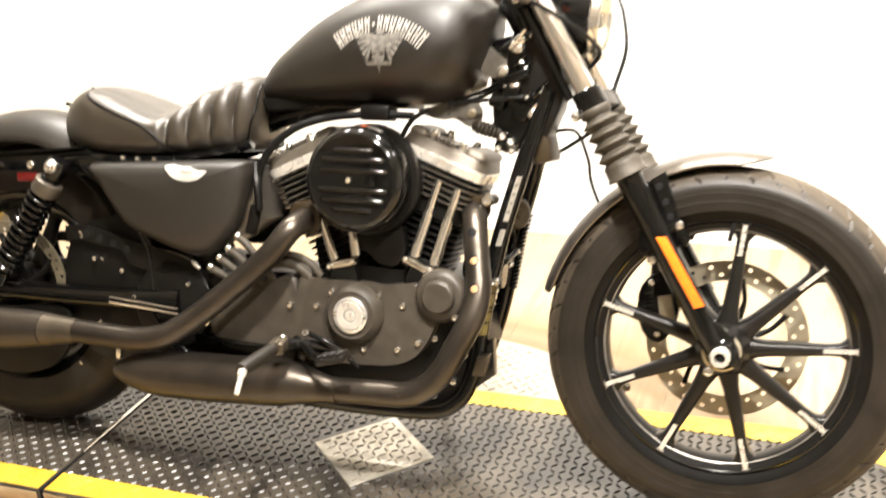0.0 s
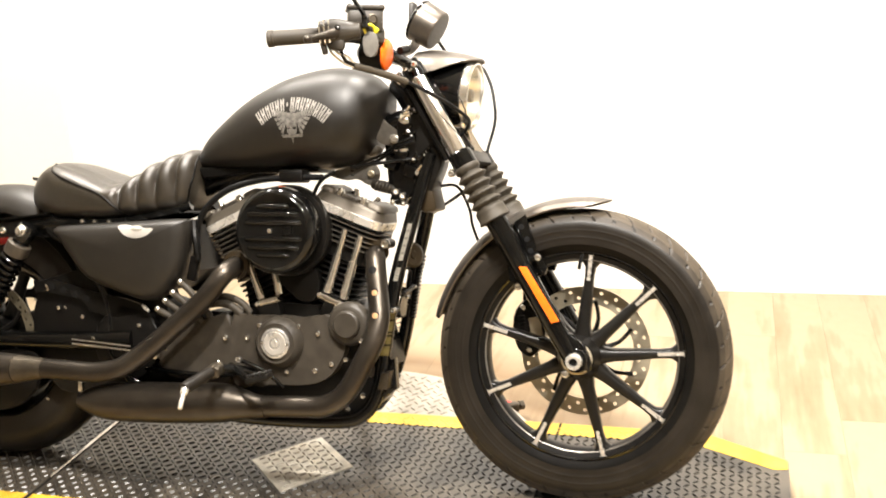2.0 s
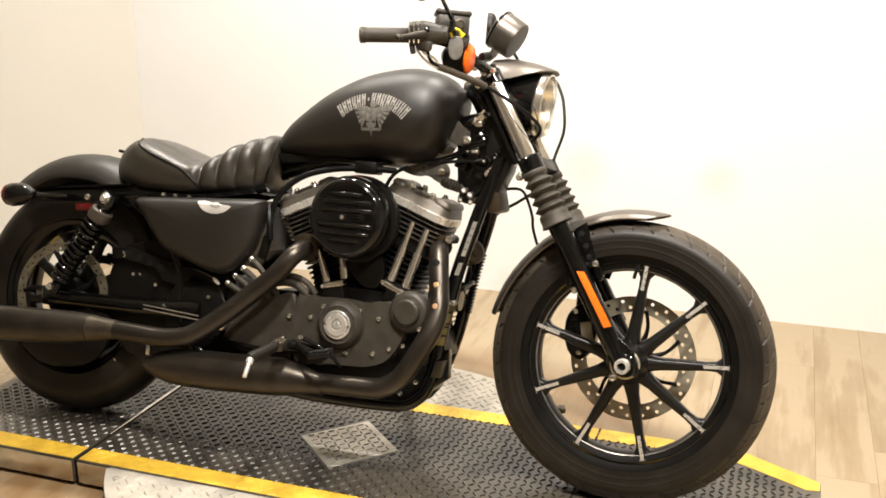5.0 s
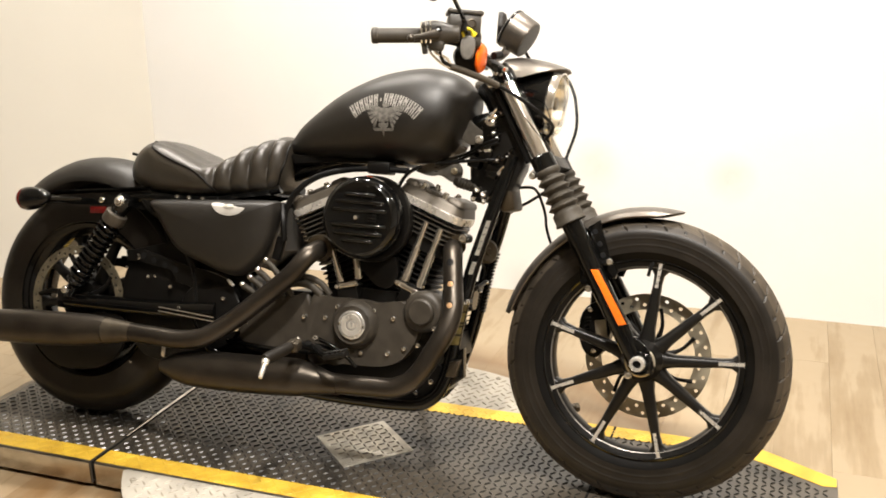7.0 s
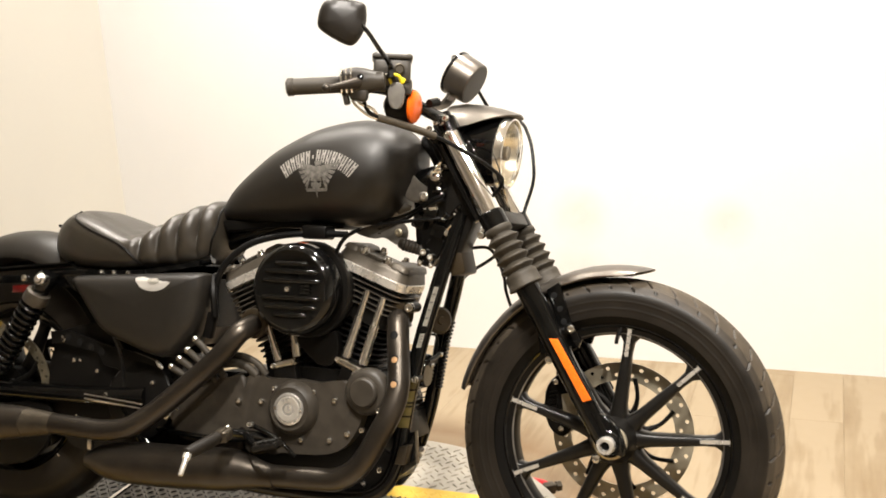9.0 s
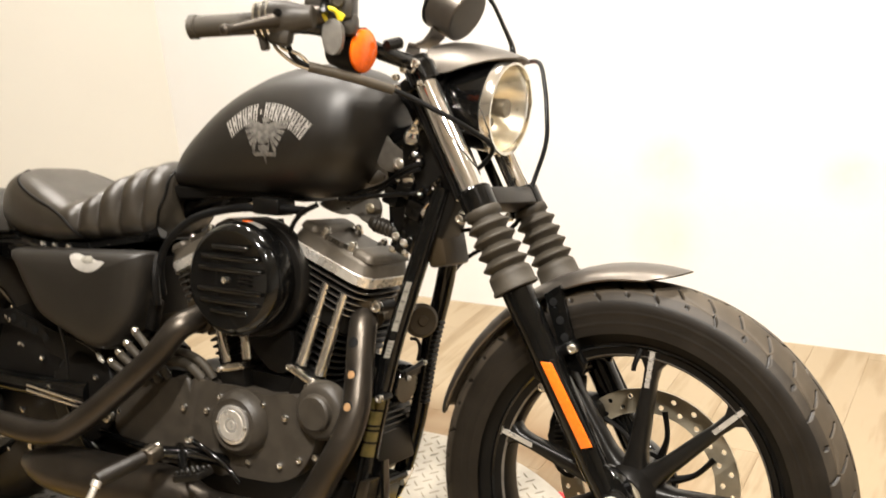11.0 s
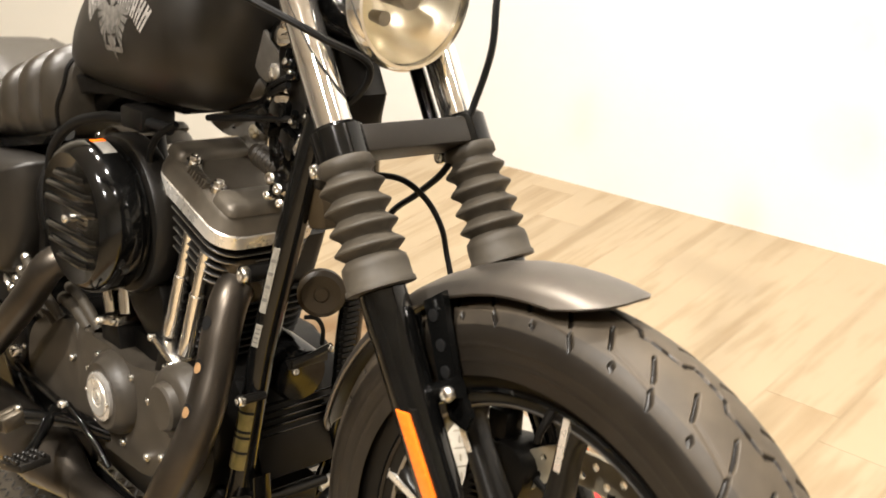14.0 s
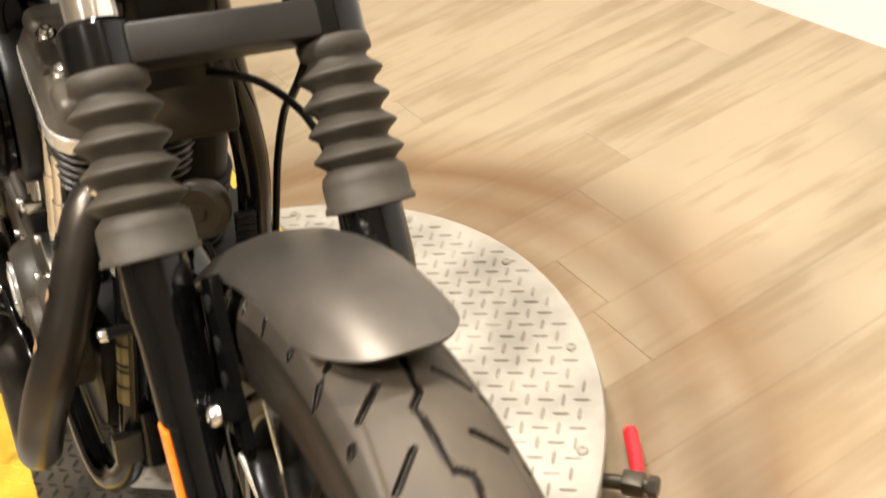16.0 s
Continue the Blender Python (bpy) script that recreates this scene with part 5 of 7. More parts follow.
def tank_side(x, z):
    """How far to the right the tank's flank lies at x and z."""
    zb, zt, w = tank_at(x)
    sec = [q for q in tank_section(zb, zt, w, 120) if q[0] >= 0]
    sec.sort(key=lambda q: q[1])
    return float(np.interp(z, [q[1] for q in sec], [q[0] for q in sec]))


def decal(name, polys, material, parent, label, lift_=0.0009):
    """Flat print laid on the tank's flank, polygon by polygon."""
    verts, faces = [], []
    for poly in polys:
        k = len(verts)
        if len(poly) == 4:
            # a fine patch, so that it hugs the swell
            n = 4
            for i in range(n + 1):
                for j in range(n + 1):
                    u, v = i / n, j / n
                    x = (1 - v) * ((1 - u) * poly[0][0] + u * poly[1][0]) + v * ((1 - u) * poly[3][0] + u * poly[2][0])
                    z = (1 - v) * ((1 - u) * poly[0][1] + u * poly[1][1]) + v * ((1 - u) * poly[3][1] + u * poly[2][1])
                    verts.append((x, -tank_side(x, z) - lift_, z))
            faces += [(k + i * (n + 1) + j, k + (i + 1) * (n + 1) + j, k + (i + 1) * (n + 1) + j + 1, k + i * (n + 1) + j + 1) for i in range(n) for j in range(n)]
            continue
        for x, z in poly:
            verts.append((x, -tank_side(x, z) - lift_ - 0.0006, z))
        faces.append(tuple(range(k, k + len(poly))))
    return grid_mesh(name, verts, faces, material, parent, label)


def arc_bar(a0, a1, r0, r1, c=(-0.636, 0.745)):
    return [(c[0] + r * math.sin(radians(a)), c[1] + r * math.cos(radians(a))) for r, a in ((r0, a0), (r0, a1), (r1, a1), (r1, a0))]


marks = []
for k in range(15):
    a0 = -40.0 + 5.3 * k
    if k == 6:
        marks.append(arc_bar(a0 + 1.6, a0 + 3.2, 0.138, 0.146))
        continue
    low = 0.129 - 0.006 * abs(k - 7) / 7
    marks.append(arc_bar(a0 + 0.5, a0 + 1.9, low, 0.157))
    marks.append(arc_bar(a0 + 2.9, a0 + 4.4, low, 0.157))
    marks.append(arc_bar(a0 + 1.9, a0 + 2.9, 0.139 + 0.006 * (k % 3 - 1), 0.145 + 0.006 * (k % 3 - 1)))
for m_ in marks:
    decal("lettering_bar", [m_], GREY_INK, bike, "grey printed bar on the tank")
wing = []
for s in (-1, 1):
    for k in range(6):
        x0, z0 = -0.636 + s * 0.012, 0.868 - 0.003 * k
        x1, z1 = -0.636 + s * (0.058 - 0.006 * k), 0.876 - 0.0105 * k
        wing.append([(x0, z0), (x1, z1), (x1 - s * 0.005, z1 - 0.007), (x0, z0 - 0.006)])
wing += [[(-0.664, 0.866), (-0.608, 0.867), (-0.614, 0.846), (-0.636, 0.836), (-0.658, 0.846)], [(-0.645, 0.876), (-0.630, 0.878), (-0.624, 0.870), (-0.640, 0.866)], [(-0.650, 0.842), (-0.622, 0.843), (-0.624, 0.822), (-0.636, 0.814), (-0.648, 0.822)], [(-0.664, 0.818), (-0.608, 0.819), (-0.612, 0.812), (-0.660, 0.811)], [(-0.639, 0.811), (-0.633, 0.811), (-0.636, 0.797)]]
for m_ in wing:
    decal("emblem_piece", [m_], DARK_INK, bike, "faded grey print of the tank emblem")
quick("tank_bracket", lambda b: prism(b, spline([(-0.475, 0.826), (-0.466, 0.840), (-0.4545, 0.856), (-0.440, 0.845), (-0.412, 0.824), (-0.404, 0.810), (-0.411, 0.795), (-0.426, 0.793), (-0.461, 0.802)], 3, True), -0.030, -0.025, 0.0015), PLATE, bike, "flat grey-black tank mounting bracket")
quick("tank_bolt", lambda b: bolt(b, (-0.4247, -0.030, 0.810), RIGHT, 0.0105, 0.006, 14), BRIGHT, bike)
quick("bracket_tab", lambda b: prism(b, [(-0.492, 0.776), (-0.470, 0.797), (-0.455, 0.789), (-0.459, 0.779), (-0.485, 0.770)], -0.024, -0.018, 0.0015), PLATE, bike, "short grey tab behind the bracket")
quick("coil_bracket", lambda b: prism(b, spline([(-0.595, 0.734), (-0.560, 0.743), (-0.524, 0.752), (-0.495, 0.757), (-0.476, 0.752), (-0.465, 0.735), (-0.469, 0.713), (-0.488, 0.704), (-0.506, 0.712), (-0.520, 0.720), (-0.546, 0.716), (-0.580, 0.724)], 3, True), -0.018, -0.012, 0.0015), PLATE, bike, "flat grey-black coil bracket")
quick("coil_bolt", lambda b: bolt(b, (-0.486, -0.018, 0.731), RIGHT, 0.009, 0.005), ROTOR, bike)
for dz in (0.738, 0.728):
    # Thin black bar on the solid bracket, painting a slot's dark.
    quick("bracket_slot", lambda b: rbox(b, (0.007, 0.0012, 0.0026), pose(-0.5325, -0.0182, dz), 0.0005), SEAM, bike)
quick("ribbed_boot", lambda b: lathe(b, [(0.010, -0.008)] + [(0.0145 if k % 2 else 0.0122, 0.004 * k) for k in range(13)] + [(0.009, 0.056)], (-0.474, -0.020, 0.706), (0.053, 0.0, -0.0125), 24), WRINKLE, bike, "ribbed black rubber boot")
quick("neck_casting", lambda b: prism(b, [(-0.420, 0.845), (-0.385, 0.880), (-0.345, 0.885), (-0.300, 0.800), (-0.315, 0.745), (-0.335, 0.690), (-0.368, 0.690), (-0.392, 0.745), (-0.418, 0.790)], -0.034, 0.034, 0.008), SATIN, frame_part, "black cast steering neck")
for x, z, r, lead in ((-0.391, 0.868, 0.008, 1), (-0.398, 0.854, 0.011, 1), (-0.388, 0.824, 0.008, 0), (-0.379, 0.813, 0.006, 0), (-0.401, 0.785, 0.009, 1), (-0.417, 0.781, 0.007, 0), (-0.372, 0.871, 0.005, 0), (-0.344, 0.778, 0.006, 0), (-0.349, 0.770, 0.005, 0), (-0.362, 0.733, 0.009, 1), (-0.366, 0.696, 0.005, 0), (-0.371, 0.667, 0.006, 0), (-0.375, 0.760, 0.006, 0)):
    quick("neck_fitting", lambda b: (lathe(b, [(r * 1.25, -0.016), (r * 1.25, 0.004), (r * 0.9, 0.007), (r * 0.5, 0.008)], (x, -0.036, z), (0.25, -1, 0.35), 14), lathe(b, [(0.004, -0.02), (0.004, 0.012)], (x, -0.04, z + r), (0.7, -0.3, 0.6), 8)), CHROME if lead else GLOSS, bike, "bright clamp fitting" if lead else "")
    if not lead:
        quick("fitting_bolt", lambda b: bolt(b, (x, -0.042, z + 0.002), (0.2, -1, 0.3), r * 0.6, 0.004), BOLT, bike)
quick("nose_fitting", lambda b: (rbox(b, (0.030, 0.028, 0.030), pose(-0.420, -0.018, 0.676, 0, 20, 0), 0.006), sweep(b, [(-0.420, -0.02, 0.69), (-0.412, -0.024, 0.712), (-0.398, -0.02, 0.728)], 0.007, 10, 4)), GLOSS, bike, "gloss black sensor body")
for x, z, r in ((-0.421, 0.688, 0.0085), (-0.405, 0.678, 0.0080), (-0.428, 0.666, 0.006), (-0.402, 0.662, 0.006)):
    quick("nose_bolt", lambda b: bolt(b, (x, -0.034, z), (0.4, -1, 0.25), r, 0.010), BOLT, bike)

# ---- seat ----
SEAT = [  # x, floor, top, half width
    (-1.378, 0.660, 0.690, 0.045), (-1.365, 0.645, 0.712, 0.075), (-1.335, 0.630, 0.745, 0.105), (-1.30, 0.620, 0.763, 0.122), (-1.26, 0.615, 0.757, 0.132), (-1.20, 0.615, 0.738, 0.139), (-1.15, 0.617, 0.718, 0.140), (-1.12, 0.620, 0.711, 0.137),
    (-1.08, 0.624, 0.727, 0.130), (-1.03, 0.628, 0.760, 0.119), (-0.98, 0.634, 0.781, 0.106), (-0.945, 0.645, 0.792, 0.094), (-0.925, 0.665, 0.790, 0.080), (-0.912, 0.70, 0.775, 0.055)]


def seat_loops():
    out = []
    for q in spline([np.array(s) for s in SEAT], 16):
        x, zb, zt, w = q
        groove = 0.0
        for g in (-1.092, -1.048, -1.003, -0.958):
            groove = max(groove, math.exp(-abs((x - g) / 0.0075) ** 1.3))
        loop = []
        for k in range(48):
            a = 2 * math.pi * k / 48
            c, s = math.cos(a), math.sin(a)
            y = w * math.copysign(abs(c) ** 0.62, c)
            z = (zb + zt) / 2 + (zt - zb) / 2 * math.copysign(abs(s) ** 0.72, s)
            up = max(0.0, min(1.0, (z - zb) / (zt - zb) * 2.2 - 0.1))
            d = 0.015 * groove * up
            # a dished panel on the rear hump
            if -1.31 < x < -1.13 and s > 0.2:
                for gy in (-0.075, -0.025, 0.025, 0.075):
                    d = max(d, 0.005 * math.exp(-((y - gy) / 0.005) ** 2))
            loop.append((x, y * (1 - d / max(w, 0.03) * 1.2), z - d * max(0, s)))
        out.append(loop)
    return out


seat = quick("seat", lambda b: rings(b, seat_loops()), LEATHER, bike, "black vinyl solo seat with stitched ribs", sharp=80)


def seat_side(x, z):
    zb, zt, w = [float(np.interp(x, [q[0] for q in SEAT], [q[k] for q in SEAT])) for k in (1, 2, 3)]
    s = max(-1, min(1, (z - (zb + zt) / 2) / ((zt - zb) / 2)))
    return w * (max(0, 1 - abs(s) ** (2 / 0.72)) ** 0.5) ** 0.62


for side in (-1, 1):
    quick("seat_piping", lambda b: sweep(b, [(x, side * (seat_side(x, z) + 0.001), z) for x, z in ((-1.298, 0.758), (-1.285, 0.742), (-1.25, 0.725), (-1.20, 0.707), (-1.15, 0.690), (-1.115, 0.672), (-1.09, 0.645), (-1.082, 0.628))], 0.0032, 8, 5), MATTE, seat, "raised black seam piping")
    quick("seat_piping", lambda b: sweep(b, [(x, side * (seat_side(x, z) + 0.001), z) for x, z in ((-0.918, 0.780), (-0.916, 0.76), (-0.918, 0.73), (-0.924, 0.70), (-0.934, 0.67), (-0.950, 0.648))], 0.003, 8, 5), MATTE, seat, "raised black seam piping")
quick("seat_pan", lambda b: rings(b, [[(x, y * w, z) for y, z in ((-1, zb), (-0.9, zb + 0.012), (0.9, zb + 0.012), (1, zb))] for x, w, zb in ((-1.33, 0.09, 0.626), (-1.2, 0.132, 0.608), (-1.08, 0.124, 0.615), (-0.95, 0.09, 0.640))]), GLOSS, seat)

# ---- rear fender, struts, lamps ----
quick("rear_fender", lambda b: fender_shell(b, RW, lambda a: lerp([(60, 0.390), (75, 0.395), (100, 0.389), (125, 0.372), (140, 0.360)], a), lambda a: lerp([(60, 0.096), (100, 0.098), (118, 0.097), (126, 0.092), (131, 0.076), (134, 0.045)], a),
      [62, 66, 72, 78, 84, 90, 96, 102, 108, 113, 118, 122, 126, 129, 131.5, 133.5], drop=0.95), PAINT, bike, "satin black chopped rear fender", sharp=60)
for side in (-1, 1):
    y = side * 0.108
    st = quick("fender_strut", lambda b: prism(b, [(-1.595, 0.602), (-1.44, 0.618), (-1.29, 0.634), (-1.265, 0.622), (-1.262, 0.585), (-1.30, 0.575), (-1.37, 0.590), (-1.48, 0.578), (-1.60, 0.572)], y - 0.006, y + 0.006, 0.003), GLOSS, bike, "black fender strut")
    quick("strut_bolt", lambda b: bolt(b, (-1.425, y + side * 0.006, 0.594), (0, side, 0), 0.009, 0.006), BOLT, st)
    quick("strut_flange", lambda b: prism(b, [(-1.60, 0.606), (-1.44, 0.622), (-1.285, 0.638), (-1.285, 0.634), (-1.44, 0.618), (-1.60, 0.602)], y - 0.02, y + 0.008), GLOSS, st)
    tc = Vector((-1.60, side * 0.19, 0.583))
    quick("rear_turn_signal", lambda b: (lathe(b, [(0.026, -0.008), (0.031, 0.0), (0.030, 0.02), (0.024, 0.045), (0.012, 0.066), (0.006, 0.07)], tc, (1, 0, 0.12), 24), sweep(b, [tc + Vector((0.03, 0, 0.0)), (-1.565, side * 0.12, 0.588)], 0.008, 10, 1), sweep(b, [tc + Vector((0.055, 0, 0.004)), (-1.48, side * 0.13, 0.592)], 0.006, 8, 1)), GLOSS, bike, "black bullet rear turn signal")
    quick("rear_lens", lambda b: lathe(b, [(0.028, 0.004), (0.028, 0.012), (0.02, 0.022), (0.001, 0.026)], tc, (-1, 0, -0.12), 24), REDLENS, bike, "red rear lens")
    quick("side_reflector", lambda b: rbox(b, (0.05, 0.006, 0.018), pose(-1.435, side * 0.114, 0.567, 0, -4, 0), 0.002), REDLENS, bike, "red side reflector")
    # shock absorber
    s0, s1 = Vector((-1.338, side * 0.138, 0.594)), Vector((-1.487, side * 0.138, 0.352))
    sd = (s1 - s0).normalized()
    sl_ = (s1 - s0).length
    shock = quick("shock_absorber", lambda b: (lathe(b, [(0.0205, 0.03), (0.0205, sl_ - 0.03)], s0, sd, 20), lathe(b, [(0.018, -0.016), (0.024, -0.008), (0.024, 0.014), (0.018, 0.03), (0.028, 0.042), (0.028, 0.05)], s0, sd, 24), lathe(b, [(0.022, sl_ * 0.55), (0.022, sl_ - 0.04), (0.027, sl_ - 0.035), (0.027, sl_ - 0.028), (0.014, sl_ - 0.014), (0.016, sl_ + 0.014)], s0, sd, 24)), GLOSS, bike, "gloss black rear shock")
    quick("preload_collar", lambda b: lathe(b, [(0.024, 0.034), (0.029, 0.037), (0.030, 0.060), (0.0275, 0.066), (0.02, 0.067)], s0, sd, 24), HEADGREY, shock, "grey preload collar")
    turns = 11.5
    u = sd.cross(Vector((0, 1, 0))).normalized()
    coil = [s0 + sd * (0.066 + (sl_ - 0.106) * k / 230) + 0.0262 * (math.cos(2 * math.pi * turns * k / 230) * u + math.sin(2 * math.pi * turns * k / 230) * Vector((0, 1, 0))) for k in range(231)]
    quick("shock_spring", lambda b: sweep(b, coil, 0.0042, 8, 1), GLOSS, shock, "gloss black coil spring")
    quick("shock_bolt", lambda b: (lathe(b, [(0.016, -0.004), (0.016, 0.02), (0.012, 0.026)], s0, (0, side, 0), 16), bolt(b, s0 + Vector((0, side * 0.024, 0)), (0, side, 0), 0.010, 0.008)), BOLT, shock)
    quick("shock_bolt", lambda b: bolt(b, s1 + Vector((0, side * 0.018, 0)), (0, side, 0), 0.011, 0.012), BOLT, shock)
    quick("swingarm", lambda b: (sweep(b, [(-1.06, side * 0.105, 0.335), (-1.25, side * 0.108, 0.325), (-1.52, side * 0.108, 0.322)], [0.026, 0.022, 0.020], 14, 4), rbox(b, (0.10, 0.018, 0.05), pose(-1.50, side * 0.108, 0.322), 0.006)), GLOSS, bike, "black swingarm")
quick("taillight_stud", lambda b: sweep(b, [(-1.40, -0.03, 0.724), (-1.375, -0.03, 0.720)], 0.004, 8, 1), GLOSS, bike)
# Oversized black caliper shape, added to stand for the shade over disc and rim.
quick("rear_caliper", lambda b: prism(b, spline([(-1.60, 0.27), (-1.48, 0.285), (-1.36, 0.30), (-1.33, 0.26), (-1.35, 0.19), (-1.42, 0.145), (-1.54, 0.14), (-1.62, 0.20)], 3, True), -0.112, -0.095, 0.006), MATTE, bike, "black panel added for the shade over the rear brake")
quick("belt_guard", lambda b: prism(b, [(-1.34, 0.470), (-1.285, 0.474), (-1.165, 0.446), (-1.03, 0.428), (-1.025, 0.40), (-1.10, 0.385), (-1.18, 0.40), (-1.20, 0.43), (-1.30, 0.445), (-1.335, 0.44)], -0.115, -0.108, 0.002), MATTE, bike, "black perforated guard plate")
for k in range(4):
    # Black disc on the solid guard plate, painting a hole's dark.
    quick("guard_hole", lambda b: lathe(b, [(0.0085, 0), (0.0085, 0.001)], (-1.285 + 0.033 * k, -0.115, 0.458 - 0.009 * k), RIGHT, 14), SEAM, bike)
for k in (0, 1):
    quick("brake_line", lambda b: sweep(b, [(-1.215, -0.135, 0.322 + 0.010 * k), (-1.14, -0.138, 0.318 + 0.010 * k), (-1.05, -0.138, 0.312 + 0.010 * k)], 0.0026, 8, 2), CHROME, bike, "chrome brake line")
for q in ((-1.16, -0.135, 0.335), (-1.255, -0.12, 0.270), (-1.04, -0.125, 0.37), (-0.985, -0.14, 0.302), (-1.30, -0.12, 0.452), (-1.12, -0.12, 0.265), (-1.20, -0.12, 0.385), (-1.27, -0.118, 0.405)):
    quick("chassis_bolt", lambda b: bolt(b, (q[0], q[1] + 0.012, q[2]), RIGHT, 0.0062, 0.008), BOLT, bike)
quick("pivot_cover", lambda b: (prism(b, spline([(-1.13, 0.40), (-1.05, 0.42), (-1.0, 0.38), (-0.99, 0.30), (-1.05, 0.24), (-1.14, 0.26), (-1.17, 0.33)], 4, True), -0.115, 0.115, 0.008)), MATTE, bike, "black gearbox rear and pivot casting")
quick("lower_fender_guard", lambda b: sweep(b, [(-1.50, -0.095, 0.155), (-1.48, -0.10, 0.165), (-1.47, -0.10, 0.19)], 0.005, 8, 3), COLLAR, bike)
quick("rear_inner_fender", lambda b: prism(b, [(-1.29, 0.60), (-1.20, 0.60), (-1.10, 0.45), (-1.10, 0.30), (-1.17, 0.30), (-1.20, 0.44)], -0.085, 0.085, 0.005), MATTE, bike, "black battery tray and inner fender")

quick("inner_mudguard", lambda b: fender_shell(b, (RW[0], 0, RW[2]), lambda a: 0.340, lambda a: 0.085, [-2, 6, 14, 22, 30, 38, 46, 54, 62], drop=0.5), MATTE, bike, "black inner mudguard ahead of the tyre")

quick("lower_belt_guard", lambda b: prism(b, [(-1.66, 0.20), (-1.60, 0.27), (-1.40, 0.28), (-1.06, 0.27), (-1.06, 0.22), (-1.36, 0.135), (-1.60, 0.13)], 0.098, 0.106, 0.003), MATTE, bike, "black guard under the drive belt")
quick("disc_guard", lambda b: prism(b, [(-1.36, 0.27), (-1.352, 0.40), (-1.33, 0.47), (-1.22, 0.50), (-1.10, 0.47), (-0.98, 0.43), (-0.94, 0.30), (-0.80, 0.25), (-0.80, 0.165), (-1.12, 0.165), (-1.28, 0.20)], -0.098, -0.086, 0.003), MATTE, bike, "black guard plate behind the swingarm")

quick("cable_end", lambda b: sweep(b, [(-1.024, -0.128, 0.421), (-1.014, -0.13, 0.414), (-1.005, -0.13, 0.407)], [0.003, 0.005, 0.003], 8, 3), BRIGHT, bike, "bare metal cable end")
quick("thin_cable", lambda b: sweep(b, [(-1.087, -0.125, 0.438), (-1.05, -0.128, 0.430), (-1.024, -0.128, 0.421)], 0.0010, 6, 3), PLATE, bike)
for x, z in ((-1.323, 0.425), (-1.29, 0.46), (-1.237, 0.409), (-0.963, 0.319), (-1.24, 0.278), (-1.314, 0.175)):
    quick("chassis_clip", lambda b: rbox(b, (0.009, 0.005, 0.006), pose(x, -0.128 if z > 0.2 else -0.10, z, 0, 35, 0), 0.0015), BOLT, bike)
quick("belt_case", lambda b: prism(b, [(-1.46, 0.20), (-1.46, 0.44), (-1.42, 0.52), (-1.26, 0.545), (-1.10, 0.49), (-1.06, 0.40), (-1.06, 0.20)], 0.112, 0.120, 0.003), MATTE, bike, "black guard beside the drive belt")

# ---- side cover ----
cover_out = spline([(-1.262, 0.602), (-1.20, 0.611), (-1.05, 0.619), (-0.915, 0.626), (-0.896, 0.614), (-0.902, 0.56), (-0.915, 0.505), (-0.945, 0.462), (-0.975, 0.438), (-1.015, 0.432), (-1.08, 0.450), (-1.165, 0.481), (-1.212, 0.53), (-1.245, 0.575)], 5, True)
cc = (-1.06, 0.545)


def puff(b, outline, centre, levels):
    """A swelling cover: the outline drawn in towards its middle, level by level."""
    rings(b, [[(centre[0] + (x - centre[0]) * s, y, centre[1] + (z - centre[1]) * s) for x, z in outline] for s, y in levels])


cover = quick("side_cover", lambda b: puff(b, cover_out, cc, ((0.97, -0.09), (1.0, -0.118), (0.99, -0.132), (0.96, -0.144), (0.90, -0.154), (0.8, -0.162), (0.6, -0.168), (0.3, -0.171), (0.05, -0.172))), PAINT, bike, "satin black side cover", sharp=60)
LEVELS = ((0.0, -0.172), (0.3, -0.171), (0.6, -0.168), (0.8, -0.162), (0.9, -0.154), (0.96, -0.144), (0.99, -0.132), (1.0, -0.118))


def cover_y(z):
    return lerp(LEVELS, (z - cc[1]) / (0.618 - cc[1]))


def cover_plate(b, outline, lift_, thick):
    """A thin plate that follows the swell of the cover."""
    o = spline(outline, 4, True)
    m = (sum(q[0] for q in o) / len(o), sum(q[1] for q in o) / len(o))
    loops = []
    for s, h in ((1.0, lift_ - thick), (0.98, lift_), (0.66, lift_), (0.33, lift_), (0.03, lift_)):
        loops.append([(m[0] + (x - m[0]) * s, cover_y(m[1] + (z - m[1]) * s) - h, m[1] + (z - m[1]) * s) for x, z in o])
    rings(b, loops)


quick("side_badge", lambda b: cover_plate(b, [(-1.064, 0.611), (-1.016, 0.6135), (-0.967, 0.6155), (-0.969, 0.602), (-0.985, 0.587), (-1.012, 0.581), (-1.039, 0.586), (-1.057, 0.598)], 0.003, 0.004), SILVER_BADGE, cover, "silver half-round badge")
quick("badge_mark", lambda b: cover_plate(b, [(-1.028, 0.609), (-1.0, 0.610), (-1.0, 0.601), (-1.014, 0.597), (-1.028, 0.601)], 0.004, 0.001), LABEL, cover)
quick("oil_tank_left", lambda b: puff(b, cover_out, cc, ((0.97, 0.09), (1.0, 0.118), (0.96, 0.144), (0.8, 0.162), (0.3, 0.171))), PAINT, bike)
quick("under_seat_body", lambda b: prism(b, [(-1.22, 0.598), (-0.93, 0.61), (-0.93, 0.50), (-1.0, 0.45), (-1.1, 0.47), (-1.2, 0.54)], -0.088, 0.088, 0.004), MATTE, bike)
for x in (-1.155, -1.115, -1.19):
    quick("seat_rail_bolt", lambda b: bolt(b, (x, -0.12, 0.618), RIGHT, 0.006, 0.006), BOLT, bike)


# ---- engine ----
engine = tagged(new("engine"), "")
engine.parent = bike
CRANK = Vector((-0.648, 0, 0.300))


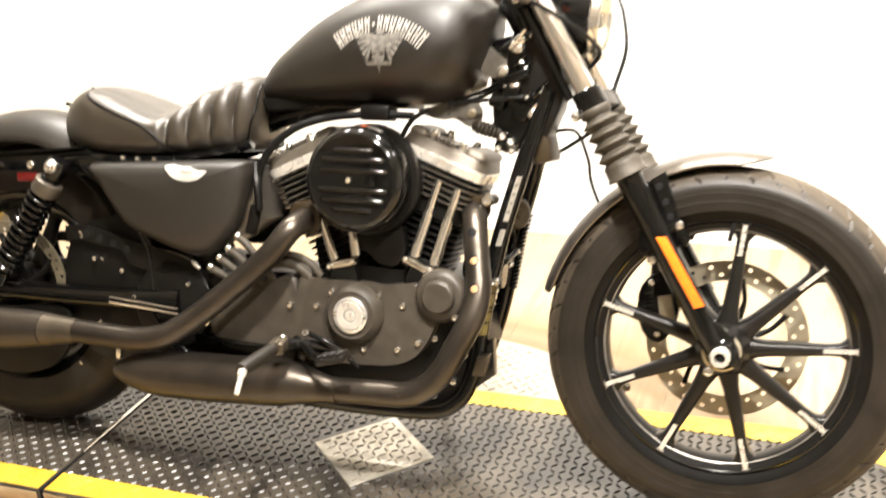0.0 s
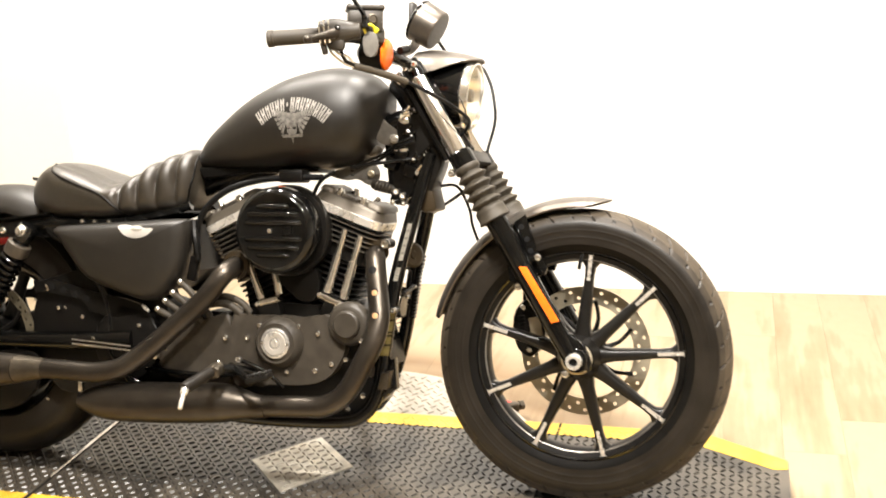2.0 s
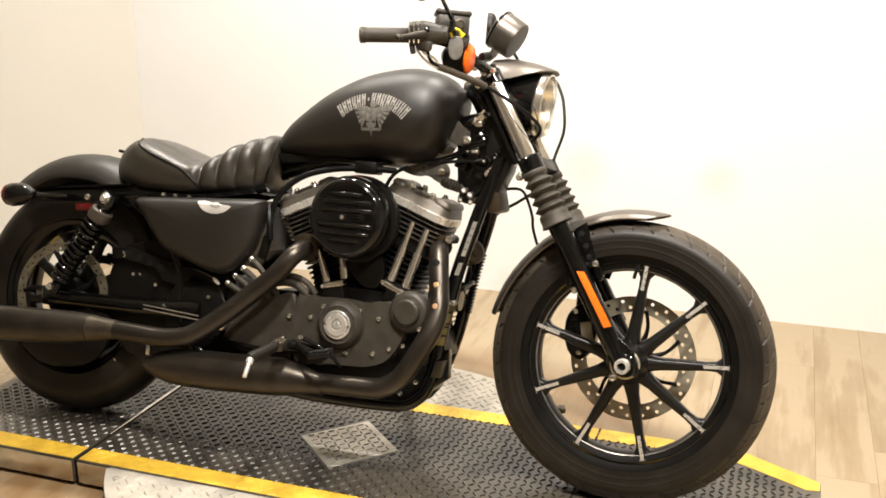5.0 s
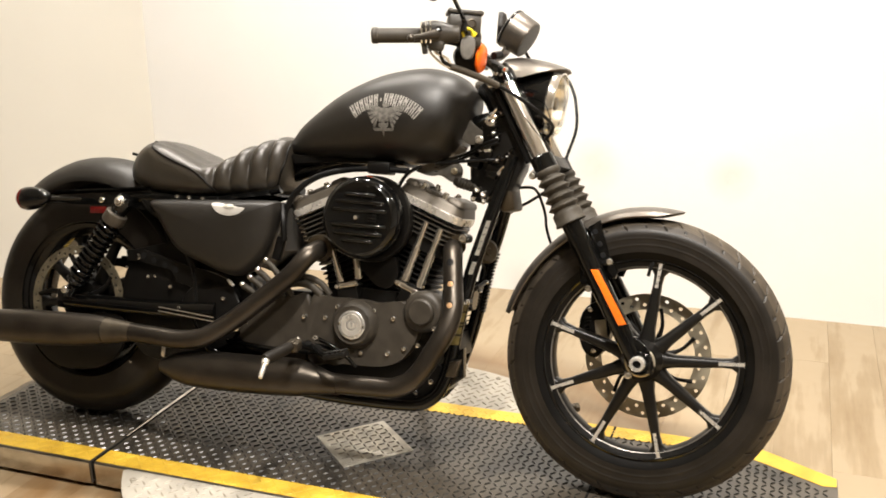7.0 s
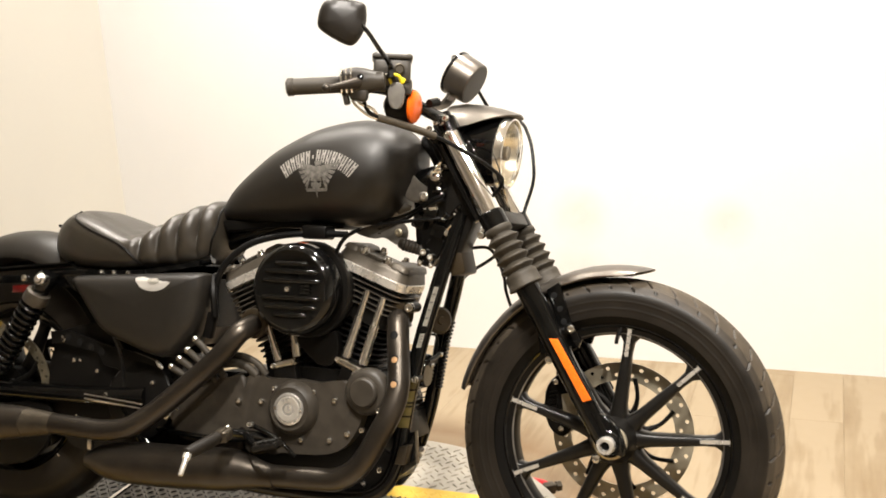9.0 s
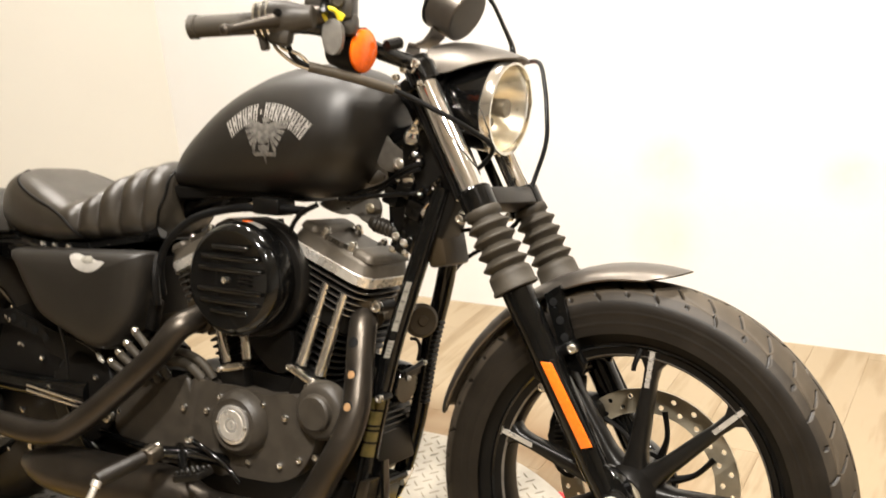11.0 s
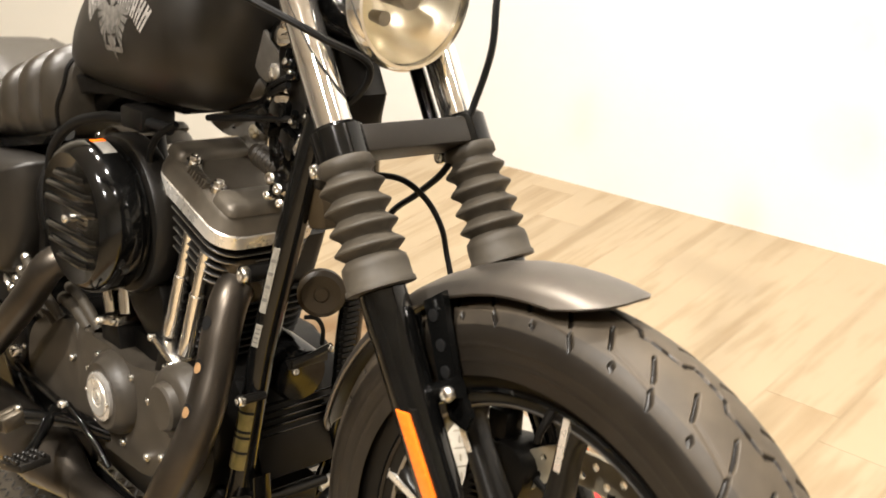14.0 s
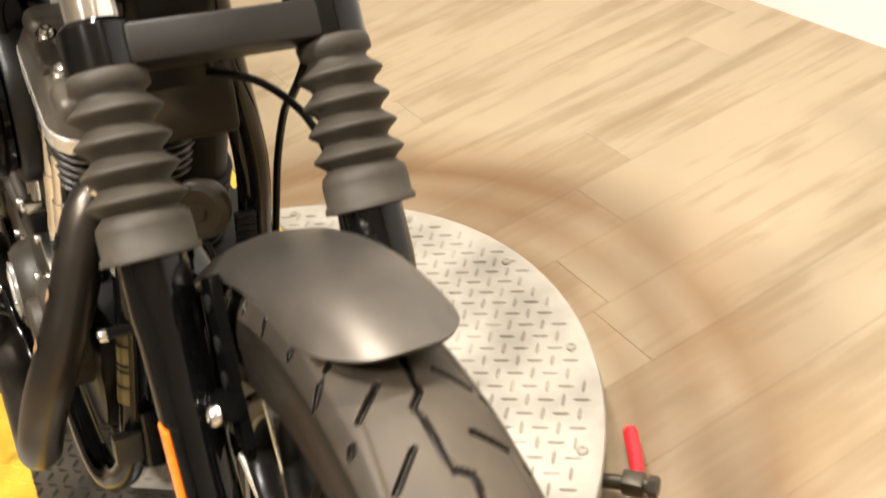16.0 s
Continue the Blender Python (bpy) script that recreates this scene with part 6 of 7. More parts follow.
def rrect(cx, cy, hx, hy, r, n=5):
    """A rectangle with round corners, as a list of x and y."""
    out = []
    for sx, sy, a0 in ((1, 1, 0), (-1, 1, 90), (-1, -1, 180), (1, -1, 270)):
        for k in range(n + 1):
            a = radians(a0 + 90 * k / n)
            out.append((cx + sx * (hx - r) + r * math.cos(a), cy + sy * (hy - r) + r * math.sin(a)))
    return out


def loft(b, m, cx, cy, hx, hy, r, levels):
    """Round-cornered levels (inset, height) skinned one over the other."""
    rings(b, [[m @ Vector((x, y, z)) for x, y in rrect(cx, cy, hx - d, hy - d, max(r - d, 0.003))] for d, z in levels])


def fin(b, m, cx, cy, hx, hy, r, z):
    loft(b, m, cx, cy, hx, hy, r, ((0.003, z - 0.0021), (0.0008, z - 0.0016), (0.0, z - 0.0007), (0.0, z + 0.0007), (0.0008, z + 0.0016), (0.003, z + 0.0021)))


def barrel(tilt, name, cx, bolt_x):
    """One cylinder with its fins, head and rocker box, leaning by tilt degrees; cx: how far its head sits ahead of its axis."""
    m = Matrix.Translation(CRANK) @ pose(0, 0, 0, 0, tilt, 0)
    up = m.to_3x3() @ Vector((0, 0, 1))
    hx, cy, hy, rad = 0.0905, -0.020, 0.074, 0.034
    cyl = tagged(new(name), "")
    cyl.parent = bike
    quick("cylinder_barrel", lambda b: lathe(b, [(0.060, 0.10), (0.060, 0.27)], m @ Vector((0, 0, 0)), up, 28), MATTE, cyl)
    for k in range(12):
        quick("cooling_fin", lambda b: fin(b, m, cx * 0.6, 0.008, 0.068 + 0.0012 * k, 0.080 + 0.0004 * k, 0.036, 0.122 + 0.0132 * k), MATTE, cyl)
    for k in range(5):
        w = hx - 0.006 + 0.0012 * k
        quick("head_fin", lambda b: fin(b, m, cx, cy, w, hy - 0.004, rad, 0.295 + 0.0115 * k), SATIN, cyl)
        z = 0.295 + 0.0115 * k
        quick("fin_edge", lambda b: rings(b, [[m @ Vector((x, y, z + q)) for x, y in rrect(cx, cy, w + e, hy - 0.004 + e, rad + e)] for e, q in ((-0.001, -0.0009), (0.0004, -0.0008), (0.0004, 0.0008), (-0.001, 0.0009))], cap=False, closed=True), FINEDGE, cyl, "pale strip that paints the glint on a fin's edge")
    quick("head_casting", lambda b: loft(b, m, cx, cy + 0.022, hx - 0.016, hy + 0.008, 0.02, ((0, 0.26), (0, 0.345))), MATTE, cyl)
    quick("rocker_base", lambda b: loft(b, m, cx, cy, hx, hy, rad, ((0.002, 0.3515), (0.0, 0.353), (0.0, 0.3695), (0.0015, 0.3712))), BRIGHT, cyl, "bare machined rocker box band")
    quick("rocker_cover", lambda b: loft(b, m, cx, cy, hx - 0.001, hy - 0.001, rad, ((0.0, 0.3714), (0.0012, 0.3735), (0.006, 0.386), (0.0085, 0.3915), (0.012, 0.3945), (0.018, 0.3952), (0.03, 0.3952))), HEADGREY, cyl, "grey-bronze painted rocker cover", sharp=50)
    for s, wide in ((-1, 0.020), (1, 0.024)):
        quick("cover_hump", lambda b: loft(b, m, cx + s * (hx - 0.0095 - wide), cy, wide, hy - 0.010, 0.014, ((0.0, 0.3935), (0.0015, 0.399), (0.005, 0.4045), (0.010, 0.4065), (0.016, 0.4068))), HEADGREY, cyl, "raised end of the rocker cover", sharp=50)
    mid = (bolt_x[0] + bolt_x[1]) / 2
    for k in range(7):
        quick("rocker_rib", lambda b: rbox(b, (0.0036, 0.015, 0.010), m @ pose(mid + 0.0062 * (k - 3), cy - hy + 0.019, 0.397, -14, 0, 0), 0.0012), HEADGREY, cyl)
    for x in bolt_x:
        for y in (cy - hy + 0.026, cy + hy - 0.026):
            quick("rocker_bolt", lambda b: (lathe(b, [(0.0105, -0.012), (0.0100, 0.001)], m @ Vector((x, y, 0.402)), up, 16), bolt(b, m @ Vector((x, y, 0.403)), up, 0.0072, 0.0075)), BOLT, cyl)
    return m, cyl


mf, cyl_f = barrel(20.5, "front_cylinder", -0.003, (-0.036, 0.023))
mr, cyl_r = barrel(-24.5, "rear_cylinder", -0.004, (-0.030, 0.018))
quick("head_stud", lambda b: sweep(b, [(-0.436, -0.02, 0.571), (-0.436, -0.062, 0.571)], 0.011, 12, 1), MATTE, engine)
quick("head_bolt", lambda b: bolt(b, (-0.436, -0.062, 0.571), RIGHT, 0.0115, 0.008), BOLT, engine, "bright head steady bolt")

# pushrod tubes and their blocks
for x0, z0, x1, z1 in ((-0.790, 0.590, -0.730, 0.440), (-0.718, 0.600, -0.685, 0.452), (-0.524, 0.605, -0.566, 0.460), (-0.487, 0.59, -0.527, 0.447)):
    quick("pushrod_tube", lambda b: (lathe(b, [(0.0080, 0), (0.0080, 0.06), (0.0098, 0.062), (0.0098, 0.12), (0.0106, 0.125), (0.0106, 1.0 * math.hypot(x1 - x0, z1 - z0))], (x0, -0.084, z0), (x1 - x0, -0.006, z1 - z0), 18)), CHROME, engine, "chrome pushrod tube")
for xa, za, tilt in ((-0.708, 0.437, -14), (-0.553, 0.445, 22)):
    quick("lifter_block", lambda b: (rbox(b, (0.062, 0.036, 0.013), pose(xa, -0.092, za, 0, tilt, 0), 0.003), [bolt(b, (xa + s * 0.024, -0.110, za - s * 0.028 * math.tan(radians(tilt))), RIGHT, 0.006, 0.005) for s in (-1, 1)]), BOLT, engine, "bare alloy lifter block")
    quick("lifter_base", lambda b: rbox(b, (0.056, 0.05, 0.045), pose(xa + 0.004, -0.082, za - 0.028, 0, tilt, 0), 0.005), MATTE, engine)

# crankcase and covers
quick("crankcase_deck", lambda b: (rbox(b, (0.088, 0.10, 0.075), pose(-0.742, -0.01, 0.450, 0, -12, 0), 0.008), rbox(b, (0.070, 0.03, 0.030), pose(-0.742, -0.045, 0.478, 0, -12, 0), 0.006)), MATTE, engine, "black cylinder base")
quick("crankcase", lambda b: prism(b, spline([(-0.93, 0.39), (-0.80, 0.41), (-0.70, 0.43), (-0.60, 0.43), (-0.52, 0.42), (-0.47, 0.36), (-0.48, 0.28), (-0.54, 0.21), (-0.65, 0.185), (-0.80, 0.19), (-0.93, 0.22), (-0.99, 0.28)], 4, True), -0.085, 0.13, 0.01), MATTE, engine, "black crankcase")
quick("gear_cover", lambda b: prism(b, spline([(-0.798, 0.399), (-0.75, 0.402), (-0.704, 0.406), (-0.655, 0.404), (-0.625, 0.401), (-0.585, 0.408), (-0.545, 0.412), (-0.520, 0.392), (-0.512, 0.352), (-0.520, 0.318), (-0.548, 0.275), (-0.59, 0.253), (-0.65, 0.247), (-0.72, 0.245), (-0.796, 0.243)], 4, True), -0.114, -0.08, 0.007, 3), WRINKLE, engine, "wrinkle black gear cover")
quick("sprocket_cover", lambda b: prism(b, spline([(-0.802, 0.399), (-0.86, 0.391), (-0.92, 0.377), (-0.963, 0.352), (-0.985, 0.318), (-0.988, 0.282), (-0.970, 0.255), (-0.92, 0.246), (-0.86, 0.243), (-0.802, 0.243)], 4, True), -0.112, -0.08, 0.008, 3), WRINKLE, engine, "wrinkle black sprocket cover")
derby = quick("derby_housing", lambda b: lathe(b, [(0.060, 0.108), (0.058, 0.122), (0.052, 0.132), (0.046, 0.138), (0.044, 0.138), (0.042, 0.1365), (0.030, 0.1365)], (-0.674, 0, 0.345), RIGHT, 48), WRINKLE, engine, "wrinkle black round boss")
quick("derby_disc", lambda b: lathe(b, [(0.0345, 0.136), (0.0345, 0.1415), (0.0325, 0.143), (0.028, 0.143), (0.027, 0.1415), (0.014, 0.1415), (0.013, 0.143), (0.001, 0.143)], (-0.674, 0, 0.345), RIGHT, 56), DERBY, engine, "spun steel round cover")
quick("derby_face", lambda b: lathe(b, [(0.0275, 0.1418), (0.026, 0.1446), (0.015, 0.1438), (0.0145, 0.1425), (0.009, 0.1425), (0.0085, 0.144), (0.001, 0.144)], (-0.674, 0, 0.345), RIGHT, 48), BRIGHT, engine, "bright brushed centre")
for s in (-1, 1):
    quick("derby_screw", lambda b: bolt(b, (-0.674 + s * 0.0305, -0.1428, 0.345 - s * 0.001), RIGHT, 0.0035, 0.0025), BOLT, engine)
cam_c = quick("cam_cover", lambda b: lathe(b, [(0.050, 0.10), (0.0495, 0.116), (0.046, 0.124), (0.040, 0.128), (0.032, 0.129), (0.0305, 0.138), (0.027, 0.141), (0.01, 0.141)], (-0.503, 0, 0.393), RIGHT, 48), WRINKLE, engine, "wrinkle black round cover")
for q in ((-0.476, 0.412, 0.118), (-0.471, 0.357, 0.118), (-0.534, 0.428, 0.110)):
    quick("cover_bolt", lambda b: bolt(b, (q[0], -q[2], q[1]), RIGHT, 0.0072, 0.008), BOLT, engine)
for x, z in ((-0.812, 0.349), (-0.755, 0.352), (-0.724, 0.382), (-0.628, 0.382), (-0.578, 0.368), (-0.586, 0.283), (-0.655, 0.277), (-0.738, 0.276), (-0.511, 0.312), (-0.545, 0.300)):
    quick("cover_bolt", lambda b: bolt(b, (x, -0.113, z), RIGHT, 0.0066, 0.007), BOLT, engine)
quick("pipe_stud", lambda b: sweep(b, [(-0.41, -0.05, 0.423), (-0.41, -0.082, 0.423)], 0.006, 8, 1), MATTE, engine)
quick("pipe_bolt", lambda b: bolt(b, (-0.41, -0.082, 0.423), RIGHT, 0.0075, 0.007), BOLT, engine)

# air cleaner: a ribbed round cover
AC = Vector((-0.662, 0, 0.602))
air = quick("air_cleaner", lambda b: lathe(b, [(0.086, 0.112), (0.0935, 0.114), (0.0935, 0.120), (0.0975, 0.1235), (0.0985, 0.128), (0.0985, 0.152), (0.0965, 0.161), (0.0915, 0.169), (0.0865, 0.1735), (0.0835, 0.1752), (0.0815, 0.1748), (0.0800, 0.1738), (0.01, 0.1748)], AC, RIGHT, 72), GLOSS, bike, "gloss black round ribbed air cleaner")
for k, z in enumerate((0.054, 0.037, 0.018, -0.018, -0.037, -0.054)):
    w = math.sqrt(0.078 ** 2 - z ** 2) * (0.92 if abs(z) < 0.04 else 0.72)
    quick("cover_rib", lambda b: rings(b, [[(AC.x + x, -0.1725 - d * f, AC.z + z + s) for s, f in ((-0.0055, 0), (-0.0045, 0.55), (-0.0025, 0.9), (0, 1), (0.0025, 0.9), (0.0045, 0.55), (0.0055, 0))] for x, d in ((-w, 0.001), (-w + 0.008, 0.0085), (w - 0.008, 0.0085), (w, 0.001))]), GLOSS, air, "raised gloss rib")
quick("filter_ring", lambda b: lathe(b, [(0.086, 0.076), (0.102, 0.078), (0.1045, 0.083), (0.1045, 0.106), (0.1015, 0.111), (0.086, 0.1115)], AC + Vector((0.003, 0, -0.001)), RIGHT, 72), SATIN, air, "satin black ring behind the cover")
quick("centre_screw", lambda b: bolt(b, (AC.x - 0.004, -0.176, AC.z), RIGHT, 0.0062, 0.007), BOLT, air)
for k in range(3):
    quick("cover_badge", lambda b: rbox(b, (0.022, 0.0015, 0.003), pose(AC.x + 0.036, -0.1775, AC.z + 0.008 - 0.007 * k), 0.0005), MATTE, air)
quick("air_sticker", lambda b: rings(b, [[AC + Vector((0.0990 * math.sin(radians(q)), -d, 0.0990 * math.cos(radians(q)))) for q in (2, 8, 14, 20, 26)] + [AC + Vector((0.0980 * math.sin(radians(q)), -d, 0.0980 * math.cos(radians(q)))) for q in (26, 20, 14, 8, 2)] for d in (0.130, 0.148)]), PLATE, air, "grey printed warning label")
quick("sticker_head", lambda b: rings(b, [[AC + Vector((0.0994 * math.sin(radians(q)), -d, 0.0994 * math.cos(radians(q)))) for q in (2, 5, 8)] + [AC + Vector((0.0983 * math.sin(radians(q)), -d, 0.0983 * math.cos(radians(q)))) for q in (8, 5, 2)] for d in (0.130, 0.148)]), ORANGE, air, "orange head of the warning label")
quick("backing_plate", lambda b: (lathe(b, [(0.088, 0.072), (0.092, 0.076), (0.092, 0.094), (0.08, 0.096)], AC + Vector((0.008, 0, 0.0)), RIGHT, 48), prism(b, spline([(-0.70, 0.53), (-0.61, 0.53), (-0.585, 0.48), (-0.60, 0.44), (-0.64, 0.44), (-0.68, 0.48)], 3, True), -0.09, -0.06, 0.005)), MATTE, bike, "black air cleaner back plate")
quick("intake", lambda b: sweep(b, [(-0.64, -0.075, 0.565), (-0.645, 0, 0.55), (-0.65, 0.05, 0.56)], 0.03, 16, 3), MATTE, bike)

# ---- exhaust ----
exhaust = tagged(new("exhaust"), "")
exhaust.parent = bike
quick("front_header_pipe", lambda b: sweep(b, [(-0.475, -0.035, 0.558), (-0.459, -0.066, 0.540), (-0.450, -0.084, 0.505), (-0.440, -0.100, 0.46), (-0.430, -0.120, 0.415), (-0.431, -0.134, 0.380), (-0.440, -0.144, 0.348), (-0.458, -0.152, 0.309), (-0.477, -0.158, 0.270), (-0.505, -0.160, 0.235), (-0.546, -0.160, 0.213), (-0.60, -0.160, 0.208), (-0.70, -0.160, 0.204)], 0.0238, 24, 6), EXHAUST, exhaust, "satin black front exhaust pipe")
for k in range(3):
    hz_ = 0.506 - 0.048 * k
    hx, hy = lerp([(0.365, -0.434), (0.415, -0.430), (0.46, -0.440), (0.505, -0.450)], hz_), lerp([(0.365, -0.140), (0.415, -0.120), (0.46, -0.100), (0.505, -0.084)], hz_)
    run = Vector((0.21, -0.36, -0.91)).normalized()
    face = Vector((0.06, -1.0, 0.0))
    face = (face - run * face.dot(run)).normalized()
    across = face.cross(run)

    def pipe_disc(b, r, lift_, drop):
        """A round patch that follows the curve of the pipe."""
        rr = 0.0238 + lift_
        c = Vector((hx, hy, hz_)) + run * drop
        rings(b, [[c + run * (q * math.cos(w)) + rr * (face * math.cos(q * math.sin(w) / rr) + across * math.sin(q * math.sin(w) / rr)) for w in (2 * math.pi * n / 18 for n in range(18))] for q in (r, r * 0.66, r * 0.33, r * 0.02)])

    # The pipe isn't pierced: a black disc on it paints the hole's shade.
    quick("heat_shield_hole", lambda b: pipe_disc(b, 0.0090, 0.0007, 0), SEAM, exhaust, "black disc for the dark of a heat shield hole")
    if k:
        quick("inner_pipe", lambda b: pipe_disc(b, 0.0068, 0.0012, 0.0018), TINTED, exhaust, "pale inner pipe seen through the hole")
quick("front_muffler", lambda b: sweep(b, [(-0.685, -0.160, 0.202), (-0.715, -0.160, 0.203), (-0.76, -0.161, 0.206), (-0.80, -0.161, 0.206), (-0.90, -0.161, 0.200), (-1.0, -0.161, 0.196), (-1.08, -0.161, 0.193), (-1.13, -0.161, 0.192), (-1.175, -0.161, 0.191)], [0.0248, 0.0275, 0.038, 0.0455, 0.047, 0.0475, 0.045, 0.036, 0.018], 28, 5), EXHAUST, exhaust, "satin black tapered front muffler")
quick("rear_header_pipe", lambda b: sweep(b, [(-0.790, -0.085, 0.52), (-0.790, -0.12, 0.513), (-0.800, -0.150, 0.497), (-0.836, -0.165, 0.447), (-0.90, -0.172, 0.389), (-0.966, -0.178, 0.333), (-1.03, -0.186, 0.287), (-1.07, -0.190, 0.272), (-1.12, -0.194, 0.266), (-1.18, -0.197, 0.268), (-1.25, -0.20, 0.270)], 0.0232, 24, 6), EXHAUST, exhaust, "satin black rear exhaust pipe")
quick("muffler_collar", lambda b: sweep(b, [(-1.245, -0.1995, 0.2695), (-1.26, -0.20, 0.2692), (-1.30, -0.20, 0.267), (-1.318, -0.20, 0.266)], [0.0245, 0.0258, 0.031, 0.0338], 24, 2), COLLAR, exhaust, "bare steel muffler collar")
quick("rear_muffler", lambda b: sweep(b, [(-1.320, -0.20, 0.2660), (-1.34, -0.20, 0.265), (-1.40, -0.20, 0.260), (-1.50, -0.20, 0.253), (-1.58, -0.20, 0.249), (-1.66, -0.20, 0.244), (-1.74, -0.20, 0.240), (-1.80, -0.20, 0.237)], [0.0340, 0.036, 0.0415, 0.0445, 0.0445, 0.042, 0.037, 0.028], 28, 5), EXHAUST, exhaust, "satin black tapered rear muffler")
for c, d in (((-0.470, -0.045, 0.556), (0.35, -0.7, -0.45)), ((-0.79, -0.09, 0.52), (-0.1, -1, -0.1))):
    quick("exhaust_flange", lambda b: lathe(b, [(0.03, -0.01), (0.034, 0.0), (0.034, 0.012), (0.028, 0.016)], c, d, 20), BRASS, exhaust)
quick("muffler_hanger", lambda b: (rbox(b, (0.03, 0.04, 0.012), pose(-1.14, -0.15, 0.246), 0.003), rbox(b, (0.012, 0.012, 0.05), pose(-1.18, -0.15, 0.235), 0.003), bolt(b, (-1.152, -0.17, 0.246), RIGHT, 0.009, 0.008)), BOLT, exhaust)

# ---- controls at the right foot ----
peg = tagged(new("footpeg"), "")
peg.parent = bike
quick("peg_rubber", lambda b: sweep(b, [(-0.784, -0.238, 0.289), (-0.788, -0.262, 0.283), (-0.797, -0.305, 0.272), (-0.800, -0.325, 0.268)], [0.0125, 0.0135, 0.0135, 0.0115], 14, 3), TYRE, peg, "black rubber footpeg")
quick("peg_clevis", lambda b: (rbox(b, (0.030, 0.034, 0.024), pose(-0.780, -0.222, 0.292, 12, 0, 6), 0.005), rbox(b, (0.010, 0.036, 0.028), pose(-0.780, -0.221, 0.293, 12, 0, 6), 0.003)), COLLAR, peg, "grey cast clevis")
quick("peg_mount", lambda b: sweep(b, [(-0.70, -0.10, 0.262), (-0.745, -0.15, 0.282), (-0.778, -0.205, 0.293)], [0.012, 0.011, 0.011], 12, 4), GLOSS, peg)
quick("peg_feeler", lambda b: lathe(b, [(0.0085, -0.004), (0.0085, 0.006), (0.0058, 0.008), (0.0054, 0.040), (0.0045, 0.042)], (-0.795, -0.328, 0.265), (0.04, -0.55, -0.83), 12), BRIGHT, peg, "bare metal feeler pin")
quick("clevis_bolt", lambda b: bolt(b, (-0.776, -0.212, 0.306), (0.1, -0.3, 1), 0.006, 0.006), BOLT, peg)
pedal = quick("brake_pedal", lambda b: (sweep(b, [(-0.775, -0.160, 0.292), (-0.745, -0.185, 0.288), (-0.712, -0.215, 0.280), (-0.685, -0.235, 0.280)], [0.009, 0.008, 0.0075, 0.009], 10, 4), sweep(b, [(-0.755, -0.150, 0.304), (-0.715, -0.148, 0.290), (-0.680, -0.142, 0.268), (-0.655, -0.138, 0.245)], [0.0055, 0.005, 0.005, 0.004], 10, 4)), GLOSS, bike, "black brake pedal")
quick("pedal_pad", lambda b: (rbox(b, (0.052, 0.044, 0.012), pose(-0.660, -0.248, 0.286, 0, -14, 10), 0.003), [rbox(b, (0.007, 0.006, 0.006), pose(-0.678 + 0.012 * i, -0.266 + 0.0115 * j, 0.290 + 0.003 * i, 0, -14, 10), 0.001, 1) for i in range(4) for j in range(4)]), SATIN, pedal, "studded rubber pedal pad")
quick("pedal_linkage", lambda b: sweep(b, [(-0.735, -0.12, 0.275), (-0.83, -0.12, 0.262), (-0.93, -0.12, 0.262), (-1.02, -0.12, 0.27)], 0.006, 8, 3), GLOSS, bike)
for q, r in (((-0.757, -0.154, 0.306), 0.008), ((-0.985, -0.13, 0.305), 0.012)):
    quick("linkage_bolt", lambda b: bolt(b, q, RIGHT, r, r), BOLT, bike)

# ---- oil lines, hoses and small plumbing behind the engine ----
for k, (x, z, dx, dz) in enumerate(((-0.915, 0.475, 0.05, -0.055), (-0.935, 0.45, 0.05, -0.045), (-0.955, 0.43, 0.04, -0.03), (-0.975, 0.41, 0.035, -0.02))):
    quick("oil_hose", lambda b: sweep(b, [(x, -0.135, z), (x + dx * 0.35, -0.137, z + dz * 0.2), (x + dx * 0.8, -0.13, z + dz * 0.7), (x + dx * 1.3, -0.115, z + dz * 1.4)], 0.0078, 10, 4), RUBBER, bike, "ribbed oil hose end")
    quick("hose_cap", lambda b: lathe(b, [(0.0075, -0.003), (0.008, 0.001), (0.0065, 0.005), (0.003, 0.007)], (x - 0.002, -0.136, z + 0.004), (-dx, -0.01, -dz), 12), BOLT, bike)
quick("breather_hose", lambda b: sweep(b, [(-0.775, -0.105, 0.405), (-0.80, -0.11, 0.425), (-0.83, -0.11, 0.43), (-0.86, -0.105, 0.425)], 0.010, 12, 4), RUBBER, bike)
quick("breather_hose", lambda b: sweep(b, [(-0.755, -0.100, 0.408), (-0.775, -0.105, 0.432), (-0.81, -0.105, 0.445), (-0.85, -0.10, 0.445)], 0.008, 12, 4), RUBBER, bike)
quick("main_harness", lambda b: sweep(b, [(-0.895, -0.09, 0.545), (-0.888, -0.105, 0.60), (-0.862, -0.11, 0.650), (-0.81, -0.105, 0.692), (-0.74, -0.095, 0.714), (-0.66, -0.085, 0.722), (-0.58, -0.08, 0.722)], 0.0075, 12, 6), CABLE, bike, "black wrapped wiring harness")
quick("harness_connector", lambda b: (rbox(b, (0.022, 0.02, 0.06), pose(-0.895, -0.11, 0.51, 0, 12, 0), 0.004), sweep(b, [(-0.90, -0.10, 0.62), (-0.885, -0.12, 0.58), (-0.878, -0.12, 0.53)], 0.008, 8, 3)), MATTE, bike, "dark plug connector")
quick("plug_lead", lambda b: sweep(b, [(-0.545, -0.09, 0.735), (-0.575, -0.10, 0.715), (-0.595, -0.10, 0.68), (-0.60, -0.09, 0.645)], 0.0045, 8, 5), CABLE, bike, "black spark plug lead")
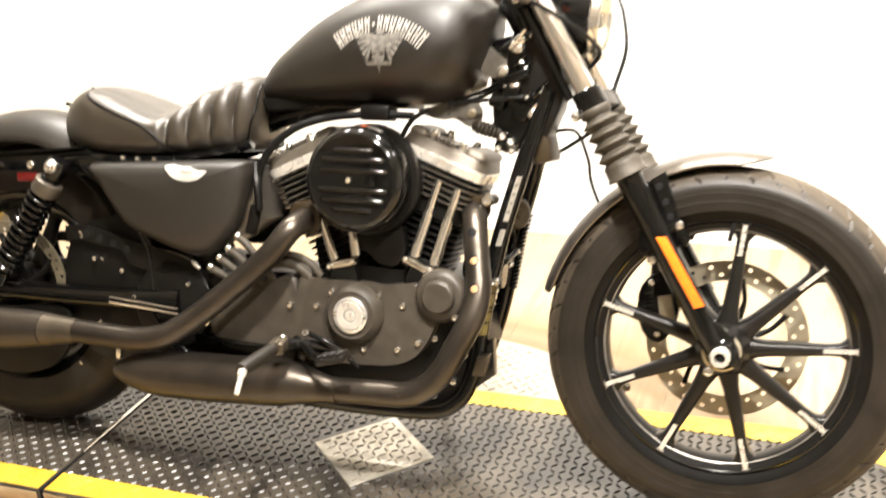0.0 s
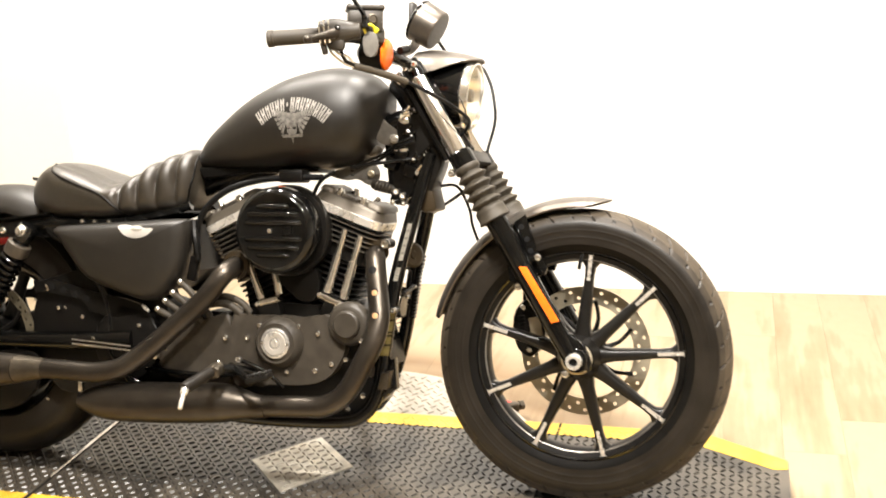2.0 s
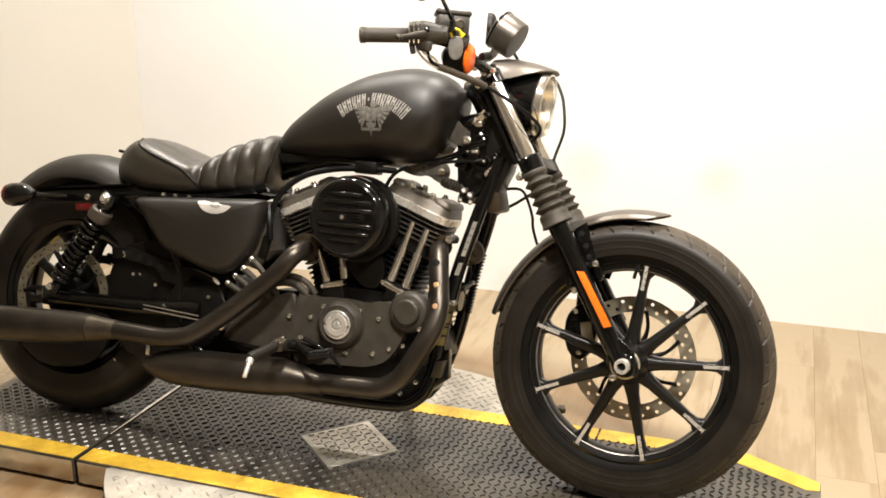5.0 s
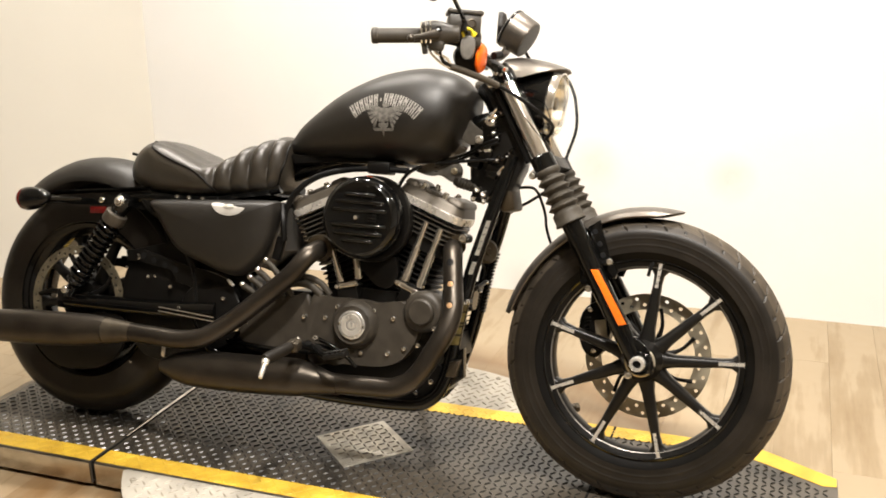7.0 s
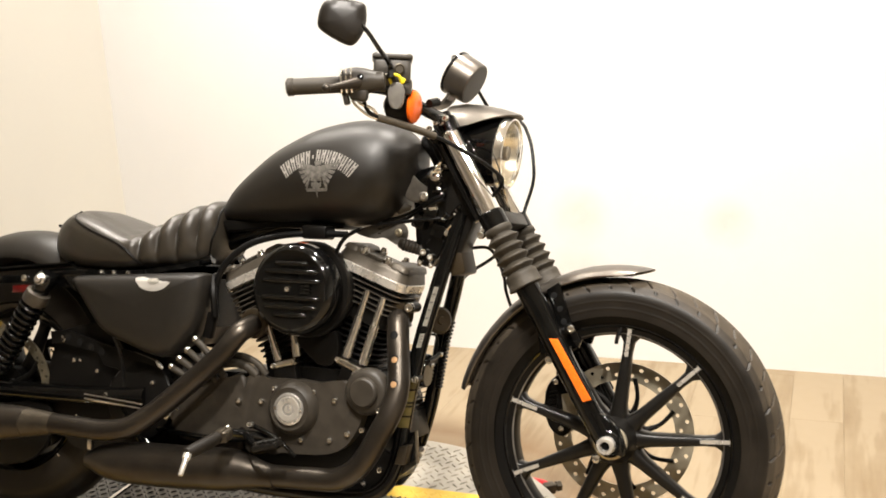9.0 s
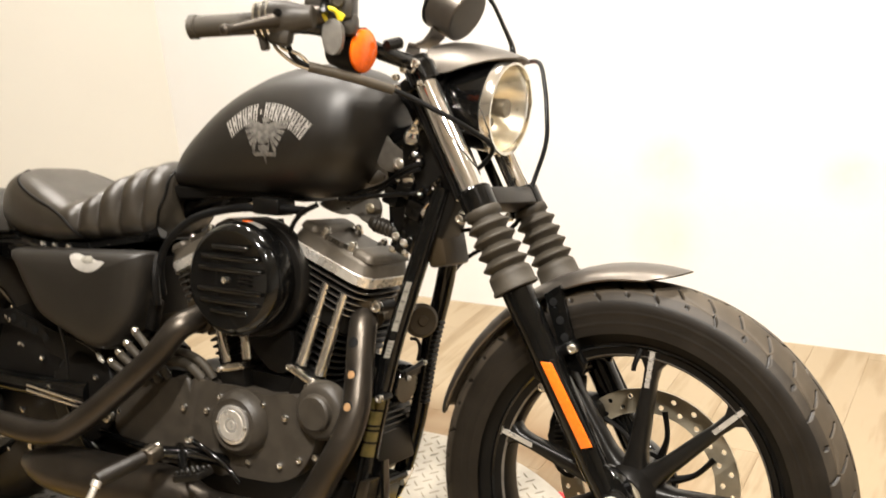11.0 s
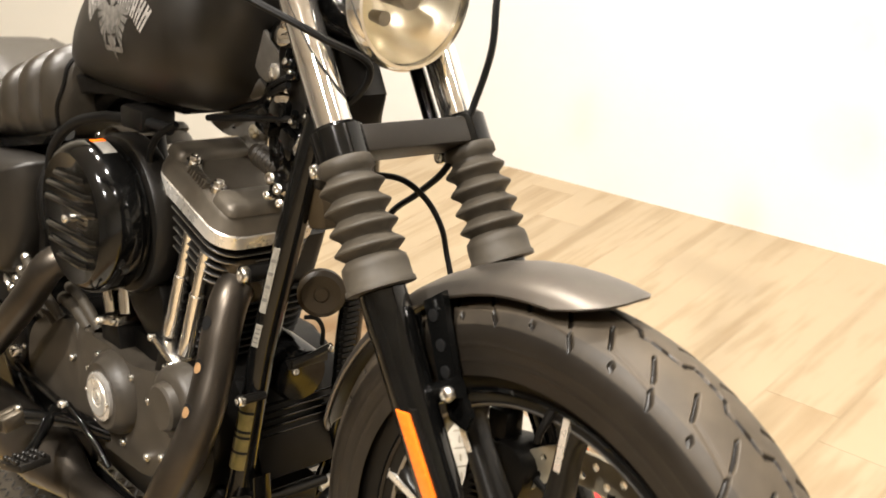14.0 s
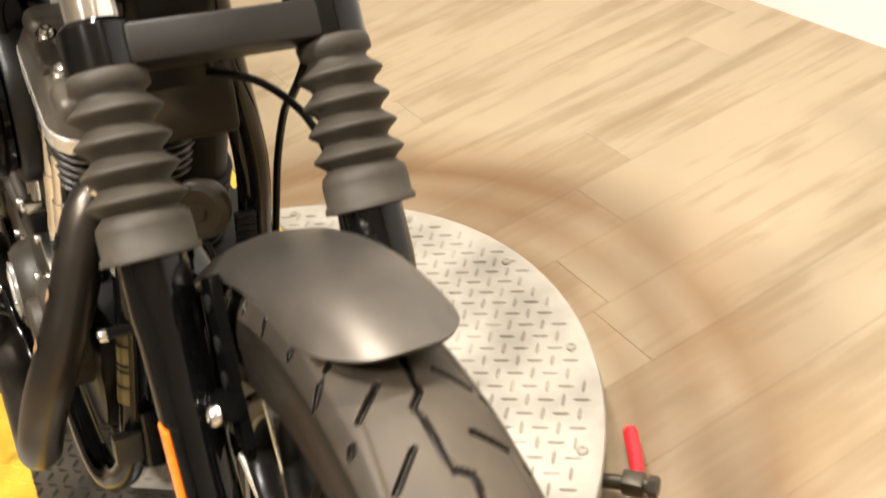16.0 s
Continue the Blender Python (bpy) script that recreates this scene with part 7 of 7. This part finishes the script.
quick("throttle_body", lambda b: (rbox(b, (0.06, 0.05, 0.03), pose(-0.655, -0.07, 0.725), 0.006), sweep(b, [(-0.66, -0.06, 0.70), (-0.65, -0.06, 0.66)], 0.016, 12, 1)), MATTE, bike)
quick("under_tank_tray", lambda b: prism(b, [(-0.92, 0.748), (-0.605, 0.745), (-0.605, 0.735), (-0.80, 0.734), (-0.90, 0.72)], -0.05, 0.05, 0.004), MATTE, bike)
for dz in (0.0, -0.0085):
    quick("tank_hose", lambda b: sweep(b, [(-0.520, -0.030, 0.752 + dz), (-0.474, -0.020, 0.768 + dz), (-0.4385, -0.032, 0.783 + dz), (-0.410, -0.045, 0.798 + dz), (-0.372, -0.050, 0.812 + dz)], 0.0038, 8, 5), CABLE, bike, "black line under the tank")

# side stand on the far side
stand = quick("side_stand", lambda b: sweep(b, [(-0.56, 0.09, 0.17), (-0.595, 0.19, 0.145), (-0.64, 0.32, 0.118), (-0.66, 0.365, 0.116)], [0.012, 0.011, 0.010, 0.011], 12, 4), GLOSS, bike, "black side stand, folded out")
quick("stand_foot", lambda b: rbox(b, (0.05, 0.03, 0.008), pose(-0.665, 0.378, 0.1065, 15, 0, 35), 0.003), BRIGHT, stand, "worn metal foot")

# ---- ceiling lights, all out of view ----
for x, y, watts in LAMPS:
    fx = tagged(new("ceiling_light"), "round ceiling flood light out of view, placed to light the scene", "ceiling light", group="ceiling lights")
    quick("housing", lambda b: lathe(b, [(0.05, 0.0), (0.11, -0.02), (0.125, -0.10), (0.118, -0.105), (0.105, -0.03), (0.02, -0.02)], (0, 0, 0), UP, 32), MATTE, fx)
    quick("diffuser", lambda b: lathe(b, [(0.104, -0.034), (0.104, -0.040), (0.01, -0.042)], (0, 0, 0), UP, 32), DIFFUSER, fx, "glowing white diffuser")
    fx.location = (x, y, CEIL_Z)
    la = bpy.data.lights.new("flood_glow", "AREA")
    la.shape, la.size, la.energy, la.color = "DISK", 0.19, watts, (1.0, 0.935, 0.862)
    lo = new("flood_glow", la)
    lo.parent = fx
    lo.location = (0, 0, -0.05)

# ---- floor planks ----
base = bmesh.new()
rbox(base, (9.4, 8.6, 0.06), pose(-0.8, -2.4, FLOOR_Z - 0.033), 0)
floor = tagged(part("floor", base, JOINT, None), "light maple-look plank floor", "floor", kind="structure")
PW, PL, GAP = 0.15, 1.22, 0.0003
shared = {}


def plank_mesh(length):
    key = round(length, 4)
    if key not in shared:
        bm = bmesh.new()
        a = [(-length / 2, -PW / 2 + GAP), (length / 2 - GAP, -PW / 2 + GAP), (length / 2 - GAP, PW / 2), (-length / 2, PW / 2)]
        lo = [Vector((x, y, -0.003)) for x, y in a]
        hi = [Vector((x, y, -0.0006)) for x, y in a]
        top = [Vector((x - math.copysign(0.0003, x), y - math.copysign(0.0003, y), 0)) for x, y in a]
        rings(bm, [lo, hi, top])
        me = bpy.data.meshes.new("plank")
        bm.to_mesh(me)
        bm.free()
        me.materials.append(PLANK)
        shared[key] = me
    return shared[key]


rng = random.Random(4)
y_min, y_max = -1.9, 1.60
for i in range(int((3.0 + 4.2) / PW)):
    x = -4.2 + (i + 0.5) * PW
    y = y_min - rng.uniform(0, PL)
    while y < y_max:
        top_y = min(y + PL, y_max)
        if top_y > y_min:
            low_y = max(y, y_min)
            ln = top_y - low_y
            if ln > 0.05:
                ob = new("plank", plank_mesh(ln))
                ob.parent = floor
                ob.matrix_basis = pose(x, (low_y + top_y) / 2, FLOOR_Z, 0, 0, 90)
        y += PL
# the rest of the floor, away from the walk
bm = bmesh.new()
for x0, x1, y0, y1 in ((-5.2, -4.2, -6.5, 1.6), (3.0, 3.6, -6.5, 1.6), (-4.2, 3.0, -6.5, -1.9)):
    for i in range(int(round((x1 - x0) / PW))):
        y = y0
        while y < y1 - 0.05:
            e = min(y + PL, y1)
            rbox(bm, (PW - GAP, e - y - GAP, 0.003), pose(x0 + (i + 0.5) * PW, (y + e) / 2, FLOOR_Z - 0.0015), 0)
            y = e
far = part("far_planks", bm, PLANK, floor)
far.data.transform(pose(0, 0, 0, 0, 0, -90))
far.matrix_basis = pose(0, 0, 0, 0, 0, 90)
tagged(far, kind="stuff")
